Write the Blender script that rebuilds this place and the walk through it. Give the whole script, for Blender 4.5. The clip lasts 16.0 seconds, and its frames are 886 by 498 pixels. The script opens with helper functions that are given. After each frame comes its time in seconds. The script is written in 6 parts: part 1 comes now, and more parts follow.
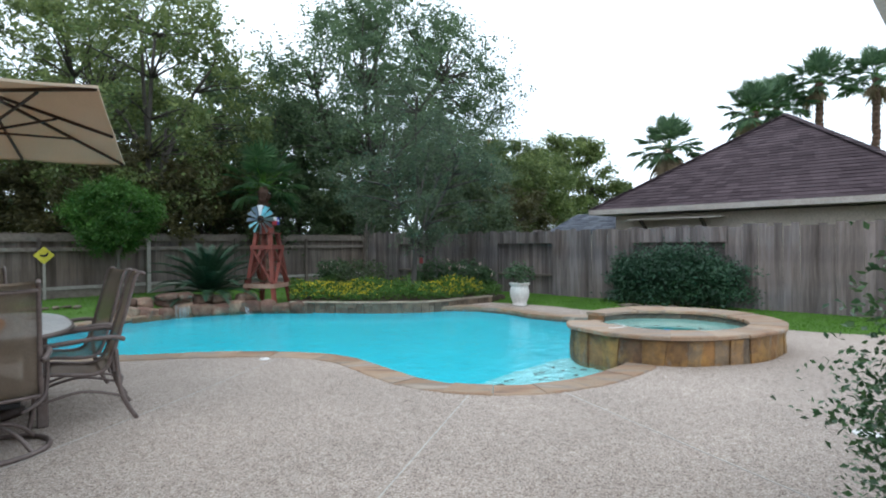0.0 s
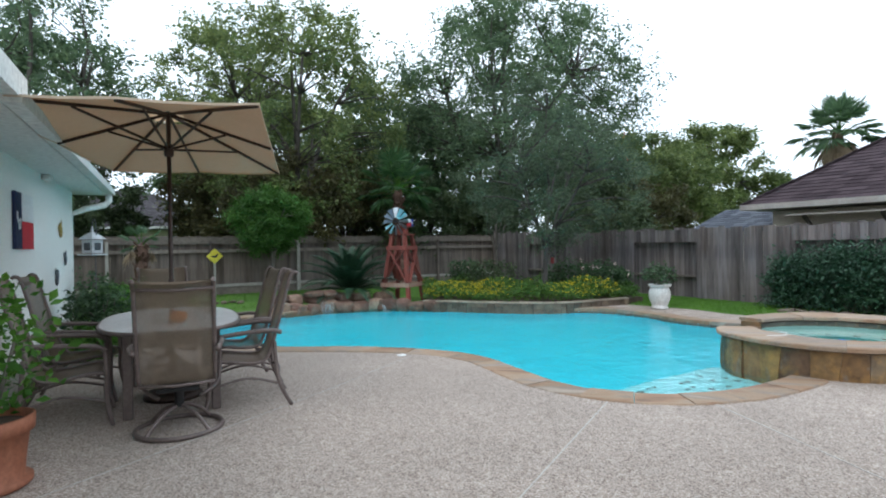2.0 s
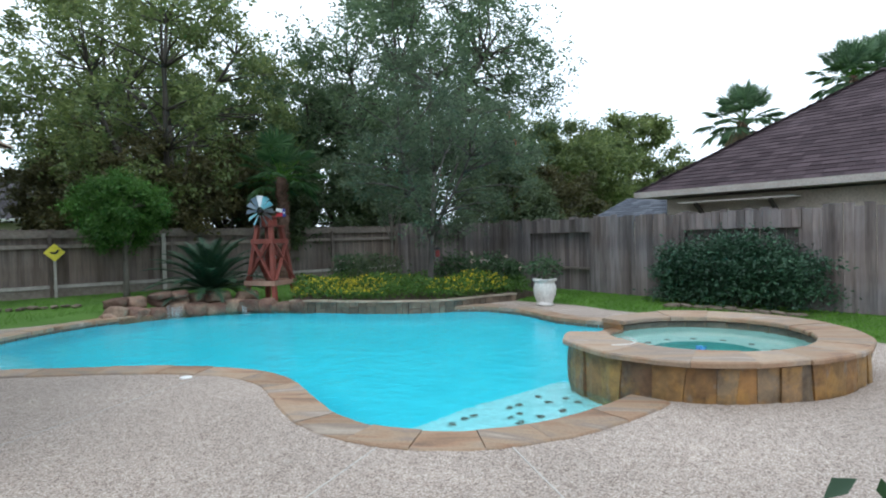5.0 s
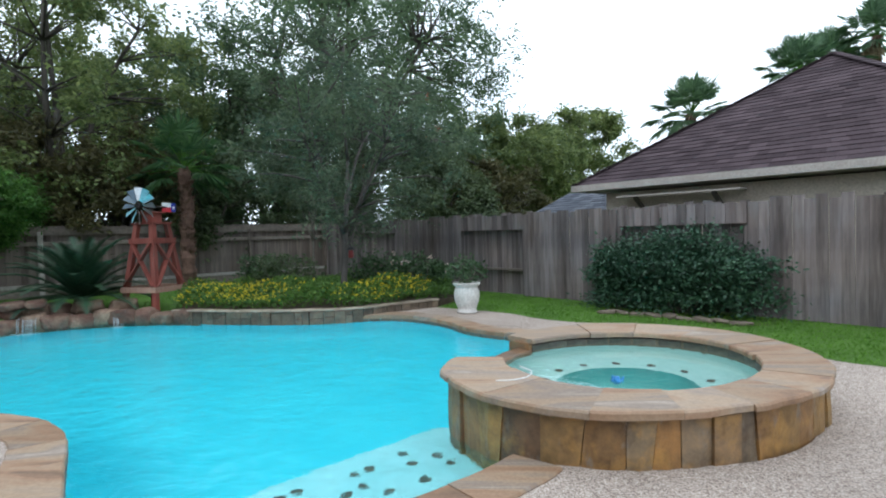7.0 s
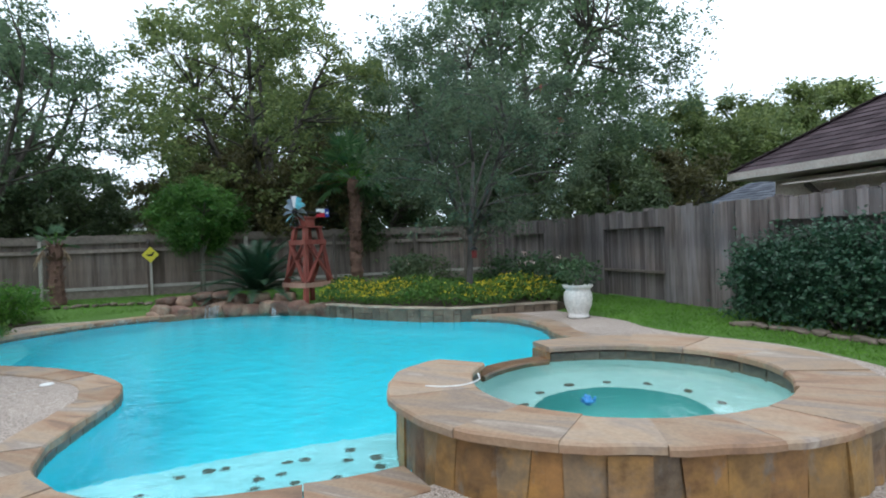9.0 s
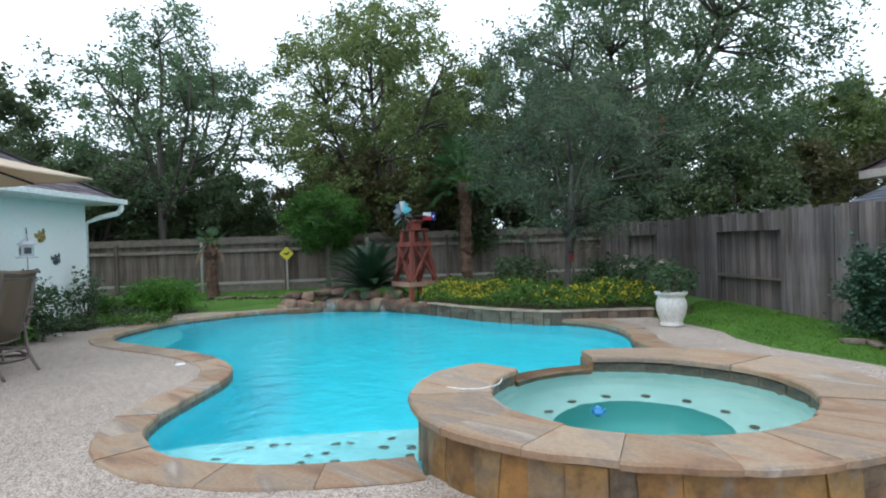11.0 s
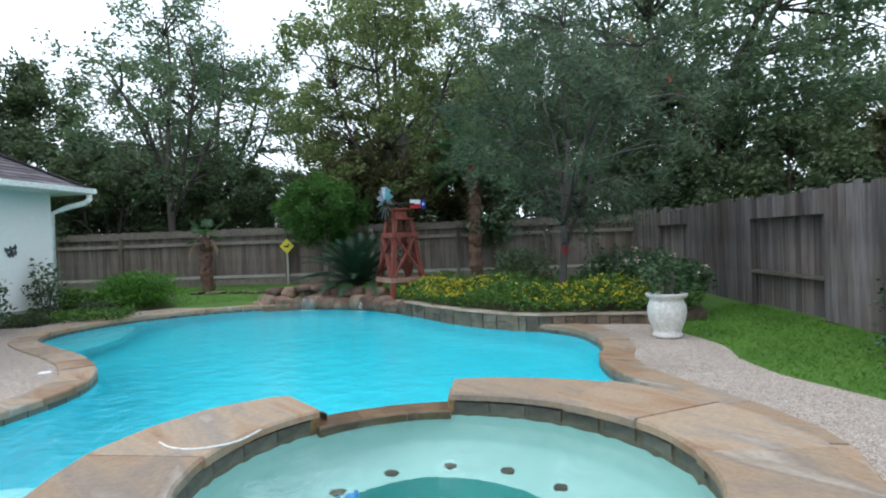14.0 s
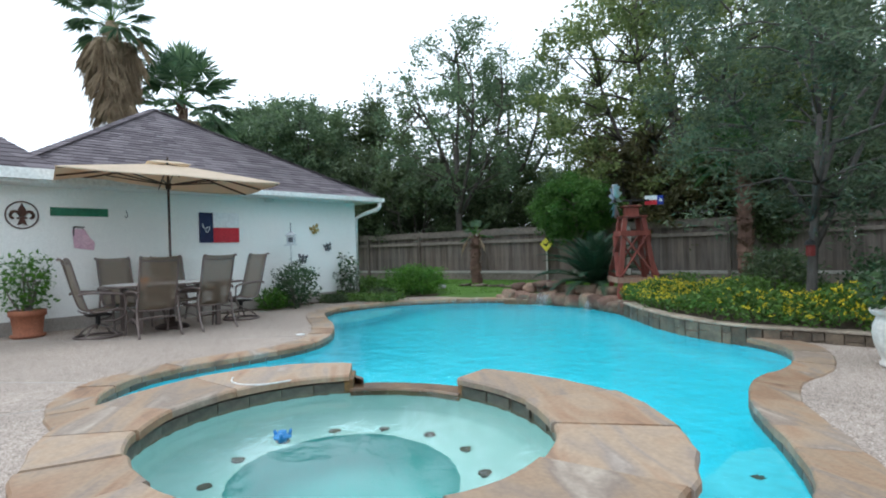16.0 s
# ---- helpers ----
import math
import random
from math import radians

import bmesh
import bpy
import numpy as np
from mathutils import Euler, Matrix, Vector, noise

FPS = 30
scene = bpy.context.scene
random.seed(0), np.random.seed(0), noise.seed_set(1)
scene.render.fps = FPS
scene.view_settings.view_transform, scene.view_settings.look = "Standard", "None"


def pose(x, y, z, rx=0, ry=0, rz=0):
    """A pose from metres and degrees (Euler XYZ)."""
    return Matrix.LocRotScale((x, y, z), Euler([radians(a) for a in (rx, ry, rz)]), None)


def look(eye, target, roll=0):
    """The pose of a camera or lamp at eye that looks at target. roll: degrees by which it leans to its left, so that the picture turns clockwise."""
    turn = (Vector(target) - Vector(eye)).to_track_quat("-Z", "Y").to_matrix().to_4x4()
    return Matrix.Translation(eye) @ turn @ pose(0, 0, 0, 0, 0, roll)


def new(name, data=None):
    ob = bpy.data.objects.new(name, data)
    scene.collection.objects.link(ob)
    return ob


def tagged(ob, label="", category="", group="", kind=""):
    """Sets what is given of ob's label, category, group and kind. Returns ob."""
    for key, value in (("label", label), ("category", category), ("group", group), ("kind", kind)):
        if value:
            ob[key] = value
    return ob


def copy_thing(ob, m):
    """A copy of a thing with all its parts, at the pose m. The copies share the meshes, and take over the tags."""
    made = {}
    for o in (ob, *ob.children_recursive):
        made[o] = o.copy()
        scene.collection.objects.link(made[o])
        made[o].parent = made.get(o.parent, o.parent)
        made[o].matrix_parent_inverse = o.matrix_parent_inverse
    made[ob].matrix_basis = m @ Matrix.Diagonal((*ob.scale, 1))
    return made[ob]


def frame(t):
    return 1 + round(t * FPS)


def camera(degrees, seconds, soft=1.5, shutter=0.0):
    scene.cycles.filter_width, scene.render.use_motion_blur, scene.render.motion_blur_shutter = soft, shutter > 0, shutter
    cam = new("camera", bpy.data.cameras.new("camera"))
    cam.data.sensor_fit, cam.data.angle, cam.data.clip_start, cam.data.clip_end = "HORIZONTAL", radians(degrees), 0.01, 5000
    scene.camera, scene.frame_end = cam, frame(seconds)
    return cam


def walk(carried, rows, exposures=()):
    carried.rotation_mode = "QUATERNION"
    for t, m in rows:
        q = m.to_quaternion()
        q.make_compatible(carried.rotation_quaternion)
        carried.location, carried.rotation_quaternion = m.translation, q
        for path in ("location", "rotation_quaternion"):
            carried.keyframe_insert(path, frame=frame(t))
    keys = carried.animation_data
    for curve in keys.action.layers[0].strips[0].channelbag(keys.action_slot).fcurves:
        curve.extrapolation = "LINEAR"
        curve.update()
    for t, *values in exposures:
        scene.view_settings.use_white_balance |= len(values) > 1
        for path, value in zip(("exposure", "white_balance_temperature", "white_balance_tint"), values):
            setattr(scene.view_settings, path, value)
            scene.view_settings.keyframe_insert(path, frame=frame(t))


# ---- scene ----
cam = camera(77.8, 16.0, 2.0)
PATH = [
    (0, (-0.06, 0.017, 1.407), (-0.06, 2.017, 1.389), -0.5),
    (0.5, (-0.076, 0.024, 1.395), (-0.229, 2.018, 1.379), -0.6),
    (1, (-0.102, 0.032, 1.393), (-0.381, 2.013, 1.379), -0.7),
    (1.5, (-0.129, 0.036, 1.405), (-0.524, 1.996, 1.392), -0.8),
    (2, (-0.111, 0.042, 1.407), (-0.572, 1.989, 1.395), -0.9),
    (2.5, (-0.099, 0.122, 1.392), (-0.567, 2.066, 1.378), -0.9),
    (3, (-0.02, 0.292, 1.372), (-0.441, 2.247, 1.354), -1.0),
    (3.5, (0.262, 0.553, 1.332), (-0.086, 2.523, 1.309), -1.1),
    (3.7, (0.405, 0.693, 1.34), (0.066, 2.664, 1.316), -1.2),
    (4.75, (0.97, 1.4, 1.39), (0.7, 3.382, 1.347), -1.35),
    (5.8, (1.42, 2.116, 1.433), (1.221, 4.105, 1.371), -1.5),
    (6, (1.437, 2.264, 1.43), (1.3, 4.258, 1.369), -1.4),
    (6.5, (1.645, 2.689, 1.435), (1.537, 4.685, 1.369), -1.4),
    (7, (1.882, 3.047, 1.376), (1.752, 5.042, 1.317), -1.5),
    (7.5, (2.255, 3.386, 1.332), (2.054, 5.375, 1.274), -1.5),
    (8, (2.693, 3.617, 1.277), (2.248, 5.567, 1.233), -1.9),
    (8.5, (3.185, 3.745, 1.266), (2.507, 5.627, 1.232), -2.1),
    (9, (3.669, 3.763, 1.255), (2.769, 5.549, 1.232), -2.1),
    (9.5, (4.033, 3.86, 1.285), (2.946, 5.538, 1.267), -2.1),
    (10, (4.341, 3.868, 1.345), (3.088, 5.426, 1.336), -2.0),
    (10.2, (4.435, 3.851, 1.374), (3.143, 5.378, 1.367), -2.1),
    (11.2, (4.5, 3.93, 1.35), (3.19, 5.44, 1.33), -1.9),
    (12.3, (4.437, 4.414, 1.299), (3.113, 5.913, 1.268), -1.7),
    (12.5, (4.483, 4.603, 1.28), (3.166, 6.108, 1.245), -1.8),
    (13, (4.583, 5.132, 1.251), (3.265, 6.635, 1.215), -1.9),
    (13.5, (4.678, 5.655, 1.255), (3.323, 7.126, 1.216), -1.9),
    (14, (4.738, 6.118, 1.235), (3.249, 7.453, 1.203), -2.0),
    (14.5, (4.883, 6.515, 1.201), (3.199, 7.594, 1.179), -2.0),
    (15, (5.129, 6.857, 1.158), (3.294, 7.651, 1.147), -1.9),
    (15.5, (5.461, 7.268, 1.15), (3.512, 7.716, 1.146), -1.8),
    (16, (5.846, 7.656, 1.174), (3.869, 7.962, 1.174), -1.7),
]
walk(cam, [(t, look(eye, target, roll)) for t, eye, target, roll in PATH], [(0.0, 0.1, 6050, 7.5), (13.0, 0.12, 6080, 7.5), (15.0, 0.19, 6100, 7.5), (16.0, 0.18, 6100, 7.5)])

# ---- world and light: a bright overcast afternoon ----
world = bpy.data.worlds.new("world")
scene.world = world
world.use_nodes = True
wn = world.node_tree
wbg = wn.nodes["Background"]
wsky = wn.nodes.new("ShaderNodeTexSky")
wsky.sky_type = "NISHITA"
wsky.sun_disc = False
wsky.sun_elevation, wsky.sun_rotation = radians(48), radians(205)
wscale = wn.nodes.new("ShaderNodeMixRGB")
wscale.blend_type = "MULTIPLY"
wscale.inputs[0].default_value = 1.0
wscale.inputs[2].default_value = (0.1, 0.1, 0.1, 1)
wnoise = wn.nodes.new("ShaderNodeTexNoise")
wnoise.inputs["Scale"].default_value = 2.2
wnoise.inputs["Detail"].default_value = 5
wramp = wn.nodes.new("ShaderNodeValToRGB")
wramp.color_ramp.elements[0].color = (1.15, 1.27, 1.42, 1)
wramp.color_ramp.elements[1].color = (1.5, 1.6, 1.72, 1)
wramp.color_ramp.elements[0].position, wramp.color_ramp.elements[1].position = 0.3, 0.62
wmix = wn.nodes.new("ShaderNodeMixRGB")
wmix.inputs[0].default_value = 0.93
wn.links.new(wsky.outputs[0], wscale.inputs[1])
wn.links.new(wscale.outputs[0], wmix.inputs[1])
wn.links.new(wnoise.outputs["Fac"], wramp.inputs[0])
wn.links.new(wramp.outputs[0], wmix.inputs[2])
wn.links.new(wmix.outputs[0], wbg.inputs[0])
wbg.inputs[1].default_value = 1.08
sun = new("sun", bpy.data.lights.new("sun", "SUN"))
sun.data.energy, sun.data.angle, sun.data.color = 0.7, radians(25), (1.0, 0.97, 0.93)
sun.matrix_world = look((0, 0, 30), (8, 17, 0))


# ---- materials ----
def mat(name, base, rough=0.7, metal=0.0, spec=0.5):
    """A node material; returns it with its tree, shader and object coordinates."""
    m = bpy.data.materials.new(name)
    m.use_nodes = True
    nt = m.node_tree
    b = nt.nodes["Principled BSDF"]
    b.inputs["Base Color"].default_value = (*base, 1)
    b.inputs["Roughness"].default_value = rough
    b.inputs["Metallic"].default_value = metal
    b.inputs["Specular IOR Level"].default_value = spec
    return m


def node(m, kind, **ins):
    n = m.node_tree.nodes.new(kind)
    for key, value in ins.items():
        n.inputs[key.replace("_", " ")].default_value = value
    return n


def link(m, a, b):
    m.node_tree.links.new(a, b)


def coords(m, stretch=(1, 1, 1), which="Object"):
    tc = node(m, "ShaderNodeTexCoord")
    mp = node(m, "ShaderNodeMapping")
    mp.inputs["Scale"].default_value = stretch
    link(m, tc.outputs[which], mp.inputs[0])
    return mp.outputs[0]


def ramp(m, fac, stops):
    r = node(m, "ShaderNodeValToRGB")
    el = r.color_ramp.elements
    while len(el) < len(stops):
        el.new(0.5)
    for e, (p, c) in zip(el, stops):
        e.position, e.color = p, (*c, 1)
    link(m, fac, r.inputs[0])
    return r.outputs[0]


def blend(m, fac, a, b, how="MIX"):
    x = node(m, "ShaderNodeMixRGB")
    x.blend_type = how
    for sock, v in ((x.inputs[0], fac), (x.inputs[1], a), (x.inputs[2], b)):
        if isinstance(v, (int, float)):
            sock.default_value = v
        elif isinstance(v, tuple):
            sock.default_value = (*v, 1)
        else:
            link(m, v, sock)
    return x.outputs[0]


def noise_tex(m, vec, scale, detail=4.0, rough=0.55):
    n = node(m, "ShaderNodeTexNoise", Scale=scale, Detail=detail, Roughness=rough)
    link(m, vec, n.inputs["Vector"])
    return n.outputs["Fac"]


def bump(m, height, strength=0.3, dist=0.01):
    b = node(m, "ShaderNodeBump", Strength=strength, Distance=dist)
    link(m, height, b.inputs["Height"])
    link(m, b.outputs[0], m.node_tree.nodes["Principled BSDF"].inputs["Normal"])


def paint(m, colour):
    link(m, colour, m.node_tree.nodes["Principled BSDF"].inputs["Base Color"])


def mottled(name, a, b, scale=6.0, rough=0.7, grain=40.0, relief=0.2, metal=0.0, spec=0.4, stretch=(1, 1, 1), vary=0.0, dist=0.01, speck=1.0):
    """Two tones in soft patches, a finer grain over them, and a fine relief."""
    m = mat(name, a, rough, metal, spec)
    vec = coords(m, stretch)
    big = noise_tex(m, vec, scale)
    fine = noise_tex(m, vec, grain, 3.0)
    col = ramp(m, big, [(0.32, a), (0.68, b)])
    dark = ramp(m, fine, [(0.3, (1 - 0.22 * speck,) * 3), (0.7, (1 + 0.12 * speck,) * 3)])
    col = blend(m, 1.0, col, dark, "MULTIPLY")
    if vary:
        oi = node(m, "ShaderNodeObjectInfo")
        r = ramp(m, oi.outputs["Random"], [(0.0, (1 - vary,) * 3), (1.0, (1 + vary,) * 3)])
        col = blend(m, 1.0, col, r, "MULTIPLY")
    paint(m, col)
    bump(m, fine, relief, dist)
    return m


def aggregate(name):
    """Exposed pebbles in pale cement."""
    m = mat(name, (0.4, 0.37, 0.34), 0.85, 0, 0.3)
    vec = coords(m)
    v = node(m, "ShaderNodeTexVoronoi", Scale=104.0)
    link(m, vec, v.inputs["Vector"])
    hue = node(m, "ShaderNodeSeparateColor")
    link(m, v.outputs["Color"], hue.inputs[0])
    stones = ramp(m, hue.outputs[0], [(0.0, (0.2, 0.16, 0.135)), (0.22, (0.35, 0.29, 0.25)), (0.55, (0.47, 0.405, 0.355)), (0.8, (0.57, 0.505, 0.45)), (1.0, (0.42, 0.345, 0.29))])
    edge = ramp(m, v.outputs["Distance"], [(0.3, (1.03, 1.03, 1.03)), (0.72, (0.66, 0.64, 0.62))])
    col = blend(m, 1.0, stones, edge, "MULTIPLY")
    big = noise_tex(m, vec, 0.6, 5)
    col = blend(m, 1.0, col, ramp(m, big, [(0.3, (0.86, 0.85, 0.84)), (0.7, (1.1, 1.09, 1.08))]), "MULTIPLY")
    mid = noise_tex(m, vec, 14, 3)
    col = blend(m, 1.0, col, ramp(m, mid, [(0.3, (0.88, 0.88, 0.88)), (0.7, (1.1, 1.09, 1.08))]), "MULTIPLY")
    paint(m, col)
    bump(m, v.outputs["Distance"], 0.4, 0.003)
    return m


def flagstone(name):
    """Banded pink and buff sandstone."""
    m = mat(name, (0.45, 0.33, 0.24), 0.6, 0, 0.35)
    oi = node(m, "ShaderNodeObjectInfo")
    vec = coords(m)
    add = node(m, "ShaderNodeVectorMath")
    add.operation = "MULTIPLY_ADD"
    add.inputs[1].default_value = (3.1, 5.3, 9.7)
    comb = node(m, "ShaderNodeCombineXYZ")
    for k in range(3):
        link(m, oi.outputs["Random"], comb.inputs[k])
    link(m, comb.outputs[0], add.inputs[0])
    link(m, vec, add.inputs[2])
    n = node(m, "ShaderNodeTexNoise", Scale=1.5, Detail=7.0, Distortion=1.3)
    st = node(m, "ShaderNodeMapping")
    st.inputs["Scale"].default_value = (0.6, 2.1, 1)
    st.inputs["Rotation"].default_value = (0, 0, 0.6)
    link(m, add.outputs[0], st.inputs[0])
    link(m, st.outputs[0], n.inputs["Vector"])
    band = ramp(m, n.outputs["Fac"], [(0.26, (0.15, 0.1, 0.072)), (0.38, (0.3, 0.185, 0.115)), (0.5, (0.34, 0.25, 0.172)), (0.6, (0.25, 0.2, 0.165)), (0.74, (0.48, 0.42, 0.35))])
    tone = ramp(m, oi.outputs["Random"], [(0.0, (0.8, 0.76, 0.72)), (0.5, (1.0, 0.97, 0.93)), (1.0, (1.1, 1.1, 1.1))])
    col = blend(m, 1.0, band, tone, "MULTIPLY")
    fine = noise_tex(m, vec, 45, 4)
    col = blend(m, 1.0, col, ramp(m, fine, [(0.3, (0.85, 0.85, 0.85)), (0.7, (1.1, 1.1, 1.1))]), "MULTIPLY")
    paint(m, col)
    bump(m, n.outputs["Fac"], 0.35, 0.02)
    return m


def veneer(name):
    """Cut slate and sandstone cladding: rust, ochre, olive and grey pieces."""
    m = mat(name, (0.3, 0.2, 0.1), 0.5, 0, 0.4)
    oi = node(m, "ShaderNodeObjectInfo")
    vec = coords(m)
    hue = ramp(m, oi.outputs["Random"], [(0.0, (0.1, 0.055, 0.03)), (0.15, (0.24, 0.135, 0.045)), (0.3, (0.15, 0.115, 0.08)), (0.45, (0.3, 0.18, 0.06)), (0.6, (0.13, 0.078, 0.045)), (0.75, (0.2, 0.155, 0.105)), (0.88, (0.25, 0.13, 0.045)), (1.0, (0.12, 0.1, 0.085))])
    n = noise_tex(m, vec, 7, 7, 0.7)
    gold = ramp(m, noise_tex(m, vec, 4.5, 4, 0.6), [(0.5, (0, 0, 0)), (0.62, (1, 1, 1))])
    hue = blend(m, gold, hue, blend(m, 0.55, hue, (0.36, 0.2, 0.055)))
    ash_ = ramp(m, noise_tex(m, coords(m, (1.3, 1.3, 0.7)), 6.5, 5, 0.6), [(0.58, (0, 0, 0)), (0.68, (0.7, 0.7, 0.7))])
    hue = blend(m, ash_, hue, (0.2, 0.175, 0.15))
    col = blend(m, 1.0, hue, ramp(m, n, [(0.3, (0.5, 0.47, 0.48)), (0.5, (1, 1, 1)), (0.7, (1.5, 1.4, 1.2))]), "MULTIPLY")
    paint(m, col)
    bump(m, n, 0.6, 0.02)
    return m


def wood(name, a, b, rough=0.8, vary=0.25, along=2, rust=0.0):
    m = mat(name, a, rough, 0, 0.25)
    st = [14.0, 14.0, 14.0]
    st[along] = 0.9
    vec = coords(m, tuple(st))
    oi = node(m, "ShaderNodeObjectInfo")
    off = node(m, "ShaderNodeVectorMath")
    off.operation = "ADD"
    comb = node(m, "ShaderNodeCombineXYZ")
    mul = node(m, "ShaderNodeMath")
    mul.operation = "MULTIPLY"
    mul.inputs[1].default_value = 57.0
    link(m, oi.outputs["Random"], mul.inputs[0])
    for k in range(3):
        link(m, mul.outputs[0], comb.inputs[k])
    link(m, vec, off.inputs[0])
    link(m, comb.outputs[0], off.inputs[1])
    n = noise_tex(m, off.outputs[0], 1.0, 6, 0.65)
    col = ramp(m, n, [(0.25, a), (0.75, b)])
    r = ramp(m, oi.outputs["Random"], [(0.0, (1 - vary,) * 3), (1.0, (1 + vary,) * 3)])
    col = blend(m, 1.0, col, r, "MULTIPLY")
    blot = noise_tex(m, coords(m), 1.3, 4)
    col = blend(m, 1.0, col, ramp(m, blot, [(0.3, (0.72, 0.72, 0.74)), (0.7, (1.15, 1.13, 1.1))]), "MULTIPLY")
    if rust:
        geo_ = node(m, "ShaderNodeNewGeometry")
        far_ = node(m, "ShaderNodeMapping")
        far_.inputs["Scale"].default_value = (1, 1, 0.8)
        link(m, geo_.outputs["Position"], far_.inputs[0])
        patch = ramp(m, noise_tex(m, far_.outputs[0], 0.75, 5, 0.6), [(0.42, (0, 0, 0)), (0.62, (rust,) * 3)])
        col = blend(m, patch, col, blend(m, 1.0, col, (1.22, 0.98, 0.78), "MULTIPLY"))
        long_ = node(m, "ShaderNodeMapping")
        long_.inputs["Scale"].default_value = (6, 6, 0.5)
        link(m, geo_.outputs["Position"], long_.inputs[0])
        streak = ramp(m, noise_tex(m, long_.outputs[0], 1.0, 5, 0.65), [(0.34, (0.6, 0.58, 0.58)), (0.5, (1, 1, 1)), (0.68, (1.14, 1.15, 1.2))])
        col = blend(m, 1.0, col, streak, "MULTIPLY")
    paint(m, col)
    bump(m, n, 0.4, 0.006)
    return m


def leafy(name, dark, light, rough=0.5, trans=0.36):
    """Leaves: each its own tone; a little light comes through."""
    m = mat(name, dark, rough, 0, 0.35)
    g = node(m, "ShaderNodeNewGeometry")
    col = ramp(m, g.outputs["Random Per Island"], [(0.0, dark), (0.55, tuple((p + q) / 2 for p, q in zip(dark, light))), (1.0, light)])
    clump = noise_tex(m, coords(m), 0.9, 3)
    col = blend(m, 1.0, col, ramp(m, clump, [(0.3, (0.7, 0.75, 0.75)), (0.7, (1.25, 1.2, 1.05))]), "MULTIPLY")
    paint(m, col)
    b = m.node_tree.nodes["Principled BSDF"]
    t = node(m, "ShaderNodeBsdfTranslucent")
    link(m, col, t.inputs[0])
    mx = node(m, "ShaderNodeMixShader")
    mx.inputs[0].default_value = trans
    link(m, b.outputs[0], mx.inputs[1])
    link(m, t.outputs[0], mx.inputs[2])
    link(m, mx.outputs[0], m.node_tree.nodes["Material Output"].inputs[0])
    return m


def water(name, tint, ripple, scale, rough):
    """Clear tinted water with a rippled surface."""
    m = mat(name, tint, rough, 0, 0.5)
    b = m.node_tree.nodes["Principled BSDF"]
    b.inputs["Transmission Weight"].default_value = 1.0
    b.inputs["IOR"].default_value = 1.33
    n = noise_tex(m, coords(m), scale, 4, 0.55)
    bump(m, n, ripple, 0.05)
    return m


DECK = aggregate("exposed_aggregate")
JOINT = mottled("deck_joint", (0.5, 0.465, 0.42), (0.41, 0.38, 0.345), 8, 0.8)
FLAG = flagstone("flagstone")
VENEER = veneer("stone_veneer")
SLATE = mottled("pool_tile", (0.085, 0.08, 0.07), (0.165, 0.14, 0.105), 5, 0.45, 25, 0.3, vary=0.22)
MORTAR = mottled("mortar", (0.17, 0.125, 0.09), (0.25, 0.19, 0.14), 12, 0.9)
BASIN = mottled("pool_plaster", (0.09, 0.68, 0.8), (0.11, 0.74, 0.85), 1.5, 0.6, 20, 0.05, speck=0.4)
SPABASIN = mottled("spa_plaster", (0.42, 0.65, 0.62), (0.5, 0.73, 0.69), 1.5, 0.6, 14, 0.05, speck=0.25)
# Deep-water darkening of the foot well is put into its plaster colour.
WELL = mottled("well_depth_tint", (0.1, 0.42, 0.4), (0.13, 0.48, 0.46), 1.5, 0.6, 14, 0.05, speck=0.25)
SHELF = mottled("shelf_plaster", (0.44, 0.76, 0.78), (0.54, 0.83, 0.85), 2, 0.6, 20, 0.05, speck=0.4)
STEP = mottled("step_plaster", (0.16, 0.68, 0.76), (0.2, 0.74, 0.82), 2, 0.6, 20, 0.05, speck=0.4)
POOLWATER = water("pool_water", (0.6, 0.98, 1.0), 0.42, 5.0, 0.07)
SPAWATER = water("spa_water", (0.86, 1.0, 0.98), 0.1, 4.0, 0.03)
GRASS = mottled("lawn_soil", (0.06, 0.135, 0.016), (0.09, 0.18, 0.028), 1.2, 0.95, 60, 0.5)
BLADE = leafy("grass_blades", (0.08, 0.19, 0.018), (0.14, 0.29, 0.036), 0.6, 0.35)
MULCH = mottled("mulch", (0.05, 0.035, 0.025), (0.1, 0.075, 0.05), 9, 0.95, 60, 0.8)
FENCE = wood("weathered_cedar", (0.092, 0.083, 0.082), (0.225, 0.207, 0.208), 0.9, 0.32, rust=0.4)
FENCEDARK = wood("stained_cedar", (0.1, 0.085, 0.075), (0.2, 0.17, 0.15), 0.9, 0.22, rust=0.3)
RAIL = wood("fence_rail", (0.12, 0.1, 0.085), (0.24, 0.21, 0.18), 0.9, 0.2, 0)
GREYPOST = mottled("pale_post", (0.3, 0.28, 0.25), (0.4, 0.38, 0.34), 6, 0.85, 30)
SIDING = mottled("white_brick_paint", (0.83, 0.835, 0.8), (0.86, 0.865, 0.83), 0.8, 0.8, 90, 0.04)
TRIM = mottled("white_trim", (0.7, 0.72, 0.7), (0.76, 0.78, 0.75), 3, 0.5, 20, 0.05)
SLAB = mottled("foundation", (0.3, 0.27, 0.24), (0.36, 0.33, 0.3), 3, 0.9, 40)
TANBRICK = mottled("tan_wall", (0.46, 0.395, 0.325), (0.53, 0.465, 0.39), 2, 0.9, 30, 0.3)
FASCIA = mottled("fascia", (0.35, 0.31, 0.275), (0.43, 0.39, 0.35), 3, 0.7)


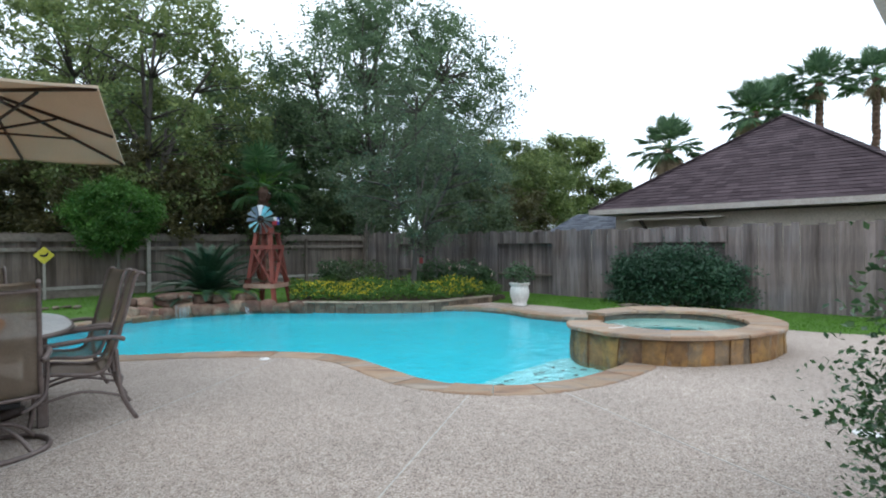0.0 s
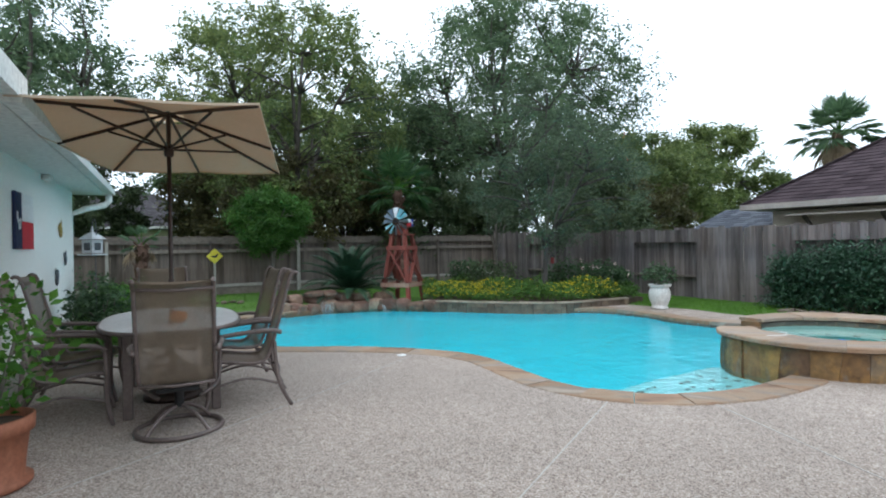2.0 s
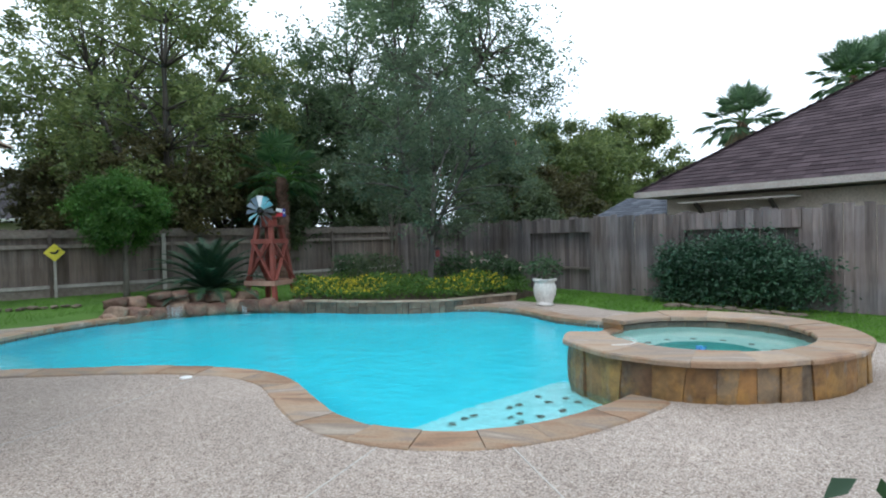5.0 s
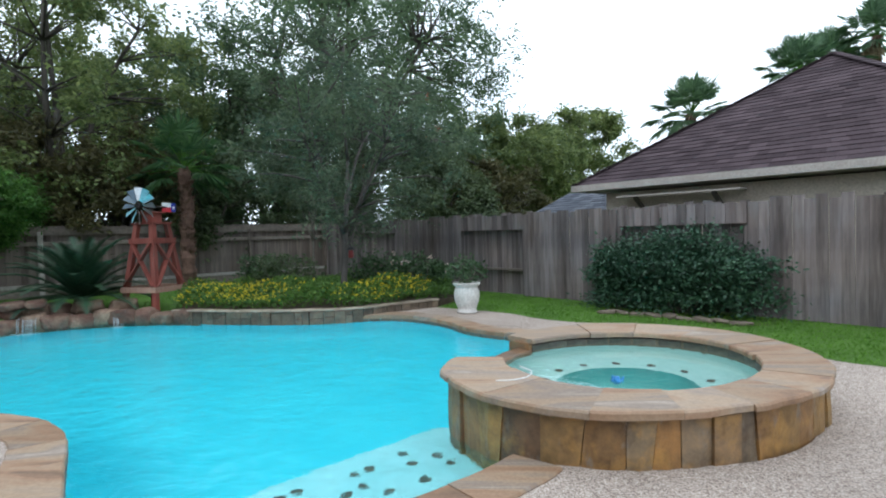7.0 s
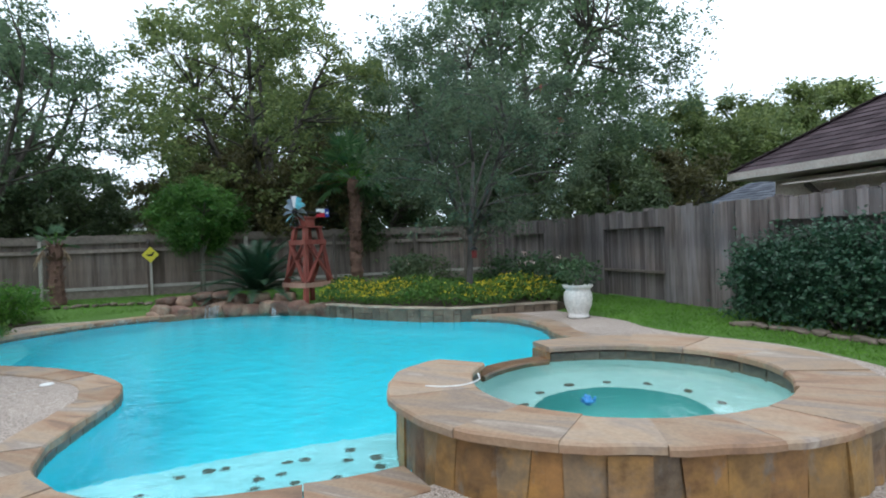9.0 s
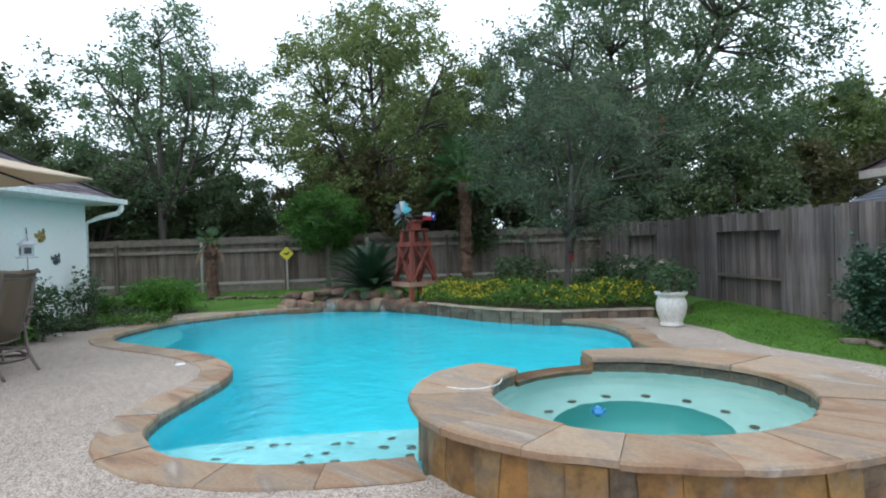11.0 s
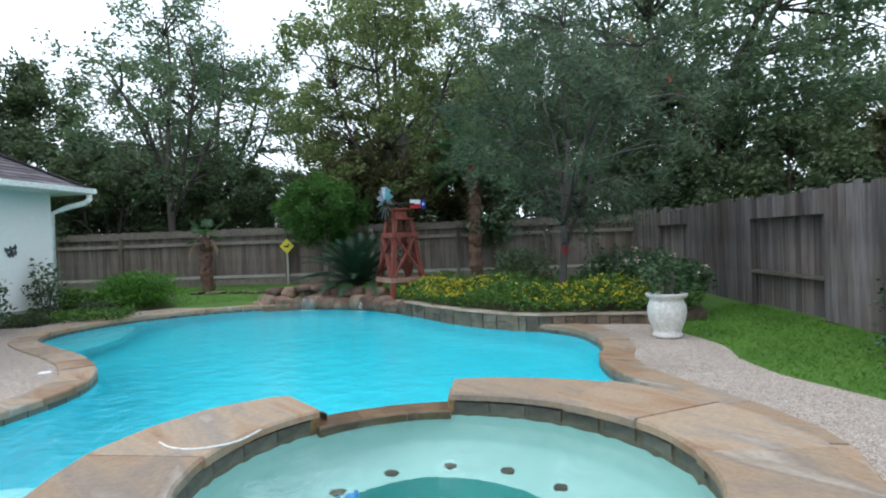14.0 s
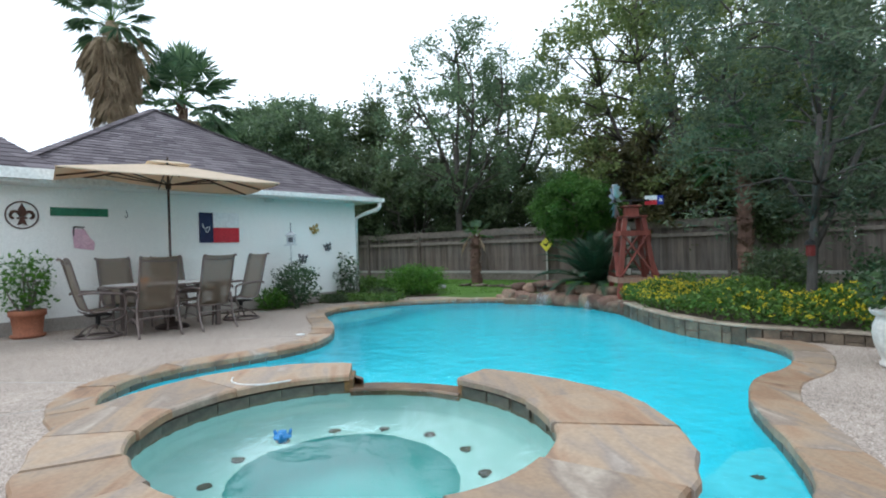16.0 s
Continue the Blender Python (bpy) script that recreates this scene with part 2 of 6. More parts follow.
# ---- mesh helpers ----
def mesh_of(name, bm, material=None):
    me = bpy.data.meshes.new(name)
    bm.to_mesh(me)
    bm.free()
    for m in (material if isinstance(material, (list, tuple)) else [material]):
        if m:
            me.materials.append(m)
    return me


def part(name, bm, material, parent=None, label="", smooth=False):
    """Links a bmesh as one mesh object under a thing or a part."""
    me = mesh_of(name, bm, material)
    if smooth:
        for p in me.polygons:
            p.use_smooth = True
    ob = new(name, me)
    if parent is not None:
        ob.parent = parent
    if label:
        ob["label"] = label
    return ob


def piece(name, me, parent, m):
    """One more object on a shared mesh, at the pose m under parent."""
    ob = new(name, me)
    ob.parent = parent
    ob.matrix_basis = m
    return ob


def thing(name, m=None, label="", category="", group="", kind=""):
    ob = new(name)
    ob.empty_display_size = 0.1
    if m is not None:
        ob.matrix_basis = m
    return tagged(ob, label, category, group, kind)


def box(bm, cx, cy, cz, sx, sy, sz, m=None, bev=0.0):
    r = bmesh.ops.create_cube(bm, size=1.0)
    vs = r["verts"]
    bmesh.ops.scale(bm, vec=(sx, sy, sz), verts=vs)
    bmesh.ops.translate(bm, vec=(cx, cy, cz), verts=vs)
    if bev:
        es = list({e for v in vs for e in v.link_edges})
        r = bmesh.ops.bevel(bm, geom=es, offset=bev, segments=1, affect="EDGES")
        vs = list({v for f in r["faces"] for v in f.verts} | {v for v in vs if v.is_valid})
    if m is not None:
        bmesh.ops.transform(bm, matrix=m, verts=vs)
    return vs


def tube(bm, pts, radii, sides=8, cap=True):
    """A round rod through the points, of one radius or of one for each point."""
    pts = [Vector(p) for p in pts]
    if isinstance(radii, (int, float)):
        radii = [radii] * len(pts)
    rings, ref = [], None
    for i, p in enumerate(pts):
        d = (pts[min(i + 1, len(pts) - 1)] - pts[max(i - 1, 0)])
        d = d.normalized() if d.length > 1e-9 else Vector((0, 0, 1))
        if ref is None:
            ref = Vector((1, 0, 0)) if abs(d.x) < 0.9 else Vector((0, 1, 0))
        a = (ref - d * ref.dot(d)).normalized()
        ref = a
        b = d.cross(a)
        rings.append([bm.verts.new(p + (a * math.cos(2 * math.pi * k / sides) + b * math.sin(2 * math.pi * k / sides)) * radii[i]) for k in range(sides)])
    for r0, r1 in zip(rings, rings[1:]):
        for k in range(sides):
            bm.faces.new((r0[k], r0[(k + 1) % sides], r1[(k + 1) % sides], r1[k]))
    if cap:
        bm.faces.new(rings[0][::-1])
        bm.faces.new(rings[-1])


def beam(bm, p, q, w, h, up=(0, 0, 1)):
    """A squared bar from p to q."""
    p, q = Vector(p), Vector(q)
    d = (q - p).normalized()
    side = d.cross(Vector(up))
    side = side.normalized() if side.length > 1e-6 else Vector((1, 0, 0))
    top = side.cross(d)
    vs = []
    for c in (p, q):
        for a, b in ((-1, -1), (1, -1), (1, 1), (-1, 1)):
            vs.append(bm.verts.new(c + side * (a * w / 2) + top * (b * h / 2)))
    for f in ((3, 2, 1, 0), (4, 5, 6, 7), (0, 1, 5, 4), (1, 2, 6, 5), (2, 3, 7, 6), (3, 0, 4, 7)):
        bm.faces.new([vs[k] for k in f])


def lathe(bm, profile, sides=28):
    """Turns (radius, height) pairs round the z axis."""
    rings = [[bm.verts.new((r * math.cos(2 * math.pi * k / sides), r * math.sin(2 * math.pi * k / sides), z)) for k in range(sides)] for r, z in profile]
    for a, b in zip(rings, rings[1:]):
        for k in range(sides):
            bm.faces.new((a[k], a[(k + 1) % sides], b[(k + 1) % sides], b[k]))
    bm.faces.new(rings[0][::-1])
    bm.faces.new(rings[-1])


def prism(bm, pts, z0, z1):
    """A flat-topped slab over a plan outline."""
    lo = [bm.verts.new((x, y, z0)) for x, y in pts]
    hi = [bm.verts.new((x, y, z1)) for x, y in pts]
    n = len(pts)
    for k in range(n):
        bm.faces.new((lo[k], lo[(k + 1) % n], hi[(k + 1) % n], hi[k]))
    bm.faces.new(hi)
    bm.faces.new(lo[::-1])


def spline(pts, n=8, closed=True):
    """A smooth Catmull-Rom line through plan points."""
    out, m = [], len(pts)
    for i in range(m if closed else m - 1):
        p = [Vector(pts[(i + k) % m] if closed else pts[min(max(i + k, 0), m - 1)]) for k in (-1, 0, 1, 2)]
        for k in range(n):
            t = k / n
            out.append(tuple(0.5 * ((2 * p[1]) + (p[2] - p[0]) * t + (2 * p[0] - 5 * p[1] + 4 * p[2] - p[3]) * t * t + (3 * p[1] - p[0] - 3 * p[2] + p[3]) * t ** 3)))
    if not closed:
        out.append(tuple(pts[-1]))
    return out


def even(line, step, closed=True):
    """Points at even steps along a line."""
    ps = [Vector(p) for p in line] + ([Vector(line[0])] if closed else [])
    total = sum((b - a).length for a, b in zip(ps, ps[1:]))
    n = max(2, round(total / step))
    out, acc, want = [], 0.0, 0.0
    for a, b in zip(ps, ps[1:]):
        l = (b - a).length
        while want <= acc + l + 1e-9 and len(out) < n + (0 if closed else 1):
            out.append(tuple(a.lerp(b, min(1, (want - acc) / l) if l else 0)))
            want += total / n
        acc += l
    return out


def offset(line, d, closed=True):
    """The line moved to its left by d."""
    n, out = len(line), []
    for i, p in enumerate(line):
        a = line[(i - 1) % n] if closed else line[max(i - 1, 0)]
        b = line[(i + 1) % n] if closed else line[min(i + 1, n - 1)]
        t = Vector((b[0] - a[0], b[1] - a[1])).normalized()
        out.append((p[0] - t.y * d, p[1] + t.x * d))
    return out


def inside(p, poly):
    x, y = p
    c = False
    for (x0, y0), (x1, y1) in zip(poly, poly[1:] + poly[:1]):
        if (y0 > y) != (y1 > y) and x < (x1 - x0) * (y - y0) / (y1 - y0) + x0:
            c = not c
    return c


def sheet(loops, extra, keep, height):
    """A triangulated sheet over plan points that respects the loops."""
    from mathutils.geometry import delaunay_2d_cdt
    pts, edges = [], []
    for lp in loops:
        k = len(pts)
        pts += [Vector(p) for p in lp]
        edges += [(k + i, k + (i + 1) % len(lp)) for i in range(len(lp))]
    pts += [Vector(p) for p in extra]
    vs, _, fs, _, _, _ = delaunay_2d_cdt(pts, edges, [], 0, 1e-5)
    bm = bmesh.new()
    bv = [bm.verts.new((v.x, v.y, height(v.x, v.y))) for v in vs]
    for f in fs:
        c = sum((vs[k] for k in f), Vector((0, 0))) / len(f)
        if keep((c.x, c.y)):
            face = bm.faces.new([bv[k] for k in f])
            face.normal_update()
            if face.normal.z < 0:
                face.normal_flip()
    bmesh.ops.delete(bm, geom=[v for v in bm.verts if not v.link_faces], context="VERTS")
    return bm


# ---- plan ----
R2 = math.sqrt(0.5)
CORNER = Vector((-2.9, 20.1))          # where the two fences meet
ALONG_R = Vector((R2, -R2))            # along the side fence
ALONG_B = Vector((-R2, -R2))           # along the back fence
WALLDIR = Vector((0.64, -0.768))       # along the house wall
WALLOUT = Vector((0.768, 0.64))
HOUSE = Vector((-8.3, 7.6))            # outer corner of the house
SPA = Vector((3.04, 7.54))
SPA_Z, SPA_IN = 0.345, 0.98

POOL = spline([(2.08, 6.36), (1.7, 5.95), (1.19, 5.57), (0.63, 5.39), (0.05, 5.48), (-0.37, 5.77), (-0.74, 6.23), (-1.17, 6.78), (-1.68, 7.1), (-2.3, 7.22),
               (-3.2, 7.2), (-4.1, 7.05), (-5.0, 6.97), (-5.8, 7.24), (-6.35, 7.86), (-6.66, 8.6), (-6.72, 9.4), (-6.58, 10.2), (-6.2, 11.0), (-5.6, 11.7),
               (-4.7, 12.2), (-3.6, 12.36), (-2.6, 12.2), (-1.6, 12.06), (-0.8, 12.08), (-0.1, 12.26), (0.55, 12.22), (1.06, 11.88), (1.42, 11.46),
               (1.62, 11.06), (1.9, 10.74), (2.3, 10.45), (2.75, 10.24), (3.2, 10.02), (3.6, 9.76), (3.86, 9.4), (3.92, 8.98), (3.57, 8.7), (3.15, 8.79), (2.61, 8.71), (2.27, 8.38), (2.02, 8.02), (1.83, 7.54), (1.91, 7.01), (2.16, 6.64)], 6)


def spa_outer(a):
    """The spa's outer radius: two gentle lobes, drawn in beside the spillway."""
    d = math.degrees(a) % 360
    if 133 < d < 178:
        return spa_in(a) + 0.21
    r = 1.47 - 0.17 * max(0.0, math.cos(a - radians(295))) ** 4 + 0.07 * max(0.0, math.cos(a - radians(222))) ** 2 + 0.17 * max(0.0, math.cos(a - radians(50))) ** 3
    if 178 <= d < 200:
        r -= 0.14 * (1 - (d - 178) / 22) ** 2
    if 95 < d < 134:
        r -= 0.16 * ((d - 95) / 39)
    return r


def spa_in(a):
    """The inner radius of the spa's coping: widest towards the lawn, drawn in on the near side."""
    return 0.975 + 0.115 * max(0.0, math.cos(a - radians(38))) ** 2 - 0.07 * max(0.0, math.cos(a - radians(322))) ** 2


def spa_fit(bm):
    """Draws round spa parts out to the coping's inner line."""
    for v in bm.verts:
        r = math.hypot(v.co.x, v.co.y)
        if r > 0.1:
            k = 1 + (spa_in(math.atan2(v.co.y, v.co.x)) / 0.945 - 1) * min(1.0, r / 0.9)
            v.co.x, v.co.y = v.co.x * k, v.co.y * k


def rise(x, y):
    """Height of the lawn: level by the pool, a little up towards the fences."""
    db = (23.0 - (y - x)) * R2
    dr = (17.2 - (x + y)) * R2
    s = 0.0
    if db < 5.5:
        k = min(1, max(0, (5.5 - db) / 5.5))
        s = 0.18 * k * k * (3 - 2 * k)
    if dr < 3:
        k = min(1, max(0, (3 - dr) / 3))
        s = max(s, 0.06 * k)
    return -0.03 + s

# ---- ground, lawn, deck ----
deck_edge = spline([(1.0, 13.2), (1.78, 12.68), (2.35, 12.25), (2.72, 11.72), (3.2, 11.3), (3.7, 11.08), (4.3, 10.75), (4.9, 10.0), (5.25, 9.1), (5.5, 8.6), (6.2, 8.2), (7.5, 8.0)], 5, False)
west_edge = spline([(-5.4, 4.5), (-6.35, 5.75), (-7.15, 6.7), (-7.55, 7.6), (-7.75, 8.5), (-7.75, 9.4), (-7.55, 10.3), (-7.1, 11.2), (-6.5, 11.75), (-5.0, 12.6), (-2.6, 12.75), (-0.4, 12.9)], 5, False)
wall_pts = [tuple(HOUSE + WALLDIR * s + WALLOUT * 0.02) for s in (22.0, 15.0, 9.0, 4.6)]
DECK_OUT = list(deck_edge) + [(12.0, 7.5), (16.0, -2.0), (12.0, -12.0)] + wall_pts + list(west_edge)


def rings_around(cx, cy):
    out = []
    for r in (34, 45, 60, 85, 120, 180, 280, 450, 800, 1500, 2500):
        for k in range(28):
            a = 2 * math.pi * (k + 0.5 * (r % 2)) / 28
            out.append((cx + r * math.cos(a), cy + r * math.sin(a)))
    return out


def far_rise(x, y):
    d = math.hypot(x, y - 8)
    return rise(x, y) if d < 40 else 0.12


yard = [(x * 0.8 + 0.013 * y, y * 0.8) for x in range(-36, 37) for y in range(-22, 46)]
pool_cut = even(offset(POOL, 0.25), 0.25)
spa_ring = [tuple(SPA + Vector((math.cos(a), math.sin(a))) * 1.3) for a in (2 * math.pi * k / 40 for k in range(40))]


def not_pool(p):
    return not inside(p, pool_cut) and (Vector(p) - SPA).length > 1.3


ground = part("ground", sheet([pool_cut, spa_ring], yard + rings_around(0, 8), not_pool, far_rise), GRASS)
tagged(ground, "green lawn around the pool deck and on to the horizon", "lawn", kind="structure")

bm = sheet([DECK_OUT, pool_cut, spa_ring], [], lambda p: inside(p, DECK_OUT) and not_pool(p), lambda x, y: 0.0)
geo = bmesh.ops.extrude_face_region(bm, geom=list(bm.faces))
bmesh.ops.translate(bm, vec=(0, 0, -0.12), verts=[v for v in geo["geom"] if isinstance(v, bmesh.types.BMVert)])
bmesh.ops.recalc_face_normals(bm, faces=bm.faces)
deck = tagged(part("pavement_deck", bm, DECK), "pale exposed-aggregate concrete pool deck with pebble finish", "pool deck", kind="structure")
JOINTS = [((-3.25, 2.0), (-2.5, 5.0)), ((-2.5, 5.0), (-2.15, 6.8)), ((-0.85, 1.6), (0.17, 5.12)), ((1.06, 5.2), (2.3, 2.1)), ((-0.85, 1.6), (-1.2, 0.4))]
for a, b in JOINTS:
    bm = bmesh.new()
    beam(bm, (*a, 0.0), (*b, 0.0), 0.011, 0.006)
    part("control_joint", bm, JOINT, deck, "pale filled control joint")

# ---- pool: basin, shelf, water, coping ----
pool = thing("swimming_pool", None, "freeform turquoise swimming pool with sandstone coping", "swimming pool", kind="structure")
wall_line = even(offset(POOL, -0.02), 0.2)
bm = bmesh.new()
levels = [(0.0, -0.02), (0.0, -0.16), (0.0, -0.9), (0.1, -1.1), (0.28, -1.2)]
rows_ = []
for d, z in levels:
    ln = offset(wall_line, -d)
    rows_.append([bm.verts.new((x, y, z)) for x, y in ln])
for a, b in zip(rows_, rows_[1:]):
    for k in range(len(a)):
        bm.faces.new((a[k], a[(k + 1) % len(a)], b[(k + 1) % len(a)], b[k]))
bmesh.ops.triangle_fill(bm, edges=[e for e in bm.edges if e.is_boundary and all(v.co.z < -1.19 for v in e.verts)], use_beauty=True)
bmesh.ops.recalc_face_normals(bm, faces=bm.faces)
part("basin", bm, BASIN, pool, "blue plaster basin")
WEIR = mottled("wet_weir_stone", (0.1, 0.055, 0.03), (0.22, 0.13, 0.07), 6, 0.3, 30, 0.3, vary=0.25)
bm = sheet([wall_line], [], lambda p: inside(p, wall_line), lambda x, y: -0.09)
w = part("water_surface", bm, POOLWATER, pool, "clear turquoise water with fine ripples")
w.visible_shadow = False

# shallow shelf by the spa with a scatter of dark marker tiles
SHELF_LINE = spline([(0.0, 5.55), (0.28, 5.34), (0.63, 5.3), (1.19, 5.49), (1.7, 5.87), (2.14, 6.34), (2.02, 6.9), (1.85, 7.32), (1.52, 7.36), (1.2, 7.06), (0.82, 6.68), (0.42, 6.22)], 5)
bm = bmesh.new()
mid_ = Vector((1.1, 6.3))
skirt = [tuple(mid_ + (Vector(p) - mid_) * 1.75) for p in SHELF_LINE]
lo_ = [bm.verts.new((*p, -1.15)) for p in skirt]
hi_ = [bm.verts.new((*p, -0.34)) for p in SHELF_LINE]
for k in range(len(lo_)):
    bm.faces.new((lo_[k], lo_[(k + 1) % len(lo_)], hi_[(k + 1) % len(lo_)], hi_[k]))
bm.faces.new(hi_)
bmesh.ops.recalc_face_normals(bm, faces=bm.faces)
shelf = part("step_shelf", bm, SHELF, pool, "pale shallow entry shelf")
SHELF2 = spline([(3.95, 9.5), (3.55, 9.95), (3.05, 10.25), (2.75, 10.35), (2.7, 10.0), (3.0, 9.55), (3.3, 8.9), (3.9, 8.8)], 5)
bm = bmesh.new()
prism(bm, SHELF2, -1.1, -0.3)
bmesh.ops.recalc_face_normals(bm, faces=bm.faces)
part("bench_shelf", bm, STEP, pool, "pale bench step in the pool's end")
SHELF3 = spline([(-6.2, 7.5), (-5.6, 7.1), (-4.9, 6.85), (-4.5, 7.3), (-5.3, 8.1), (-6.2, 8.5), (-6.6, 8.5)], 5)
bm = bmesh.new()
prism(bm, SHELF3, -1.1, -0.5)
bmesh.ops.recalc_face_normals(bm, faces=bm.faces)
part("corner_step", bm, STEP, pool, "pale corner step in the pool")
bm = bmesh.new()
prism(bm, [(-0.038, -0.012), (-0.012, -0.034), (0.03, -0.026), (0.04, 0.01), (0.012, 0.035), (-0.026, 0.028)], -0.006, 0.006)
dot_mesh = mesh_of("marker_tile", bm, SLATE)
rnd = random.Random(4)
for k in range(12):
    t = k / 11
    for off, skip in ((0.0, 5), (0.2, 3), (0.4, 2)):
        x, y = 0.44 + 1.0 * t + 0.62 * off + rnd.uniform(-.05, .05), 6.02 + 1.02 * t - off * 0.8 + rnd.uniform(-.05, .05)
        if (k + int(10 * off)) % skip and rnd.random() < 0.75 and inside((x, y), SHELF_LINE):
            piece("marker_tile", dot_mesh, shelf, pose(x, y, -0.336, 0, 0, rnd.uniform(0, 90)))
piece("marker_tile", dot_mesh, shelf, pose(3.05, 9.85, -0.294, 0, 0, 20))

# waterline tiles
bm = bmesh.new()
box(bm, 0, 0, 0, 0.192, 0.016, 0.1, bev=0.004)
tile_mesh = mesh_of("waterline_tile", bm, SLATE)
tl = even(offset(POOL, -0.03), 0.2)
for i, p in enumerate(tl):
    q = tl[(i + 1) % len(tl)]
    c = ((p[0] + q[0]) / 2, (p[1] + q[1]) / 2)
    if (Vector(c) - SPA).length < 1.45 or (c[1] > 11.8 and c[0] < -0.15):
        continue
    piece("waterline_tile", tile_mesh, pool, pose(c[0], c[1], -0.1, 0, 0, math.degrees(math.atan2(q[1] - p[1], q[0] - p[0]))))


def stone_slab(strip_in, strip_out, z0, z1, rnd, wobble=0.006):
    """One curved coping stone between an inner and an outer edge, its top arris worn."""
    bm = bmesh.new()
    n = len(strip_in)
    c = 0.012
    lift = rnd.uniform(-wobble, wobble)
    out = []
    for a, b in zip(strip_in, strip_out):
        a, b = Vector(a), Vector(b)
        d = (b - a).normalized()
        b = b + d * 0.022 * noise.noise(Vector((b.x * 6, b.y * 6, 1.7)))
        a = a + d * 0.014 * noise.noise(Vector((a.x * 7, a.y * 7, 4.2)))
        cols = [(a, z0), (a, z1 - c), (a + d * c, z1), (b - d * c, z1), (b, z1 - c), (b, z0)]
        out.append([bm.verts.new((p.x, p.y, z + (lift if z > z0 else 0))) for p, z in cols])
    for r0, r1 in zip(out, out[1:]):
        for k in range(5):
            bm.faces.new((r0[k], r0[k + 1], r1[k + 1], r1[k]))
    bm.faces.new(out[0][::-1])
    bm.faces.new(out[-1])
    bmesh.ops.recalc_face_normals(bm, faces=bm.faces)
    return bm


fine = even(POOL, 0.08)
rnd = random.Random(7)


def coping_wanted(p):
    if (Vector(p) - SPA).length < 1.5:
        return False
    if p[1] > 11.25 and p[0] < -0.25 and not (p[0] < -6.0):
        return False
    return True


i = 0
while i < len(fine):
    n = rnd.randint(5, 9)
    seg = [fine[(i + k) % len(fine)] for k in range(n + 1)]
    i += n
    if i > len(fine) + 2:
        break
    want = [k for k in range(n + 1) if coping_wanted(seg[k])]
    if len(want) < 3:
        continue
    ins, outs = [], []
    for k in want:
        a, b = fine[(i - n + k - 1) % len(fine)], fine[(i - n + k + 1) % len(fine)]
        t = Vector((b[0] - a[0], b[1] - a[1])).normalized()
        o = Vector((-t.y, t.x))
        sh = t * (0.003 if k == 0 else -0.003 if k == n else 0)
        p = Vector(seg[k]) + sh
        ins.append(tuple(p - o * 0.035))
        outs.append(tuple(p + o * 0.31))
    part("coping_stone", stone_slab(ins, outs, -0.055, 0.014, rnd), FLAG, pool)
ledge = [p for p in fine if p[1] > 10.85 and p[0] < -2.9]
part("rock_ledge", stone_slab(offset(ledge, -0.05, False), offset(ledge, 0.6, False), -0.3, 0.0, rnd), WEIR, pool, "mortared ledge under the boulders")

# ---- raised spa ----
spa = thing("spa", None, "raised round stone spa with sandstone coping and pale green water", "spa", kind="structure")
bm = bmesh.new()
lathe(bm, [(0.99, 0.19), (0.98, 0.1), (0.97, -0.2), (0.93, -0.24), (0.56, -0.26)], 48)
spa_fit(bm)
bmesh.ops.delete(bm, geom=[f for f in bm.faces if len(f.verts) > 4], context="FACES_ONLY")
bmesh.ops.translate(bm, vec=(SPA.x, SPA.y, 0), verts=bm.verts)
part("seat_shell", bm, SPABASIN, spa, "pale plaster bench", True)
bm = bmesh.new()
lathe(bm, [(0.56, -0.26), (0.53, -0.62), (0.34, -0.69), (0.02, -0.7)], 48)
spa_fit(bm)
bmesh.ops.delete(bm, geom=[f for f in bm.faces if len(f.verts) > 4 and f.calc_center_median().z > -0.3], context="FACES_ONLY")
bmesh.ops.translate(bm, vec=(SPA.x, SPA.y, 0), verts=bm.verts)
part("foot_well", bm, WELL, spa, "foot well, its teal darkened for depth", True)
bm = bmesh.new()
bmesh.ops.create_circle(bm, cap_ends=True, segments=72, radius=0.975)
spa_fit(bm)
bmesh.ops.translate(bm, vec=(SPA.x, SPA.y, 0.23), verts=bm.verts)
w = part("water_surface", bm, SPAWATER, spa, "clear pale green water")
w.visible_shadow = False
for k in range(14):
    a = 2 * math.pi * (k + 0.3) / 14
    piece("marker_tile", dot_mesh, spa, pose(SPA.x + 0.04 + 0.69 * math.cos(a), SPA.y + 0.03 + 0.69 * math.sin(a), -0.247, 0, 0, math.degrees(a) + 45))
# inner tile band under the coping
bm = bmesh.new()
box(bm, 0, 0, 0, 0.206, 0.016, 0.07, bev=0.003)
band_mesh = mesh_of("spa_tile", bm, SLATE)
for k in range(30):
    a = 2 * math.pi * (k + 0.5) / 30
    deg = math.degrees(a) % 360
    if 133 < deg < 178:
        continue
    piece("spa_tile", band_mesh, spa, pose(SPA.x + (spa_in(a) + 0.03) * math.cos(a), SPA.y + (spa_in(a) + 0.03) * math.sin(a), 0.25, 0, 0, deg + 90))
GAP0, GAP1 = 133.0, 178.0
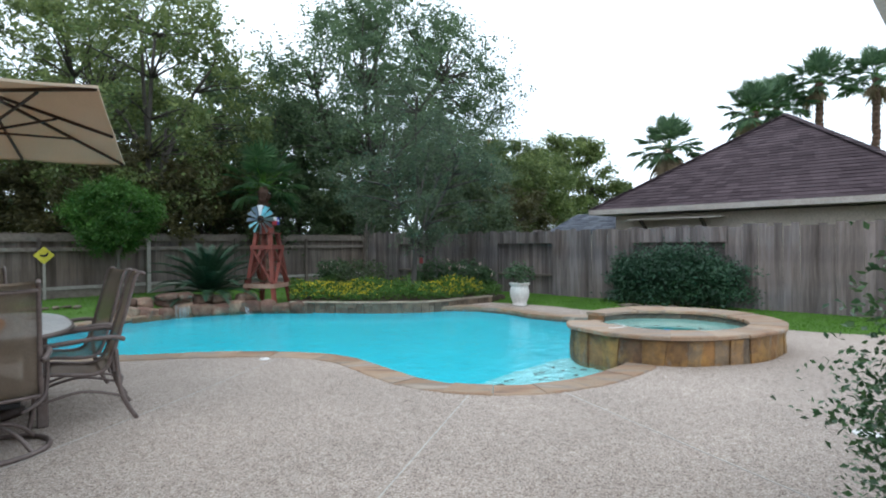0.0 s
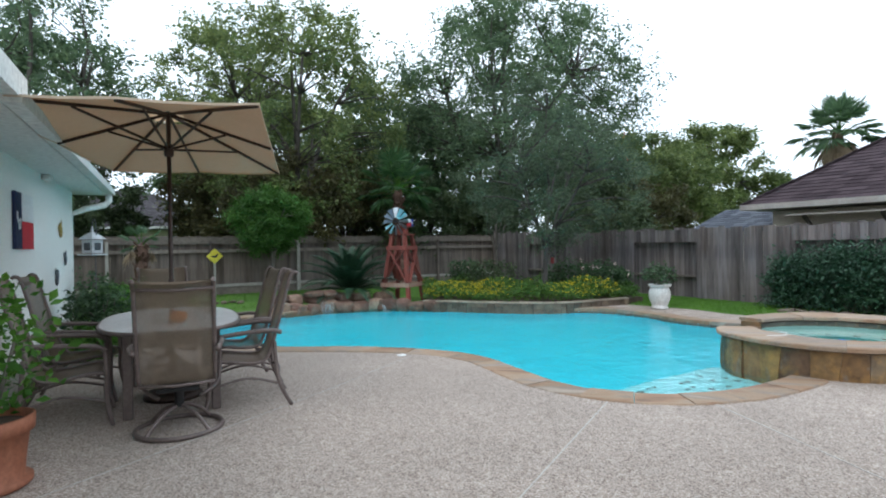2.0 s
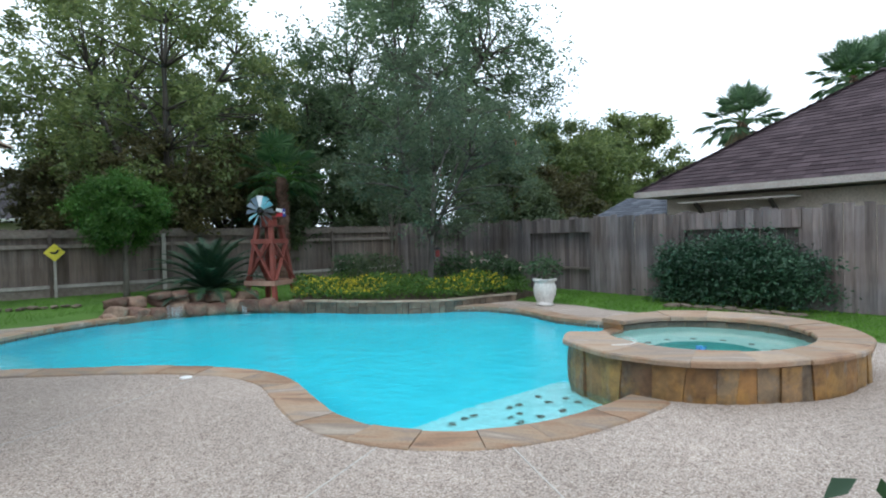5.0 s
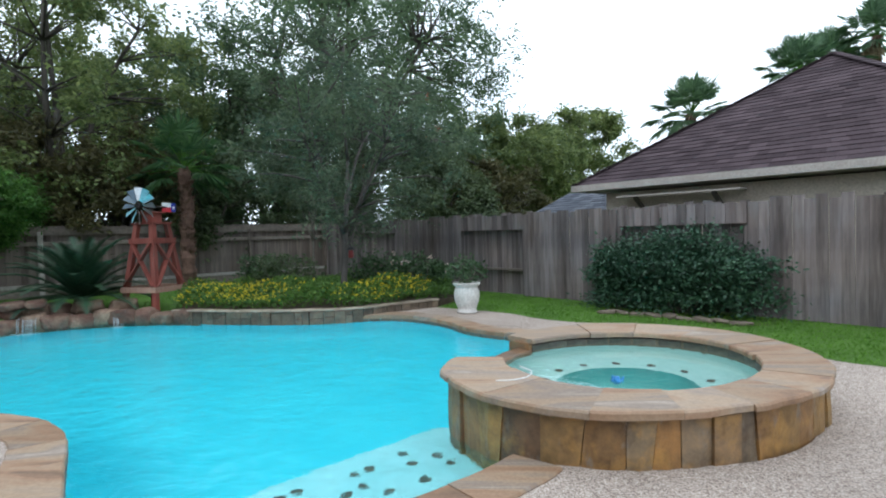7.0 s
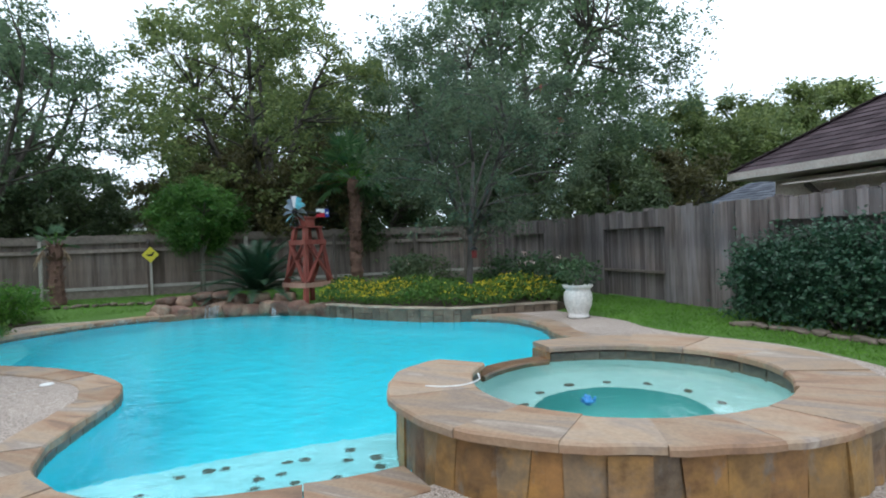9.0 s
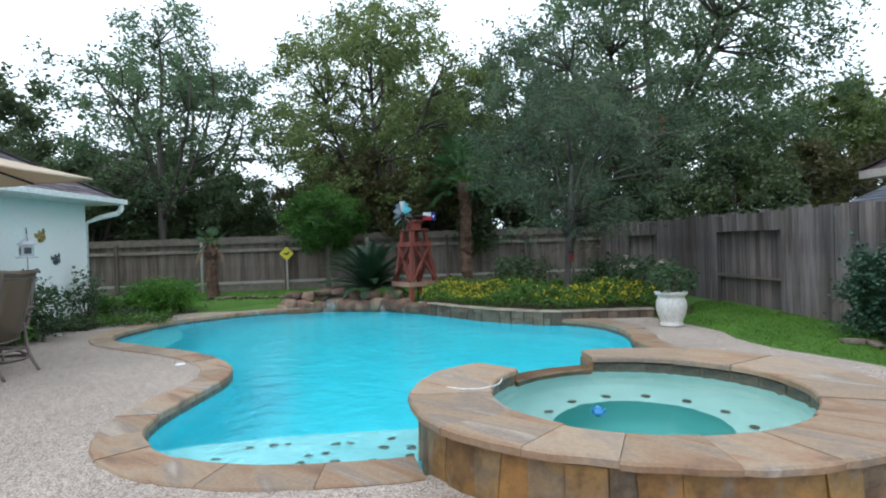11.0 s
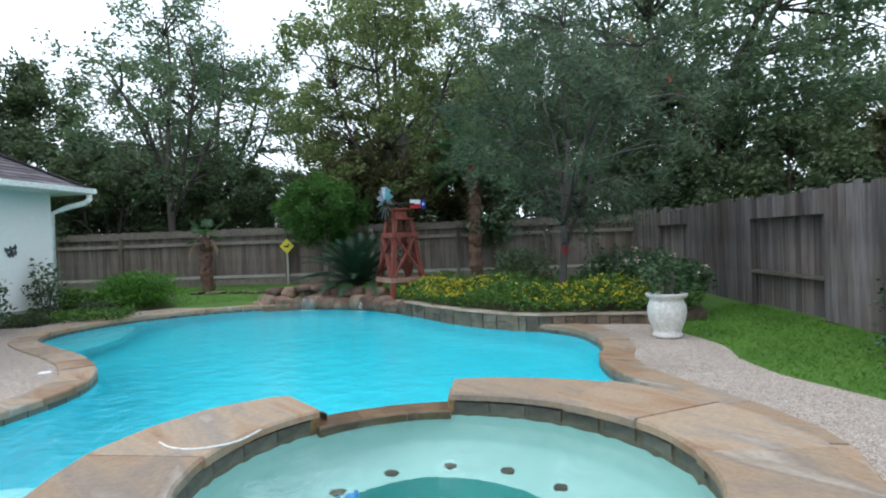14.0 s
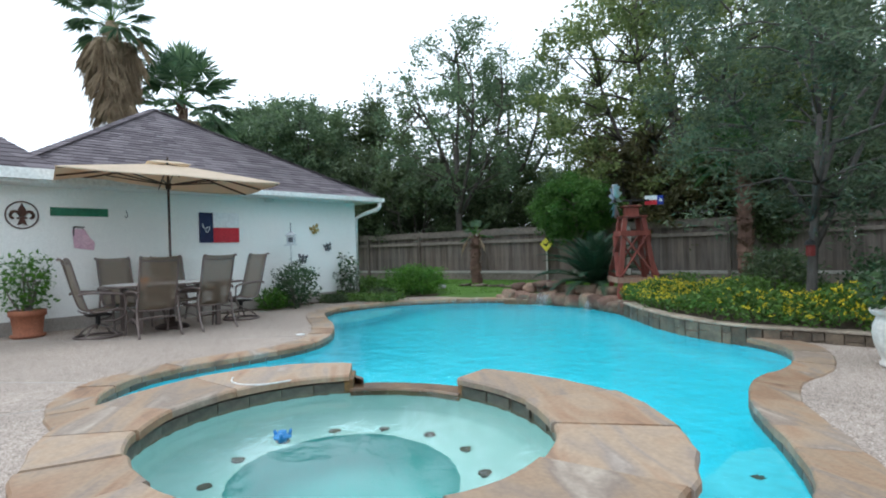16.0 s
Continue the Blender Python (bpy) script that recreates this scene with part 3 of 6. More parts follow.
# core ring behind the cladding
bm = bmesh.new()
core = []
for k in range(72):
    a = 2 * math.pi * k / 72
    deg = math.degrees(a)
    top = 0.15 if GAP0 < deg < GAP1 else 0.285
    ro, ri = spa_outer(a) - 0.09, spa_in(a) + 0.04
    c, s = math.cos(a), math.sin(a)
    core.append([bm.verts.new((SPA.x + r * c, SPA.y + r * s, z)) for r, z in ((ri, -0.1), (ri, top), (ro, top), (ro, -0.9))])
for k in range(72):
    a, b = core[k], core[(k + 1) % 72]
    for j in range(3):
        bm.faces.new((a[j], b[j], b[j + 1], a[j + 1]))
bmesh.ops.recalc_face_normals(bm, faces=bm.faces)
part("spa_core", bm, MORTAR, spa, "grey mortar bed")
rnd = random.Random(12)


def ring_slab(a0, a1, r_in, r_out, z0, z1, rnd, wob=0.006):
    n = max(3, int((a1 - a0) / radians(3)))
    ins, outs = [], []
    for k in range(n + 1):
        a = a0 + (a1 - a0) * k / n
        v = Vector((math.cos(a), math.sin(a)))
        ins.append(tuple(SPA + v * r_in(a)))
        outs.append(tuple(SPA + v * r_out(a)))
    return stone_slab(ins, outs, z0, z1, rnd, wob)


deg = GAP1
while deg < GAP0 + 360 - 1:
    n = rnd.uniform(19, 30)
    end = min(deg + n, GAP0 + 360)
    if GAP0 + 360 - end < 10:
        end = GAP0 + 360
    j1, j2 = rnd.uniform(-.02, .02), rnd.uniform(-.012, .012)
    part("coping_stone", ring_slab(radians(deg + 0.05), radians(end - 0.05), lambda a: spa_in(a) + j1, lambda a: spa_outer(a) + j2, SPA_Z - 0.046, SPA_Z, rnd), FLAG, spa)
    deg = end
for k in range(3):
    d0 = GAP0 + 15 * k
    part("weir_stone", ring_slab(radians(d0 + 0.06), radians(d0 + 14.94), lambda a: spa_in(a) + 0.01, lambda a: spa_in(a) + 0.19, 0.1, 0.239, rnd, 0.001), WEIR, spa, "wet brown spillway stone")
for d0, d1 in ((131.2, 134.0), (176.8, 180.4)):
    part("end_stone", ring_slab(radians(d0), radians(d1), lambda a: spa_in(a) + 0.04, lambda a: (spa_outer(radians(131)) if a < 2.6 else spa_outer(radians(179))) - 0.05, 0.14, 0.298, rnd, 0.001), VENEER, spa)
# cladding stones on the outer wall: leaning joints, uneven faces


def clad_stone(b0, b1, t0, t1, z0, z1, proud, tilt, rnd):
    """One facing stone between two leaning joints (degrees below and above)."""
    bm = bmesh.new()
    n = max(2, int((b1 - b0) / 3.5))
    rows = []
    seed = Vector((rnd.uniform(0, 50), rnd.uniform(0, 50), 0))
    for j in range(4):
        v = j / 3
        row = []
        for k in range(n + 1):
            u = k / n
            dg = (b0 + (b1 - b0) * u) * (1 - v) + (t0 + (t1 - t0) * u) * v
            a = radians(dg)
            edge = 0.012 if j in (0, 3) or k in (0, n) else 0.0
            r = spa_outer(a) - 0.045 + proud - edge + 0.012 * noise.noise(Vector((u * 2, v * 2, 0)) + seed)
            z = z0 + (z1 - z0) * v + tilt * (u - 0.5) * (1 if 0 < j < 3 else 0)
            row.append(bm.verts.new((SPA.x + r * math.cos(a), SPA.y + r * math.sin(a), z)))
        rows.append(row)
    for p, q in zip(rows, rows[1:]):
        for k in range(n):
            bm.faces.new((p[k], p[k + 1], q[k + 1], q[k]))
    rim_ = [e for e in bm.edges if e.is_boundary]
    ex = bmesh.ops.extrude_edge_only(bm, edges=rim_)
    for v in (g for g in ex["geom"] if isinstance(g, bmesh.types.BMVert)):
        d = Vector((v.co.x - SPA.x, v.co.y - SPA.y, 0)).normalized()
        v.co -= d * 0.06
    bmesh.ops.recalc_face_normals(bm, faces=bm.faces)
    return bm


rnd = random.Random(31)
deg, lean_prev = 0.0, 0.0
while deg < 359:
    wdt = rnd.uniform(5.5, 12.5)
    end = 360.0 if 360 - deg - wdt < 4 else deg + wdt
    lean = 0.0 if end == 360.0 else rnd.uniform(-3.2, 3.2)
    mid = (deg + end) / 2
    gap_here = GAP0 - 4 < mid < GAP1 + 4
    top = 0.195 if GAP0 < mid < GAP1 else 0.284
    cuts = [-0.32, top]
    if not gap_here and rnd.random() < 0.22:
        cuts = [-0.32, rnd.uniform(0.09, 0.2), top]
    for z0, z1 in zip(cuts, cuts[1:]):
        f0, f1 = (z0 + 0.32) / (top + 0.32), (z1 + 0.32) / (top + 0.32)
        g = 0.07
        part("cladding_stone", clad_stone(deg + lean_prev * (f0 - .5) + g, end + lean * (f0 - .5) - g, deg + lean_prev * (f1 - .5) + g, end + lean * (f1 - .5) - g, z0 + 0.002, z1 - 0.002, rnd.uniform(-0.012, 0.012), rnd.uniform(-.02, .02), rnd), VENEER, spa)
    deg, lean_prev = end, lean

# ---- fences ----


def picket_mesh(width, height, mat_):
    bm = bmesh.new()
    box(bm, 0, 0, height / 2, width, 0.018, height)
    return mesh_of("picket", bm, mat_)


def fence_side():
    f = thing("wall_fence_side", None, "weathered grey cedar fence with alternating board panels", "wooden fence", kind="structure")
    inward = Vector((-R2, -R2))
    rot = math.degrees(math.atan2(ALONG_R.y, ALONG_R.x))
    meshes = [picket_mesh(0.1405, h, FENCE) for h in (1.66, 1.69, 1.72)]
    short = [picket_mesh(0.1405, h, FENCE) for h in (0.3, 0.315)]
    rnd = random.Random(5)
    recess = [(1.85, 3.75), (6.2, 8.12), (10.27, 12.35)]
    posts = sorted({v for r in recess for v in r} | {0.05, 14.8, 17.2, 19.6, 22.0})
    n = int(23 / 0.142)
    for k in range(n):
        s = 0.08 + k * 0.142
        sides = [-0.075] if any(a - 0.2 < s < b + 0.2 for a, b in recess) else []
        if not any(a < s < b for a, b in recess):
            sides.append(0.055)
        for side in sides:
            p = CORNER + ALONG_R * s + inward * side
            z = rise(p.x, p.y) + 0.02
            piece("picket", meshes[rnd.randrange(3)], f, pose(p.x, p.y, z, rnd.uniform(-.4, .4), rnd.uniform(-.5, .5), rot + rnd.uniform(-1.2, 1.2)))
    for a, b in recess:
        for z, h in ((1.42, 0.1), (0.57, 0.09)):
            bm = bmesh.new()
            pa, pb = CORNER + ALONG_R * a, CORNER + ALONG_R * b
            beam(bm, (pa.x, pa.y, z), (pb.x, pb.y, z), 0.085, h * 0.5)
            part("rail", bm, RAIL, f)
        m = int((b - a) / 0.142)
        for k in range(m):
            p = CORNER + ALONG_R * (a + (b - a) * (k + 0.5) / m) + inward * 0.055
            piece("picket", short[rnd.randrange(2)], f, pose(p.x, p.y, 1.405, rnd.uniform(-.4, .4), 0, rot + rnd.uniform(-1, 1)))
    for s in posts:
        p = CORNER + ALONG_R * s
        bm = bmesh.new()
        box(bm, 0, 0, 0.83, 0.09, 0.09, 1.7, pose(p.x, p.y, 0.02, 0, 0, rot), 0.004)
        part("post", bm, FENCE, f)


def fence_back():
    f = thing("wall_fence_back", None, "dark weathered cedar privacy fence with cap board and rails", "wooden fence", kind="structure")
    inward = Vector((R2, -R2))
    rot = math.degrees(math.atan2(ALONG_B.y, ALONG_B.x))
    meshes = [picket_mesh(0.1475, h, FENCEDARK) for h in (1.5, 1.51, 1.52)]
    rnd = random.Random(6)
    for k in range(int(30 / 0.142)):
        s = 0.08 + k * 0.142
        p = CORNER + ALONG_B * s - inward * 0.06
        piece("picket", meshes[rnd.randrange(3)], f, pose(p.x, p.y, rise(p.x, p.y) + 0.1, rnd.uniform(-.3, .3), rnd.uniform(-.4, .4), rot + rnd.uniform(-1, 1)))
    pa, pb = CORNER, CORNER + ALONG_B * 30
    for z, wd, h, m in ((1.36, 0.04, 0.09, RAIL), (0.4, 0.045, 0.08, GREYPOST)):
        bm = bmesh.new()
        beam(bm, (pa.x, pa.y, z), (pb.x, pb.y, z), wd, h)
        part("rail", bm, m, f)
    bm = bmesh.new()
    beam(bm, (pa.x + inward.x * .03, pa.y + inward.y * .03, 1.64), (pb.x + inward.x * .03, pb.y + inward.y * .03, 1.64), 0.03, 0.17)
    part("cap_board", bm, RAIL, f)
    bm = bmesh.new()
    beam(bm, (pa.x - inward.x * .02, pa.y - inward.y * .02, 0.25), (pb.x - inward.x * .02, pb.y - inward.y * .02, 0.25), 0.03, 0.2)
    part("kick_board", bm, RAIL, f)
    for k in range(13):
        p = CORNER + ALONG_B * (0.06 + 2.42 * k) + inward * 0.05
        bm = bmesh.new()
        box(bm, 0, 0, 0.8, 0.07 if k % 3 else 0.1, 0.08, 1.62, pose(p.x, p.y, 0.02, 0, 0, rot), 0.004)
        part("post", bm, GREYPOST if k in (3, 5, 8, 10) else FENCEDARK, f)


# ---- houses ----


def island_shingle(name, a, b):
    m = mat(name, a, 0.95, 0, 0.2)
    g = node(m, "ShaderNodeNewGeometry")
    col = ramp(m, g.outputs["Random Per Island"], [(0.0, a), (1.0, b)])
    fine_ = noise_tex(m, coords(m), 60, 3)
    col = blend(m, 1.0, col, ramp(m, fine_, [(0.3, (0.75, 0.75, 0.75)), (0.7, (1.2, 1.2, 1.2))]), "MULTIPLY")
    big_ = noise_tex(m, coords(m), 0.7, 4)
    col = blend(m, 1.0, col, ramp(m, big_, [(0.3, (0.8, 0.78, 0.78)), (0.7, (1.15, 1.13, 1.13))]), "MULTIPLY")
    paint(m, col)
    bump(m, fine_, 0.5, 0.004)
    return m


ROOFGREY = island_shingle("grey_roof_tabs", (0.1, 0.088, 0.098), (0.185, 0.165, 0.178))
ROOFBROWN = island_shingle("brown_roof_tabs", (0.042, 0.03, 0.034), (0.085, 0.063, 0.07))
ROOFDIM = island_shingle("dim_roof_tabs", (0.06, 0.056, 0.06), (0.1, 0.094, 0.1))
ROOFBLUE = island_shingle("slate_roof_tabs", (0.07, 0.08, 0.1), (0.15, 0.165, 0.19))


def shingles(p0, p1, q0, q1, rnd, step=0.145, wid=0.31):
    """Overlapping roof tabs over the face with eave p0-p1 and top q0-q1."""
    p0, p1, q0, q1 = map(Vector, (p0, p1, q0, q1))
    up = ((q0 + q1) / 2 - (p0 + p1) / 2)
    n = (p1 - p0).cross(up).normalized()
    if n.z < 0:
        n = -n
    rows = max(1, int(up.length / step))
    bm = bmesh.new()
    back = bm.faces.new([bm.verts.new(v - n * 0.004) for v in (p0, p1, q1, q0)] if (q0 - q1).length > 0.01 else [bm.verts.new(v - n * 0.004) for v in (p0, p1, q0)])
    for r in range(rows):
        t0, t1 = r / rows, min(1.0, (r + 1.12) / rows)
        a0, b0, a1, b1 = p0.lerp(q0, t0), p1.lerp(q1, t0), p0.lerp(q0, t1), p1.lerp(q1, t1)
        L = (b0 - a0).length
        d = (b0 - a0).normalized() if L > 0 else Vector((1, 0, 0))
        x = -rnd.uniform(0, wid)
        while x < L:
            w = wid * rnd.uniform(0.6, 1.2)
            u0, u1 = max(0, x) / max(L, 1e-6), min(L, x + w - 0.008) / max(L, 1e-6)
            x += w
            if u1 - u0 < 1e-3:
                continue
            h = n * rnd.uniform(0.011, 0.02)
            A, B = a0.lerp(b0, u0), a0.lerp(b0, u1)
            C, D = a1.lerp(b1, u1), a1.lerp(b1, u0)
            v = [bm.verts.new(k) for k in (A + h, B + h, C + n * 0.002, D + n * 0.002, A - n * 0.003, B - n * 0.003)]
            bm.faces.new(v[:4])
            bm.faces.new((v[4], v[5], v[1], v[0]))
    bmesh.ops.recalc_face_normals(bm, faces=[back])
    return bm


def hip_end_house(name, corner, along, back, width, depth, wall_h, eave_z, over, peak_z, mats, label, cut=None):
    """A wing with a hipped end: corner, direction along the front and back from it."""
    h = thing(name, None, label, "house")
    wallm, roofm, fasm = mats
    P = lambda a, b, z: (corner.x + along.x * a + back.x * b, corner.y + along.y * a + back.y * b, z)
    bm = bmesh.new()
    prism(bm, [P(0, 0, 0)[:2], P(width, 0, 0)[:2], P(width, depth, 0)[:2], P(0, depth, 0)[:2]], -0.05, wall_h)
    bmesh.ops.recalc_face_normals(bm, faces=bm.faces)
    part("wall", bm, wallm, h)
    o = over
    mid = width / 2
    run = mid + o
    pk0, pk1 = P(mid, run - o, peak_z), P(mid, depth + o, peak_z)
    e = [P(-o, -o, eave_z), P(width + o, -o, eave_z), P(width + o, depth + o, eave_z), P(-o, depth + o, eave_z)]
    rnd = random.Random(3)
    roof = part("roof", shingles(e[0], e[1], pk0, pk0, rnd), roofm, h)
    for a, b, q, r in ((e[1], e[2], pk0, pk1), (e[3], e[0], pk1, pk0)):
        part("roof_slope", shingles(a, b, q, r, rnd, 0.135, 0.33), roofm, h)
    # soffit and fascia
    bm = bmesh.new()
    prism(bm, [P(-o, -o, 0)[:2], P(width + o, -o, 0)[:2], P(width + o, depth + o, 0)[:2], P(-o, depth + o, 0)[:2]], eave_z - 0.12, eave_z - 0.085)
    bmesh.ops.recalc_face_normals(bm, faces=bm.faces)
    part("soffit", bm, fasm, h)
    for a, b in ((e[0], e[1]), (e[1], e[2]), (e[3], e[0])):
        bm = bmesh.new()
        beam(bm, (a[0], a[1], eave_z - 0.055), (b[0], b[1], eave_z - 0.055), 0.03, 0.125)
        part("fascia", bm, fasm, h)
    # hip caps
    bm = bmesh.new()
    for a in (e[0], e[1]):
        p, q = Vector(a), Vector(pk0)
        m = int((q - p).length / 0.2)
        for k in range(m):
            u, v = p.lerp(q, k / m), p.lerp(q, (k + 1.1) / m)
            beam(bm, u + Vector((0, 0, 0.025)), v + Vector((0, 0, 0.012)), 0.22, 0.012)
    part("hip_cap", bm, roofm, h)
    return h, P
fence_side()
fence_back()
BACK = Vector((-WALLOUT.x, -WALLOUT.y))
EAVE = 2.52
house, HP = hip_end_house("house", HOUSE, WALLDIR, BACK, 6.9, 9.0, 2.4, EAVE, 0.45, 4.85, (SIDING, ROOFGREY, TRIM), "white painted house wing with grey shingle hip roof")
bm = bmesh.new()
beam(bm, HP(-0.01, -0.012, 0.1), HP(24, -0.012, 0.1), 0.05, 0.24)
part("foundation", bm, SLAB, house, "bare concrete foundation band")
# main body of the house beside the wing
bm = bmesh.new()
prism(bm, [HP(6.9, 0.004, 0)[:2], HP(24, 0.004, 0)[:2], HP(24, 12, 0)[:2], HP(6.9, 12, 0)[:2]], -0.05, 2.42)
bmesh.ops.recalc_face_normals(bm, faces=bm.faces)
part("main_wall", bm, SIDING, house)
rr = random.Random(9)
part("main_roof", shingles(HP(6.3, -0.5, 2.56), HP(24.5, -0.5, 2.56), HP(9.5, 6.2, 6.2), HP(18, 6.2, 6.2), rr, 0.2, 0.6), ROOFGREY, house)
part("main_roof_back", shingles(HP(24.5, 12.5, 2.56), HP(6.3, 12.5, 2.56), HP(18, 6.2, 6.2), HP(9.5, 6.2, 6.2), rr, 0.3, 1.0), ROOFGREY, house)
part("main_roof_side", shingles(HP(6.3, 12.5, 2.56), HP(6.3, -0.5, 2.56), HP(9.5, 6.2, 6.2), HP(9.5, 6.2, 6.2), rr, 0.3, 0.9), ROOFGREY, house)
bm = bmesh.new()
beam(bm, HP(6.3, -0.52, 2.53), HP(24.5, -0.52, 2.53), 0.12, 0.17)
part("main_fascia", bm, TRIM, house)
bm = bmesh.new()
beam(bm, HP(6.35, -0.24, 2.43), HP(24.5, -0.24, 2.43), 0.5, 0.03)
part("main_soffit", bm, TRIM, house)
# gutter along the wing's eave with its elbow at the corner
bm = bmesh.new()
beam(bm, HP(-0.5, -0.53, EAVE - 0.06), HP(6.5, -0.53, EAVE - 0.06), 0.11, 0.1)
gutter = part("gutter", bm, TRIM, house, "white metal rain gutter")
bm = bmesh.new()
tube(bm, [HP(-0.4, -0.5, EAVE - 0.1), HP(-0.4, -0.5, EAVE - 0.22), HP(-0.36, -0.44, EAVE - 0.3), HP(-0.22, -0.16, EAVE - 0.38), HP(-0.06, 0.05, EAVE - 0.5), HP(-0.06, 0.06, 0.15)], 0.055, 10)
part("downspout", bm, TRIM, house, "white downspout elbow", True)
# patio roof over the start of the walk
patio = thing("patio_cover", None, "white patio roof edge beside the house", "patio roof", kind="structure")
U45, V45 = Vector((R2, -R2)), Vector((R2, R2))
base_p = Vector((2.0, 2.62))
PP = lambda a, b: tuple(base_p + V45 * a + U45 * b)
bm = bmesh.new()
prism(bm, [PP(-3.4, 0), PP(1.6, 0), PP(1.6, 3.4), PP(-3.4, 3.4)], 2.5, 2.72)
bmesh.ops.recalc_face_normals(bm, faces=bm.faces)
part("roof_slab", bm, TRIM, patio)
p = PP(1.4, 3.2)
bm = bmesh.new()
box(bm, p[0], p[1], 1.25, 0.14, 0.14, 2.5, bev=0.01)
part("post", bm, TRIM, patio)

# the neighbour's house behind the side fence
NCORN = Vector((3.83, 14.6)) + V45 * 0.5 + U45 * 0.5
neigh, NP = hip_end_house("house", NCORN, U45, V45, 6.36, 10.0, 2.1, 2.26, 0.5, 4.76, (TANBRICK, ROOFBROWN, FASCIA), "tan neighbouring house with dark brown shingle hip roof")
# low slate-roofed shed beyond
shed = thing("shed", None, "small shed with a blue-grey slate roof behind the fence", "shed")
sc = Vector((3.3, 17.0))
SP = lambda a, b, z: (sc.x + U45.x * a + V45.x * b, sc.y + U45.y * a + V45.y * b, z)
bm = bmesh.new()
prism(bm, [SP(0, 0, 0)[:2], SP(2.4, 0, 0)[:2], SP(2.4, 2.4, 0)[:2], SP(0, 2.4, 0)[:2]], 0, 1.66)
bmesh.ops.recalc_face_normals(bm, faces=bm.faces)
part("wall", bm, TANBRICK, shed)
part("roof", shingles(SP(-.2, -.2, 1.66), SP(2.6, -.2, 1.66), SP(.2, 1.2, 2.32), SP(2.2, 1.2, 2.32), rr, 0.13, 0.3), ROOFBLUE, shed)
part("roof_slope", shingles(SP(-.2, 2.6, 1.66), SP(-.2, -.2, 1.66), SP(.2, 1.2, 2.32), SP(.2, 1.2, 2.32), rr, 0.13, 0.3), ROOFBLUE, shed)

# ---- plants ----
BARK = mottled("grey_bark", (0.1, 0.09, 0.075), (0.2, 0.18, 0.155), 5, 0.95, 30, 0.8, stretch=(1, 1, 0.3))
GREYBARK = mottled("bottlebrush_bark", (0.06, 0.055, 0.05), (0.125, 0.115, 0.105), 5, 0.95, 30, 0.8, stretch=(1, 1, 0.3))
DARKBARK = mottled("dark_bark", (0.05, 0.044, 0.037), (0.1, 0.088, 0.075), 5, 0.95, 30, 0.8, stretch=(1, 1, 0.3))
PALMBARK = mottled("palm_bark", (0.08, 0.043, 0.032), (0.165, 0.1, 0.072), 7, 0.95, 30, 0.9)
THATCH = mottled("dry_thatch", (0.26, 0.19, 0.12), (0.4, 0.31, 0.21), 5, 0.95, 30, 0.8)
OAK = leafy("oak_leaves", (0.075, 0.125, 0.075), (0.17, 0.245, 0.13), 0.5, 0.45)
ASH = leafy("ash_leaves", (0.1, 0.145, 0.055), (0.24, 0.295, 0.11), 0.5, 0.45)
OLIVE = leafy("bottlebrush_leaves", (0.056, 0.092, 0.06), (0.15, 0.2, 0.125), 0.5, 0.42)
DARKLEAF = leafy("shade_leaves", (0.055, 0.085, 0.045), (0.11, 0.15, 0.07))
BROWNLEAF = leafy("rusty_leaves", (0.06, 0.062, 0.028), (0.13, 0.12, 0.052))
HEDGELEAF = leafy("hedge_leaves", (0.015, 0.05, 0.03), (0.06, 0.13, 0.075), 0.4, 0.15)
BRIGHT = leafy("bright_leaves", (0.04, 0.125, 0.015), (0.12, 0.28, 0.035))
PALMLEAF = leafy("palm_leaves", (0.055, 0.115, 0.065), (0.15, 0.24, 0.13), 0.45, 0.2)
YARDPALM = leafy("yard_palm_leaves", (0.025, 0.075, 0.03), (0.085, 0.17, 0.065), 0.45, 0.25)
SAGOLEAF = leafy("sago_leaves", (0.014, 0.04, 0.024), (0.04, 0.085, 0.045), 0.45, 0.12)
CLIPPED = leafy("clipped_leaves", (0.035, 0.1, 0.02), (0.1, 0.22, 0.042))
BEDLEAF = leafy("lantana_leaves", (0.045, 0.105, 0.02), (0.13, 0.24, 0.05))
YELLOW = leafy("yellow_petals", (0.5, 0.4, 0.012), (0.75, 0.63, 0.04), 0.5, 0.2)
WAXLEAF = leafy("waxy_leaves", (0.03, 0.08, 0.035), (0.1, 0.19, 0.075), 0.35, 0.2)
ROSELEAF = leafy("rose_leaves", (0.025, 0.06, 0.025), (0.1, 0.17, 0.08))
REDPETAL = leafy("red_petals", (0.4, 0.03, 0.02), (0.65, 0.08, 0.05), 0.5, 0.2)
PALEPETAL = leafy("pale_petals", (0.6, 0.4, 0.4), (0.85, 0.75, 0.72), 0.5, 0.2)


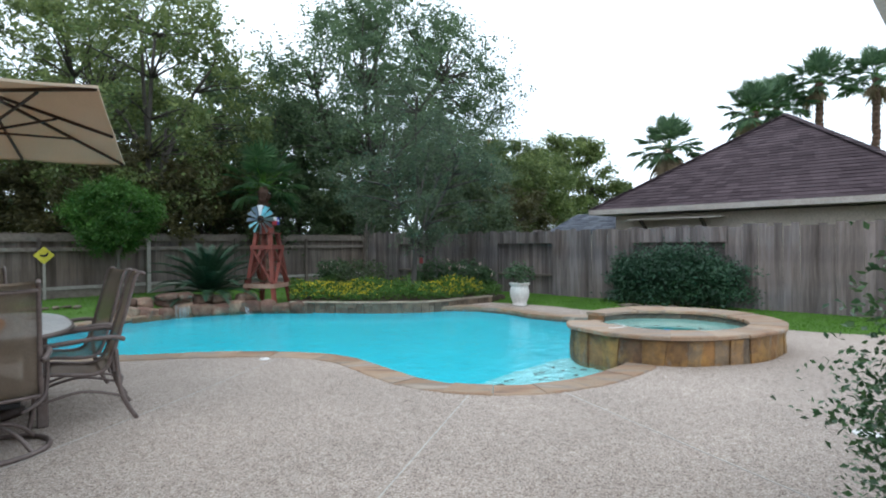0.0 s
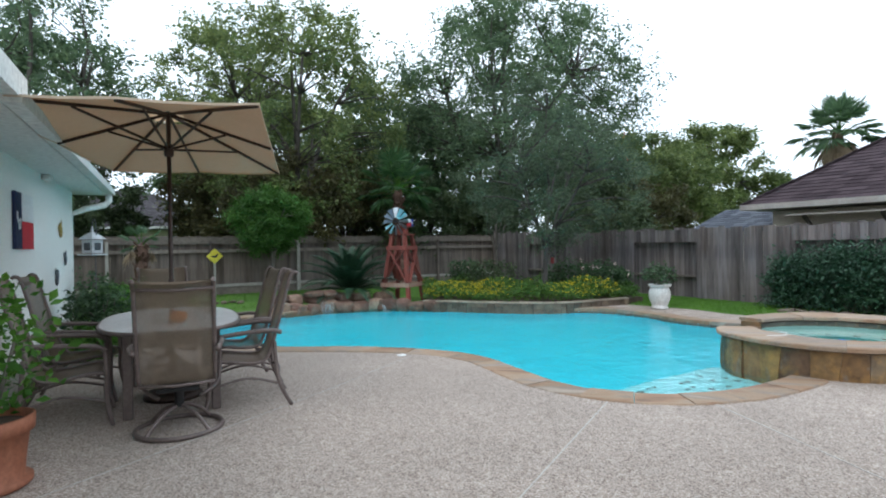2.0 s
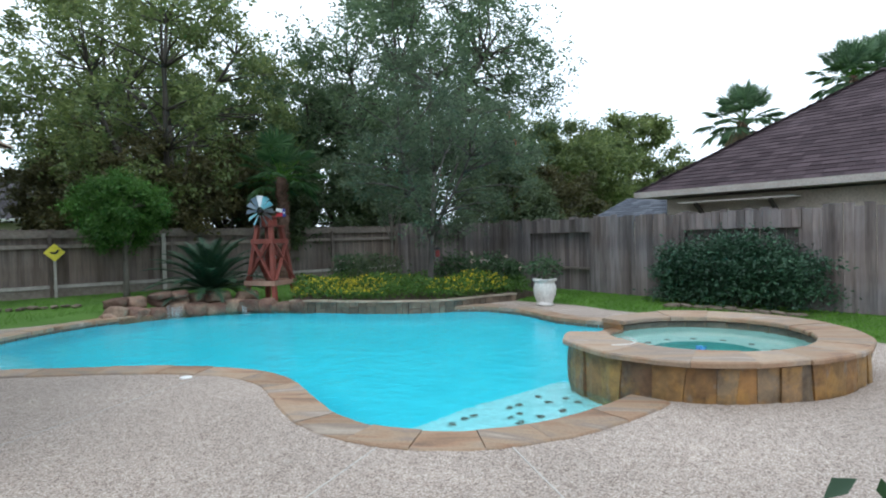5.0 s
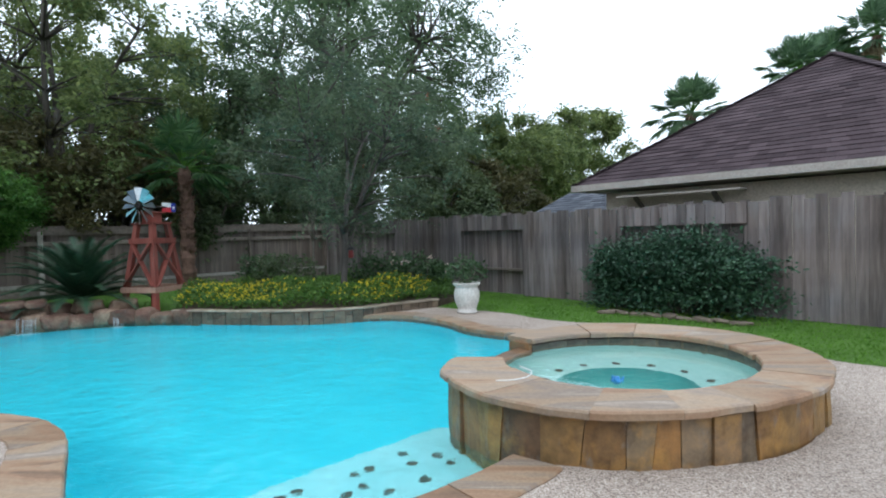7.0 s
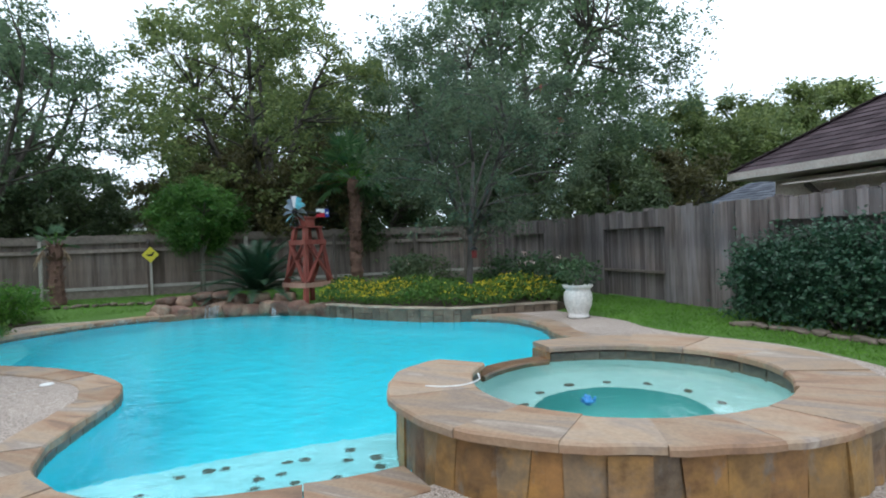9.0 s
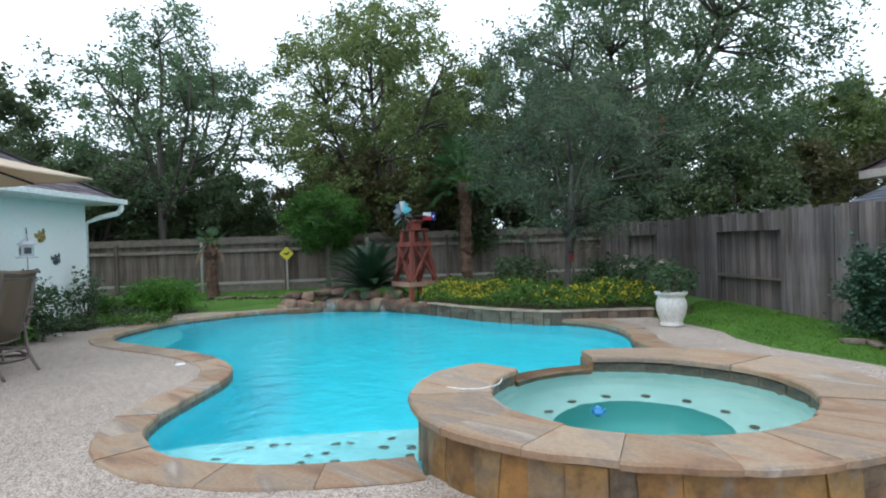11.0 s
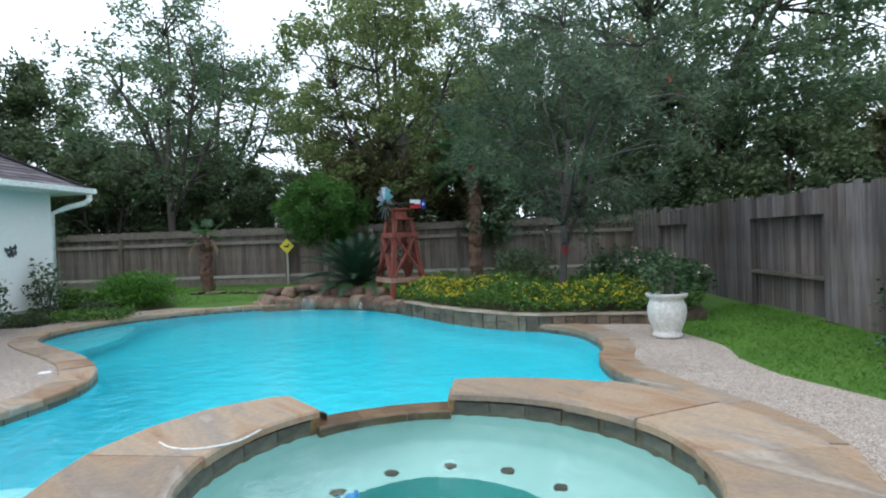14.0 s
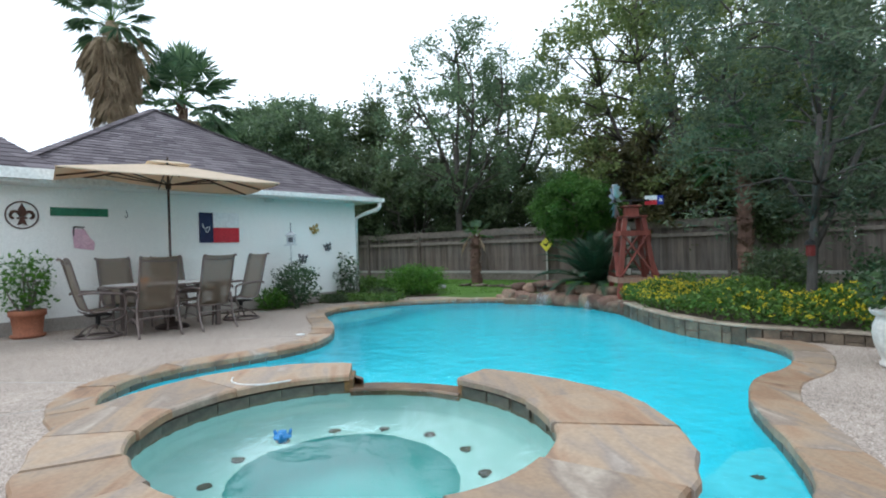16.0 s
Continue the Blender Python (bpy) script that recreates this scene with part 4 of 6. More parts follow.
def leaves_mesh(name, centres, size, material, seed, aspect=0.5, droop=0.0, upward=0.3):
    """Many small pointed leaves, each a folded kite, round the given points."""
    r = np.random.RandomState(seed)
    c = np.asarray(centres, dtype=float)
    n = len(c)
    d = r.normal(size=(n, 3))
    d[:, 2] = d[:, 2] * 0.6 - droop
    d /= np.linalg.norm(d, axis=1)[:, None] + 1e-9
    up = r.normal(size=(n, 3)) + np.array([0, 0, upward * 3])
    s = np.cross(d, up)
    s /= np.linalg.norm(s, axis=1)[:, None] + 1e-9
    nn = np.cross(s, d)
    L = size * r.uniform(0.65, 1.35, size=(n, 1))
    W = L * aspect * 0.5
    v = np.stack([c, c + d * L * 0.45 + s * W + nn * W * 0.35, c + d * L, c + d * L * 0.45 - s * W + nn * W * 0.35], axis=1).reshape(-1, 3)
    me = bpy.data.meshes.new(name)
    me.vertices.add(4 * n)
    me.vertices.foreach_set("co", v.ravel())
    i = np.arange(n)[:, None] * 4
    tri = np.concatenate([i + np.array([0, 1, 2]), i + np.array([0, 2, 3])], axis=1).reshape(-1)
    me.loops.add(6 * n)
    me.loops.foreach_set("vertex_index", tri)
    me.polygons.add(2 * n)
    me.polygons.foreach_set("loop_start", np.arange(2 * n) * 3)
    me.update()
    me.validate()
    me.materials.append(material)
    return me


def mesh_part(name, me, parent, label="", kind=""):
    ob = new(name, me)
    ob.parent = parent
    if label:
        ob["label"] = label
    if kind:
        ob["kind"] = kind
    return ob


def limb(bm, a, b, r0, r1, rnd, sag=0.12, sides=6, segs=5):
    a, b = Vector(a), Vector(b)
    off = Vector((rnd.uniform(-1, 1), rnd.uniform(-1, 1), rnd.uniform(-0.3, 1))) * (b - a).length * sag
    pts = [a.lerp(b, t) + off * (4 * t * (1 - t)) * (0.6 + 0.4 * t) for t in (k / segs for k in range(segs + 1))]
    tube(bm, pts, [r0 + (r1 - r0) * k / segs for k in range(segs + 1)], sides)
    return pts


def tree(x, y, height, radius, base, leafmat, label, seed, clumps=70, per=320, leaf=0.19, trunk=0.17, lean=(0, 0), barkm=None, squash=1.0, hollow=0.35, spread=0.55, name="tree", aspect=0.5, forks=5):
    """A broadleaf tree: tapered trunk, forked limbs, twigs, and clumps of leaves at their ends."""
    rnd = random.Random(seed)
    rs = np.random.RandomState(seed)
    t = thing(name, pose(x, y, far_rise(x, y) - 0.03), label, "tree")
    bm = bmesh.new()
    cz = (base + height) / 2
    hz = (height - base) / 2
    top = Vector((lean[0], lean[1], base + (height - base) * 0.35))
    tube(bm, [(0, 0, -0.1), (lean[0] * .15, lean[1] * .15, base * 0.4), (lean[0] * .4, lean[1] * .4, base * 0.9), top], [trunk * 1.25, trunk, trunk * 0.85, trunk * 0.5], 9)
    part("trunk", bm, barkm or DARKBARK, t, "", True)
    centres, bm = [], bmesh.new()
    forkends = []
    for k in range(forks):
        a = 2 * math.pi * (k + rnd.random() * 0.6) / forks
        e = Vector((lean[0] + radius * 0.5 * math.cos(a), lean[1] + radius * 0.5 * math.sin(a), cz + hz * rnd.uniform(-0.1, 0.4)))
        s = Vector((lean[0] * .3, lean[1] * .3, base * rnd.uniform(0.7, 1.05)))
        forkends.append(limb(bm, s, e, trunk * 0.6, trunk * 0.25, rnd, 0.12, 7))
    forkends.append([Vector((lean[0] * .4, lean[1] * .4, base * 0.9)), top, Vector((lean[0], lean[1], cz + hz * 0.6))])
    limb(bm, top, (lean[0], lean[1], height - 0.4), trunk * 0.5, 0.02, rnd, 0.05)
    for k in range(clumps):
        while True:
            v = Vector((rnd.uniform(-1, 1), rnd.uniform(-1, 1), rnd.uniform(-1, 1)))
            if hollow < v.length < 1:
                break
        wid = 1.0 - 0.35 * max(0, v.z) ** 2
        c = Vector((lean[0] + v.x * radius * wid, lean[1] + v.y * radius * wid, cz + v.z * hz * squash))
        f = min((p for fe in forkends for p in fe[1:]), key=lambda p: (p - c).length + (0.6 if p.z > c.z else 0))
        limb(bm, f, c, trunk * 0.16 + 0.01, 0.008, rnd, 0.15, 4, 3)
        r = radius * rnd.uniform(0.12, 0.24)
        out_ = Vector((v.x, v.y, v.z * 0.6 + 0.35)).normalized()
        for _ in range(9):
            tw = (out_ * 0.55 + Vector((rnd.gauss(0, 1), rnd.gauss(0, 1), rnd.gauss(0, 0.8))).normalized() * 0.9).normalized() * r * spread * 2.4 * rnd.uniform(0.55, 1.25)
            m = max(4, int(per / 6 * rnd.uniform(0.5, 1.4)))
            u = rs.uniform(0.1, 1.0, size=(m, 1))
            centres.append(np.array(c) + u * np.array(tw) - np.array([0, 0, 0.12 * r]) * u * u + rs.normal(size=(m, 3)) * leaf * 0.55)
    part("branchwork", bm, barkm or DARKBARK, t, "", True)
    mesh_part("crown", leaves_mesh("crown", np.concatenate(centres), leaf * 0.82, leafmat, seed, aspect, 0.25), t)
    return t


def bush(name, x, y, z, rx, ry, rz, leafmat, label, seed, n=5000, leaf=0.07, rot=0.0, category="shrub", stems=7, gap=0.0, aspect=0.55, flat=0.3, stemm=None, full=False, ragged=0.0):
    """A shrub: stems from the ground and leaves thick at an uneven surface."""
    rnd = random.Random(seed)
    rs = np.random.RandomState(seed)
    t = thing(name, pose(x, y, z, 0, 0, rot), label, category)
    bm = bmesh.new()
    lobes = [(Vector((rnd.uniform(-.6, .6) * rx, rnd.uniform(-.6, .6) * ry, rz * rnd.uniform(0.75, 1.25))), rnd.uniform(0.3, 0.5)) for _ in range(stems * 2)]
    for c, _ in lobes[:stems]:
        limb(bm, (c.x * 0.15, c.y * 0.15, -0.03), c + Vector((0, 0, rz * 0.3)), 0.018, 0.005, rnd, 0.15, 5, 4)
    part("stem", bm, stemm or BARK, t)
    d = rs.normal(size=(n, 3))
    d /= np.linalg.norm(d, axis=1)[:, None]
    bumpy = 1 + 0.16 * np.sin(d[:, 0] * 7 + seed) * np.cos(d[:, 1] * 6 - seed) + 0.1 * np.sin(d[:, 2] * 9 + 2 * seed)
    rad = (rs.uniform(0.0, 1.0, n) ** 0.33) * bumpy * rs.uniform(0.86, 1.12, n)
    if ragged:
        bite = np.sin(d[:, 0] * 13 + d[:, 2] * 5 + seed) * np.sin(d[:, 1] * 11 - d[:, 2] * 9) + 0.6 * np.sin(d[:, 0] * 24 - d[:, 2] * 19 + 2 * seed)
        rad *= 1 + ragged * bite
    if gap:
        keep = np.sin(d[:, 0] * 9 + seed) * np.sin(d[:, 2] * 8 + 1) * np.sin(d[:, 1] * 8) > -gap
        d, rad = d[keep], rad[keep]
    p = d * rad[:, None] * np.array([rx, ry, rz])
    if full:
        low = p[:, 2] < 0
        k = 1 / np.sqrt(np.maximum(0.12, 1 - np.minimum(1, (p[:, 2] / rz) ** 2)))
        p[low, :2] *= np.minimum(k, 1.7)[low, None] * 0.97
    p[:, 2] += rz
    p = p[p[:, 2] > 0.03]
    mesh_part("foliage", leaves_mesh("foliage", p, leaf, leafmat, seed, aspect, 0.0, flat), t)
    return t


def fan_palm(name, x, y, trunk_h, trunk_r, crown_r, n, label, seed, skirt=0.0, z0=None, barkm=None, dead=0, group="", leafm=None):
    """A fan palm: rough trunk, long stalks, and pleated fans of narrow blades."""
    rnd = random.Random(seed)
    t = thing(name, pose(x, y, far_rise(x, y) if z0 is None else z0), label, "palm tree", group)
    bm = bmesh.new()
    segs = max(6, int(trunk_h / 0.16))
    tube(bm, [(0.03 * math.sin(k * .7), 0.03 * math.cos(k * .9), -0.1 + (trunk_h + 0.1) * k / segs) for k in range(segs + 1)], [trunk_r * (1.15 if k % 2 else 0.92) * (1.1 - 0.2 * k / segs) for k in range(segs + 1)], 10)
    for k in range(min(160, int(trunk_h * 40))):
        a, z = rnd.uniform(0, 6.28), rnd.uniform(0.1, 1) * trunk_h
        d = Vector((math.cos(a), math.sin(a), 0))
        beam(bm, d * trunk_r * 0.8 + Vector((0, 0, z)), d * (trunk_r + 0.05) + Vector((0, 0, z + 0.1)), 0.06, 0.02)
    part("trunk", bm, barkm or PALMBARK, t)

    def fan(bm, stalk, base, tip, size, droop):
        d = (tip - base).normalized()
        side = d.cross(Vector((0, 0, 1)))
        side = side.normalized() if side.length > 1e-4 else Vector((1, 0, 0))
        nn = side.cross(d)
        tube(stalk, [base, base.lerp(tip, 0.5) + Vector((0, 0, 0.06 * size)), tip], [0.018, 0.014, 0.01], 4)
        m = 25
        for k in range(m):
            a = radians(-115 + 230 * k / (m - 1)) + rnd.uniform(-.05, .05)
            v = d * math.cos(a) + side * math.sin(a)
            L = size * (0.75 + 0.25 * math.cos(a)) * rnd.uniform(0.85, 1.1)
            w = side * math.cos(a) - d * math.sin(a)
            h = nn * 0.05 * size * (1 if k % 2 else -1)
            dr = Vector((0, 0, -droop * L * rnd.uniform(0.6, 1.3)))
            wd = 0.042 * size
            p = [tip, tip + v * L * 0.55 + w * wd + h * 0.6 + dr * 0.25, tip + v * L + dr, tip + v * L * 0.55 - w * wd + dr * 0.25]
            vs = [bm.verts.new(q) for q in p]
            bm.faces.new(vs[:3])
            bm.faces.new((vs[0], vs[2], vs[3]))

    green, stalk = bmesh.new(), bmesh.new()
    top = Vector((0, 0, trunk_h))
    for k in range(n):
        a = 2.39996 * k + rnd.uniform(-.2, .2)
        el = radians(85 - 115 * (k / n) + rnd.uniform(-8, 8))
        d = Vector((math.cos(a) * math.cos(el), math.sin(a) * math.cos(el), math.sin(el)))
        fan(green, stalk, top + d * 0.08, top + d * crown_r * rnd.uniform(0.42, 0.74), crown_r * rnd.uniform(0.36, 0.48), 0.1 + 0.4 * (k / n) ** 2)
    part("crown", green, leafm or PALMLEAF, t)
    part("leaf_stalk", stalk, BRIGHT, t)
    if skirt or dead:
        bm, st = bmesh.new(), bmesh.new()
        for k in range(dead):
            a, z = rnd.uniform(0, 6.28), trunk_h - rnd.uniform(0.0, skirt)
            taper = 1 - 0.45 * (trunk_h - z) / max(skirt, .1)
            d = Vector((math.cos(a), math.sin(a), -0.7 - rnd.uniform(0, 1.2))).normalized()
            b = Vector((math.cos(a) * trunk_r, math.sin(a) * trunk_r, z))
            fan(bm, st, b, b + d * crown_r * 0.32 * taper, crown_r * 0.42 * taper, 0.9)
        tagged(part("dead_skirt", bm, THATCH, t, "hanging dry brown fronds"), kind="stuff")
        tagged(part("dead_stalk", st, THATCH, t), kind="stuff")
    return t


def sago(x, y, z, r, h, seed):
    rnd = random.Random(seed)
    t = thing("sago_palm", pose(x, y, z), "dark green sago palm with arching feathery fronds", "sago palm")
    bm = bmesh.new()
    tube(bm, [(0, 0, -0.1), (0, 0, 0.1), (0, 0, 0.24)], [0.16, 0.15, 0.1], 10)
    part("trunk", bm, PALMBARK, t)
    bm = bmesh.new()
    st = bmesh.new()
    for k in range(54):
        a = 2.39996 * k
        el = radians(84 - 80 * k / 54 + rnd.uniform(-6, 6))
        L = r * rnd.uniform(1.15, 1.4)
        out = Vector((math.cos(a), math.sin(a), 0))
        pts = []
        for j in range(9):
            s = j / 8
            e2 = el - radians(38) * s * s
            pts.append(Vector((0, 0, 0.22)) + out * (L * s * math.cos((el + e2) / 2)) + Vector((0, 0, L * s * math.sin((el + e2) / 2))))
        tube(st, pts, [0.008] * 8 + [0.003], 4)
        side = Vector((-math.sin(a), math.cos(a), 0))
        for j in range(34):
            s = 0.12 + 0.88 * j / 34
            i = min(7, int(s * 8))
            p = pts[i].lerp(pts[i + 1], s * 8 - i)
            d = (pts[i + 1] - pts[i]).normalized()
            w = 0.2 * (math.sin(math.pi * min(1, 0.12 + 0.86 * s)) ** 0.7) * r
            for sg in (-1, 1):
                q = p + side * sg * w + d * w * 0.55 + Vector((0, 0, 0.25 * w))
                e = d * 0.02
                vs = [bm.verts.new(v) for v in (p - e, p + e, q)]
                bm.faces.new(vs)
    part("frond", bm, SAGOLEAF, t)
    part("frond_stalk", st, SAGOLEAF, t)


# broadleaf trees beyond the fences
tree(-2.7, 24.4, 12.2, 5.85, 2.2, OAK, "tall dark green oak tree behind the fence", 1, 240, 195, 0.19, 0.28, (-0.1, 0), squash=0.95, forks=7, hollow=0.32)
tree(-9.1, 16.9, 9.5, 4.0, 2.2, ASH, "yellow-green ash tree behind the fence", 2, 130, 175, 0.165, 0.16)
tree(-13.7, 11.3, 9.1, 3.4, 2.7, OAK, "thin-crowned green tree behind the fence", 3, 84, 95, 0.16, 0.13, squash=1.0, hollow=0.25)
tree(-13.2, 19.6, 10.5, 3.9, 2.8, ASH, "yellow-green tree behind the fence", 4, 82, 170, 0.18, 0.17)
tree(-18.5, 14.5, 9.5, 4.3, 3.0, OAK, "green tree behind the fence", 5, 90, 160, 0.19, 0.18)
tree(3.0, 30.5, 7.0, 4.2, 1.2, ASH, "olive-green tree beyond the shed", 6, 125, 400, 0.22, 0.2, hollow=0.1)
tree(-7.9, 22.4, 9.0, 3.0, 1.4, OAK, "green tree between the ash and the oak", 13, 75, 250, 0.19, 0.16, hollow=0.15)
tree(8.0, 36.0, 8.2, 3.6, 1.6, ASH, "yellowing tree beyond the neighbouring house", 7, 75, 330, 0.26, 0.16)
tree(-24.0, 8.2, 8.8, 4.6, 1.6, DARKLEAF, "dark green tree past the house", 8, 80, 280, 0.26, 0.2)
tree(-22.3, 4.9, 8.6, 3.9, 1.6, OAK, "green tree past the house", 29, 85, 270, 0.24, 0.18)
tree(-26.5, 2.0, 9.5, 4.6, 1.6, OAK, "green tree past the house", 9, 95, 280, 0.26, 0.2)
tree(-7.3, 27.5, 8.2, 4.6, 1.2, OAK, "green tree in the yard behind", 14, 80, 280, 0.26, 0.2)
tree(-16.5, 26.5, 9.5, 4.8, 1.5, OAK, "green tree in the yard behind", 15, 80, 280, 0.28, 0.2)
for k, (x, y, h, r, m) in enumerate([(-6.2, 18.6, 4.4, 2.0, DARKLEAF), (-9.7, 15.6, 4.5, 2.1, BROWNLEAF), (-11.6, 16.5, 4.6, 1.8, BROWNLEAF), (-7.6, 17.2, 4.4, 1.8, BROWNLEAF), (-21.5, 9.8, 6.0, 3.2, DARKLEAF), (-15.6, 9.9, 4.3, 2.0, DARKLEAF), (-14.9, 13.7, 4.1, 1.9, DARKLEAF), (-17.6, 12.0, 4.6, 2.2, DARKLEAF), (-16.9, 7.4, 4.4, 2.1, DARKLEAF), (-20.5, 12.6, 5.6, 2.8, DARKLEAF), (-3.6, 22.0, 4.0, 2.0, DARKLEAF), (0.9, 19.8, 3.3, 1.8, DARKLEAF), (-17.5, 8.0, 5.0, 2.6, DARKLEAF), (-21.0, 15.6, 5.8, 2.7, DARKLEAF), (-22.8, 18.6, 5.4, 2.7, DARKLEAF), (2.3, 22.2, 3.6, 2.1, BROWNLEAF)]):
    tree(x, y, h, r, 0.7, m, "dark understorey tree behind the fence", 20 + k, 55, 240, 0.16, 0.09, hollow=0.1)
# the bottlebrush tree in the flower bed
tree(-0.82, 13.75, 5.6, 2.35, 1.45, OLIVE, "grey-green bottlebrush tree in the flower bed", 40, 105, 200, 0.115, 0.066, (0.15, 0.1), GREYBARK, name="bottlebrush_tree", aspect=0.26, hollow=0.15)
tree(-2.45, 17.2, 2.9, 0.55, 1.6, OLIVE, "thin young tree by the fence", 41, 14, 60, 0.1, 0.035, barkm=BARK, name="sapling", aspect=0.4)
# the clipped round shrub on a stem
tree(-8.0, 13.4, 2.8, 0.97, 1.3, CLIPPED, "rounded bright green shrub tree on a bare stem", 42, 80, 400, 0.11, 0.06, barkm=BARK, name="shrub_tree", aspect=0.3, hollow=0.3, spread=0.8)
sago(-5.5, 12.75, 0.1, 1.02, 1.0, 3)
# palms
fan_palm("fan_palm", -5.35, 16.3, 3.0, 0.15, 1.3, 30, "green fan palm with a reddish trunk by the fence", 1, leafm=YARDPALM)
fan_palm("fan_palm", -10.1, 11.1, 1.4, 0.14, 0.6, 8, "small fan palm with a rough brown trunk", 2, 0.1, None, None, 3)
for k, (x, y, h, r, sk, de) in enumerate([(9.9, 24.2, 5.55, 1.6, 0.8, 10), (17.6, 31.0, 8.7, 2.0, 0.5, 6), (19.4, 32.0, 9.2, 2.0, 0.4, 4), (21.2, 31.0, 10.3, 2.0, 0.4, 4), (24.4, 31.0, 10.6, 2.0, 0.4, 4)]):
    fan_palm("fan_palm", x, y, h, 0.2, r, 42, "tall fan palm above the neighbouring roof" if k else "fan palm with some dry fronds above the roof", 10 + k, sk, 0.0, None, de, "palms over the roof")
fan_palm("fan_palm", -14.8, -0.6, 9.4, 0.2, 1.85, 30, "tall fan palm with a thick skirt of dry fronds", 17, 3.0, 0.0, THATCH, 90)
fan_palm("fan_palm", -17.3, 0.9, 7.3, 0.2, 2.4, 42, "green fan palm behind the house", 18, 0.6, 0.0, None, 6)

# hedge by the side fence, in front of a recessed panel
bush("hedge", 5.0, 11.75, 0.0, 1.34, 0.52, 0.64, HEDGELEAF, "dense dark green hedge against the side fence", 50, 21000, 0.06, -45, "hedge", 12, full=True, ragged=0.12)
bush("hedge", 4.22, 12.45, 0.0, 0.56, 0.42, 0.58, HEDGELEAF, "dense dark green end of the hedge", 51, 7500, 0.06, -45, "hedge", 6, full=True, ragged=0.16)
# shrubs along the house
bush("shrub", -6.45, 6.3, -0.03, 0.55, 0.5, 0.52, ROSELEAF, "leafy rose bush by the white wall", 52, 2200, 0.075, 0, gap=0.25)
bush("shrub", -6.2, 5.85, -0.03, 0.4, 0.35, 0.24, BRIGHT, "low bright green plant by the wall", 53, 900, 0.08)
bush("shrub", -7.7, 7.4, -0.03, 0.32, 0.3, 0.58, ROSELEAF, "thin upright rose bush at the house corner", 54, 900, 0.075, 0, gap=0.15)
bush("shrub", -8.5, 9.1, -0.03, 0.9, 0.8, 0.42, BRIGHT, "feathery bright green bush past the house corner", 55, 7500, 0.1, aspect=0.2)
bush("shrub", -8.9, 8.0, -0.03, 0.55, 0.5, 0.25, BEDLEAF, "low green bush by the house corner", 56, 2000, 0.08)
bush("shrub", -7.9, 8.2, -0.03, 0.4, 0.4, 0.14, DARKLEAF, "dark groundcover along the deck edge", 57, 1200, 0.06)
bush("shrub", -7.2, 7.1, -0.03, 0.4, 0.35, 0.12, DARKLEAF, "dark groundcover along the deck edge", 58, 1200, 0.06)
# the potted shrub that overhangs the start of the walk
bush("shrub", 1.99, 2.12, 0.0, 0.5, 0.48, 0.68, WAXLEAF, "dark green sprawling shrub beside the deck", 60, 6800, 0.036, 0, gap=0.32, aspect=0.6, ragged=0.2)

# ---- raised flower bed ----
BEDLINE = spline([(-3.5, 12.3), (-2.9, 12.19), (-2.3, 12.08), (-1.6, 11.99), (-0.8, 12.01), (-0.12, 12.22), (0.48, 12.74), (1.1, 13.2)], 8, False)
bed = thing("planter_bed", None, "raised curved flower bed with stone-clad wall", "flower bed", kind="structure")
bm = bmesh.new()
back_pts = [(1.5, 13.9), (0.8, 15.2), (-0.6, 16.6), (-2.6, 17.0), (-3.9, 15.6), (-3.9, 13.6)]
prism(bm, offset(BEDLINE, 0.1, False) + back_pts, -0.25, 0.11)
bmesh.ops.recalc_face_normals(bm, faces=bm.faces)
part("soil", bm, MULCH, bed, "dark mulch")
BEDSTONE = mottled("bed_facing", (0.085, 0.066, 0.048), (0.195, 0.145, 0.1), 5, 0.6, 28, 0.5, vary=0.35)
CAPSTONE = mottled("bed_cap", (0.24, 0.19, 0.14), (0.38, 0.32, 0.25), 5, 0.8, 30, 0.5, vary=0.2)
ln = even(BEDLINE, 0.06, False)
rnd = random.Random(15)
bm = bmesh.new()
prism(bm, offset(BEDLINE, 0.02, False) + offset(BEDLINE, 0.16, False)[::-1], -0.14, 0.12)
bmesh.ops.recalc_face_normals(bm, faces=bm.faces)
part("mortar_bed", bm, MORTAR, bed, "brown mortar behind the facing")
i, capped = 0, 0
while i < len(ln) - 2:
    e = min(i + rnd.choice((2, 2, 3, 3, 4)), len(ln) - 1)
    seg = ln[i:e + 1]
    a, b = Vector(seg[0]), Vector(seg[-1])
    t = (b - a).normalized()
    o = Vector((-t.y, t.x))
    pr = rnd.uniform(0.004, 0.024)
    cut = rnd.uniform(-0.03, 0.07)
    courses = [(-0.13, cut - 0.004), (cut + 0.004, 0.124)] if rnd.random() < 0.6 else [(-0.13, 0.124)]
    for z0, z1 in courses:
        sh = t * rnd.uniform(0.003, 0.008)
        g = o * (pr + rnd.uniform(-0.006, 0.006))
        ins = [tuple(Vector(p) - g + (sh if p is seg[0] else -sh if p is seg[-1] else Vector((0, 0)))) for p in seg]
        outs = [tuple(Vector(p) + o * 0.03) for p in seg]
        part("facing_stone", stone_slab(ins, outs, z0, z1, rnd, 0.003), BEDSTONE, bed)
    i = e
i = 0
while i < len(ln) - 2:
    e = min(i + rnd.choice((6, 7, 8, 10)), len(ln) - 1)
    seg = ln[i:e + 1]
    t = (Vector(seg[-1]) - Vector(seg[0])).normalized()
    o = Vector((-t.y, t.x))
    w = rnd.uniform(0.02, 0.04)
    part("cap_stone", stone_slab([(x - o.x * w, y - o.y * w) for x, y in seg], [(x + o.x * 0.17, y + o.y * 0.17) for x, y in seg], 0.127, 0.155, rnd, 0.004), CAPSTONE, bed)
    i = e
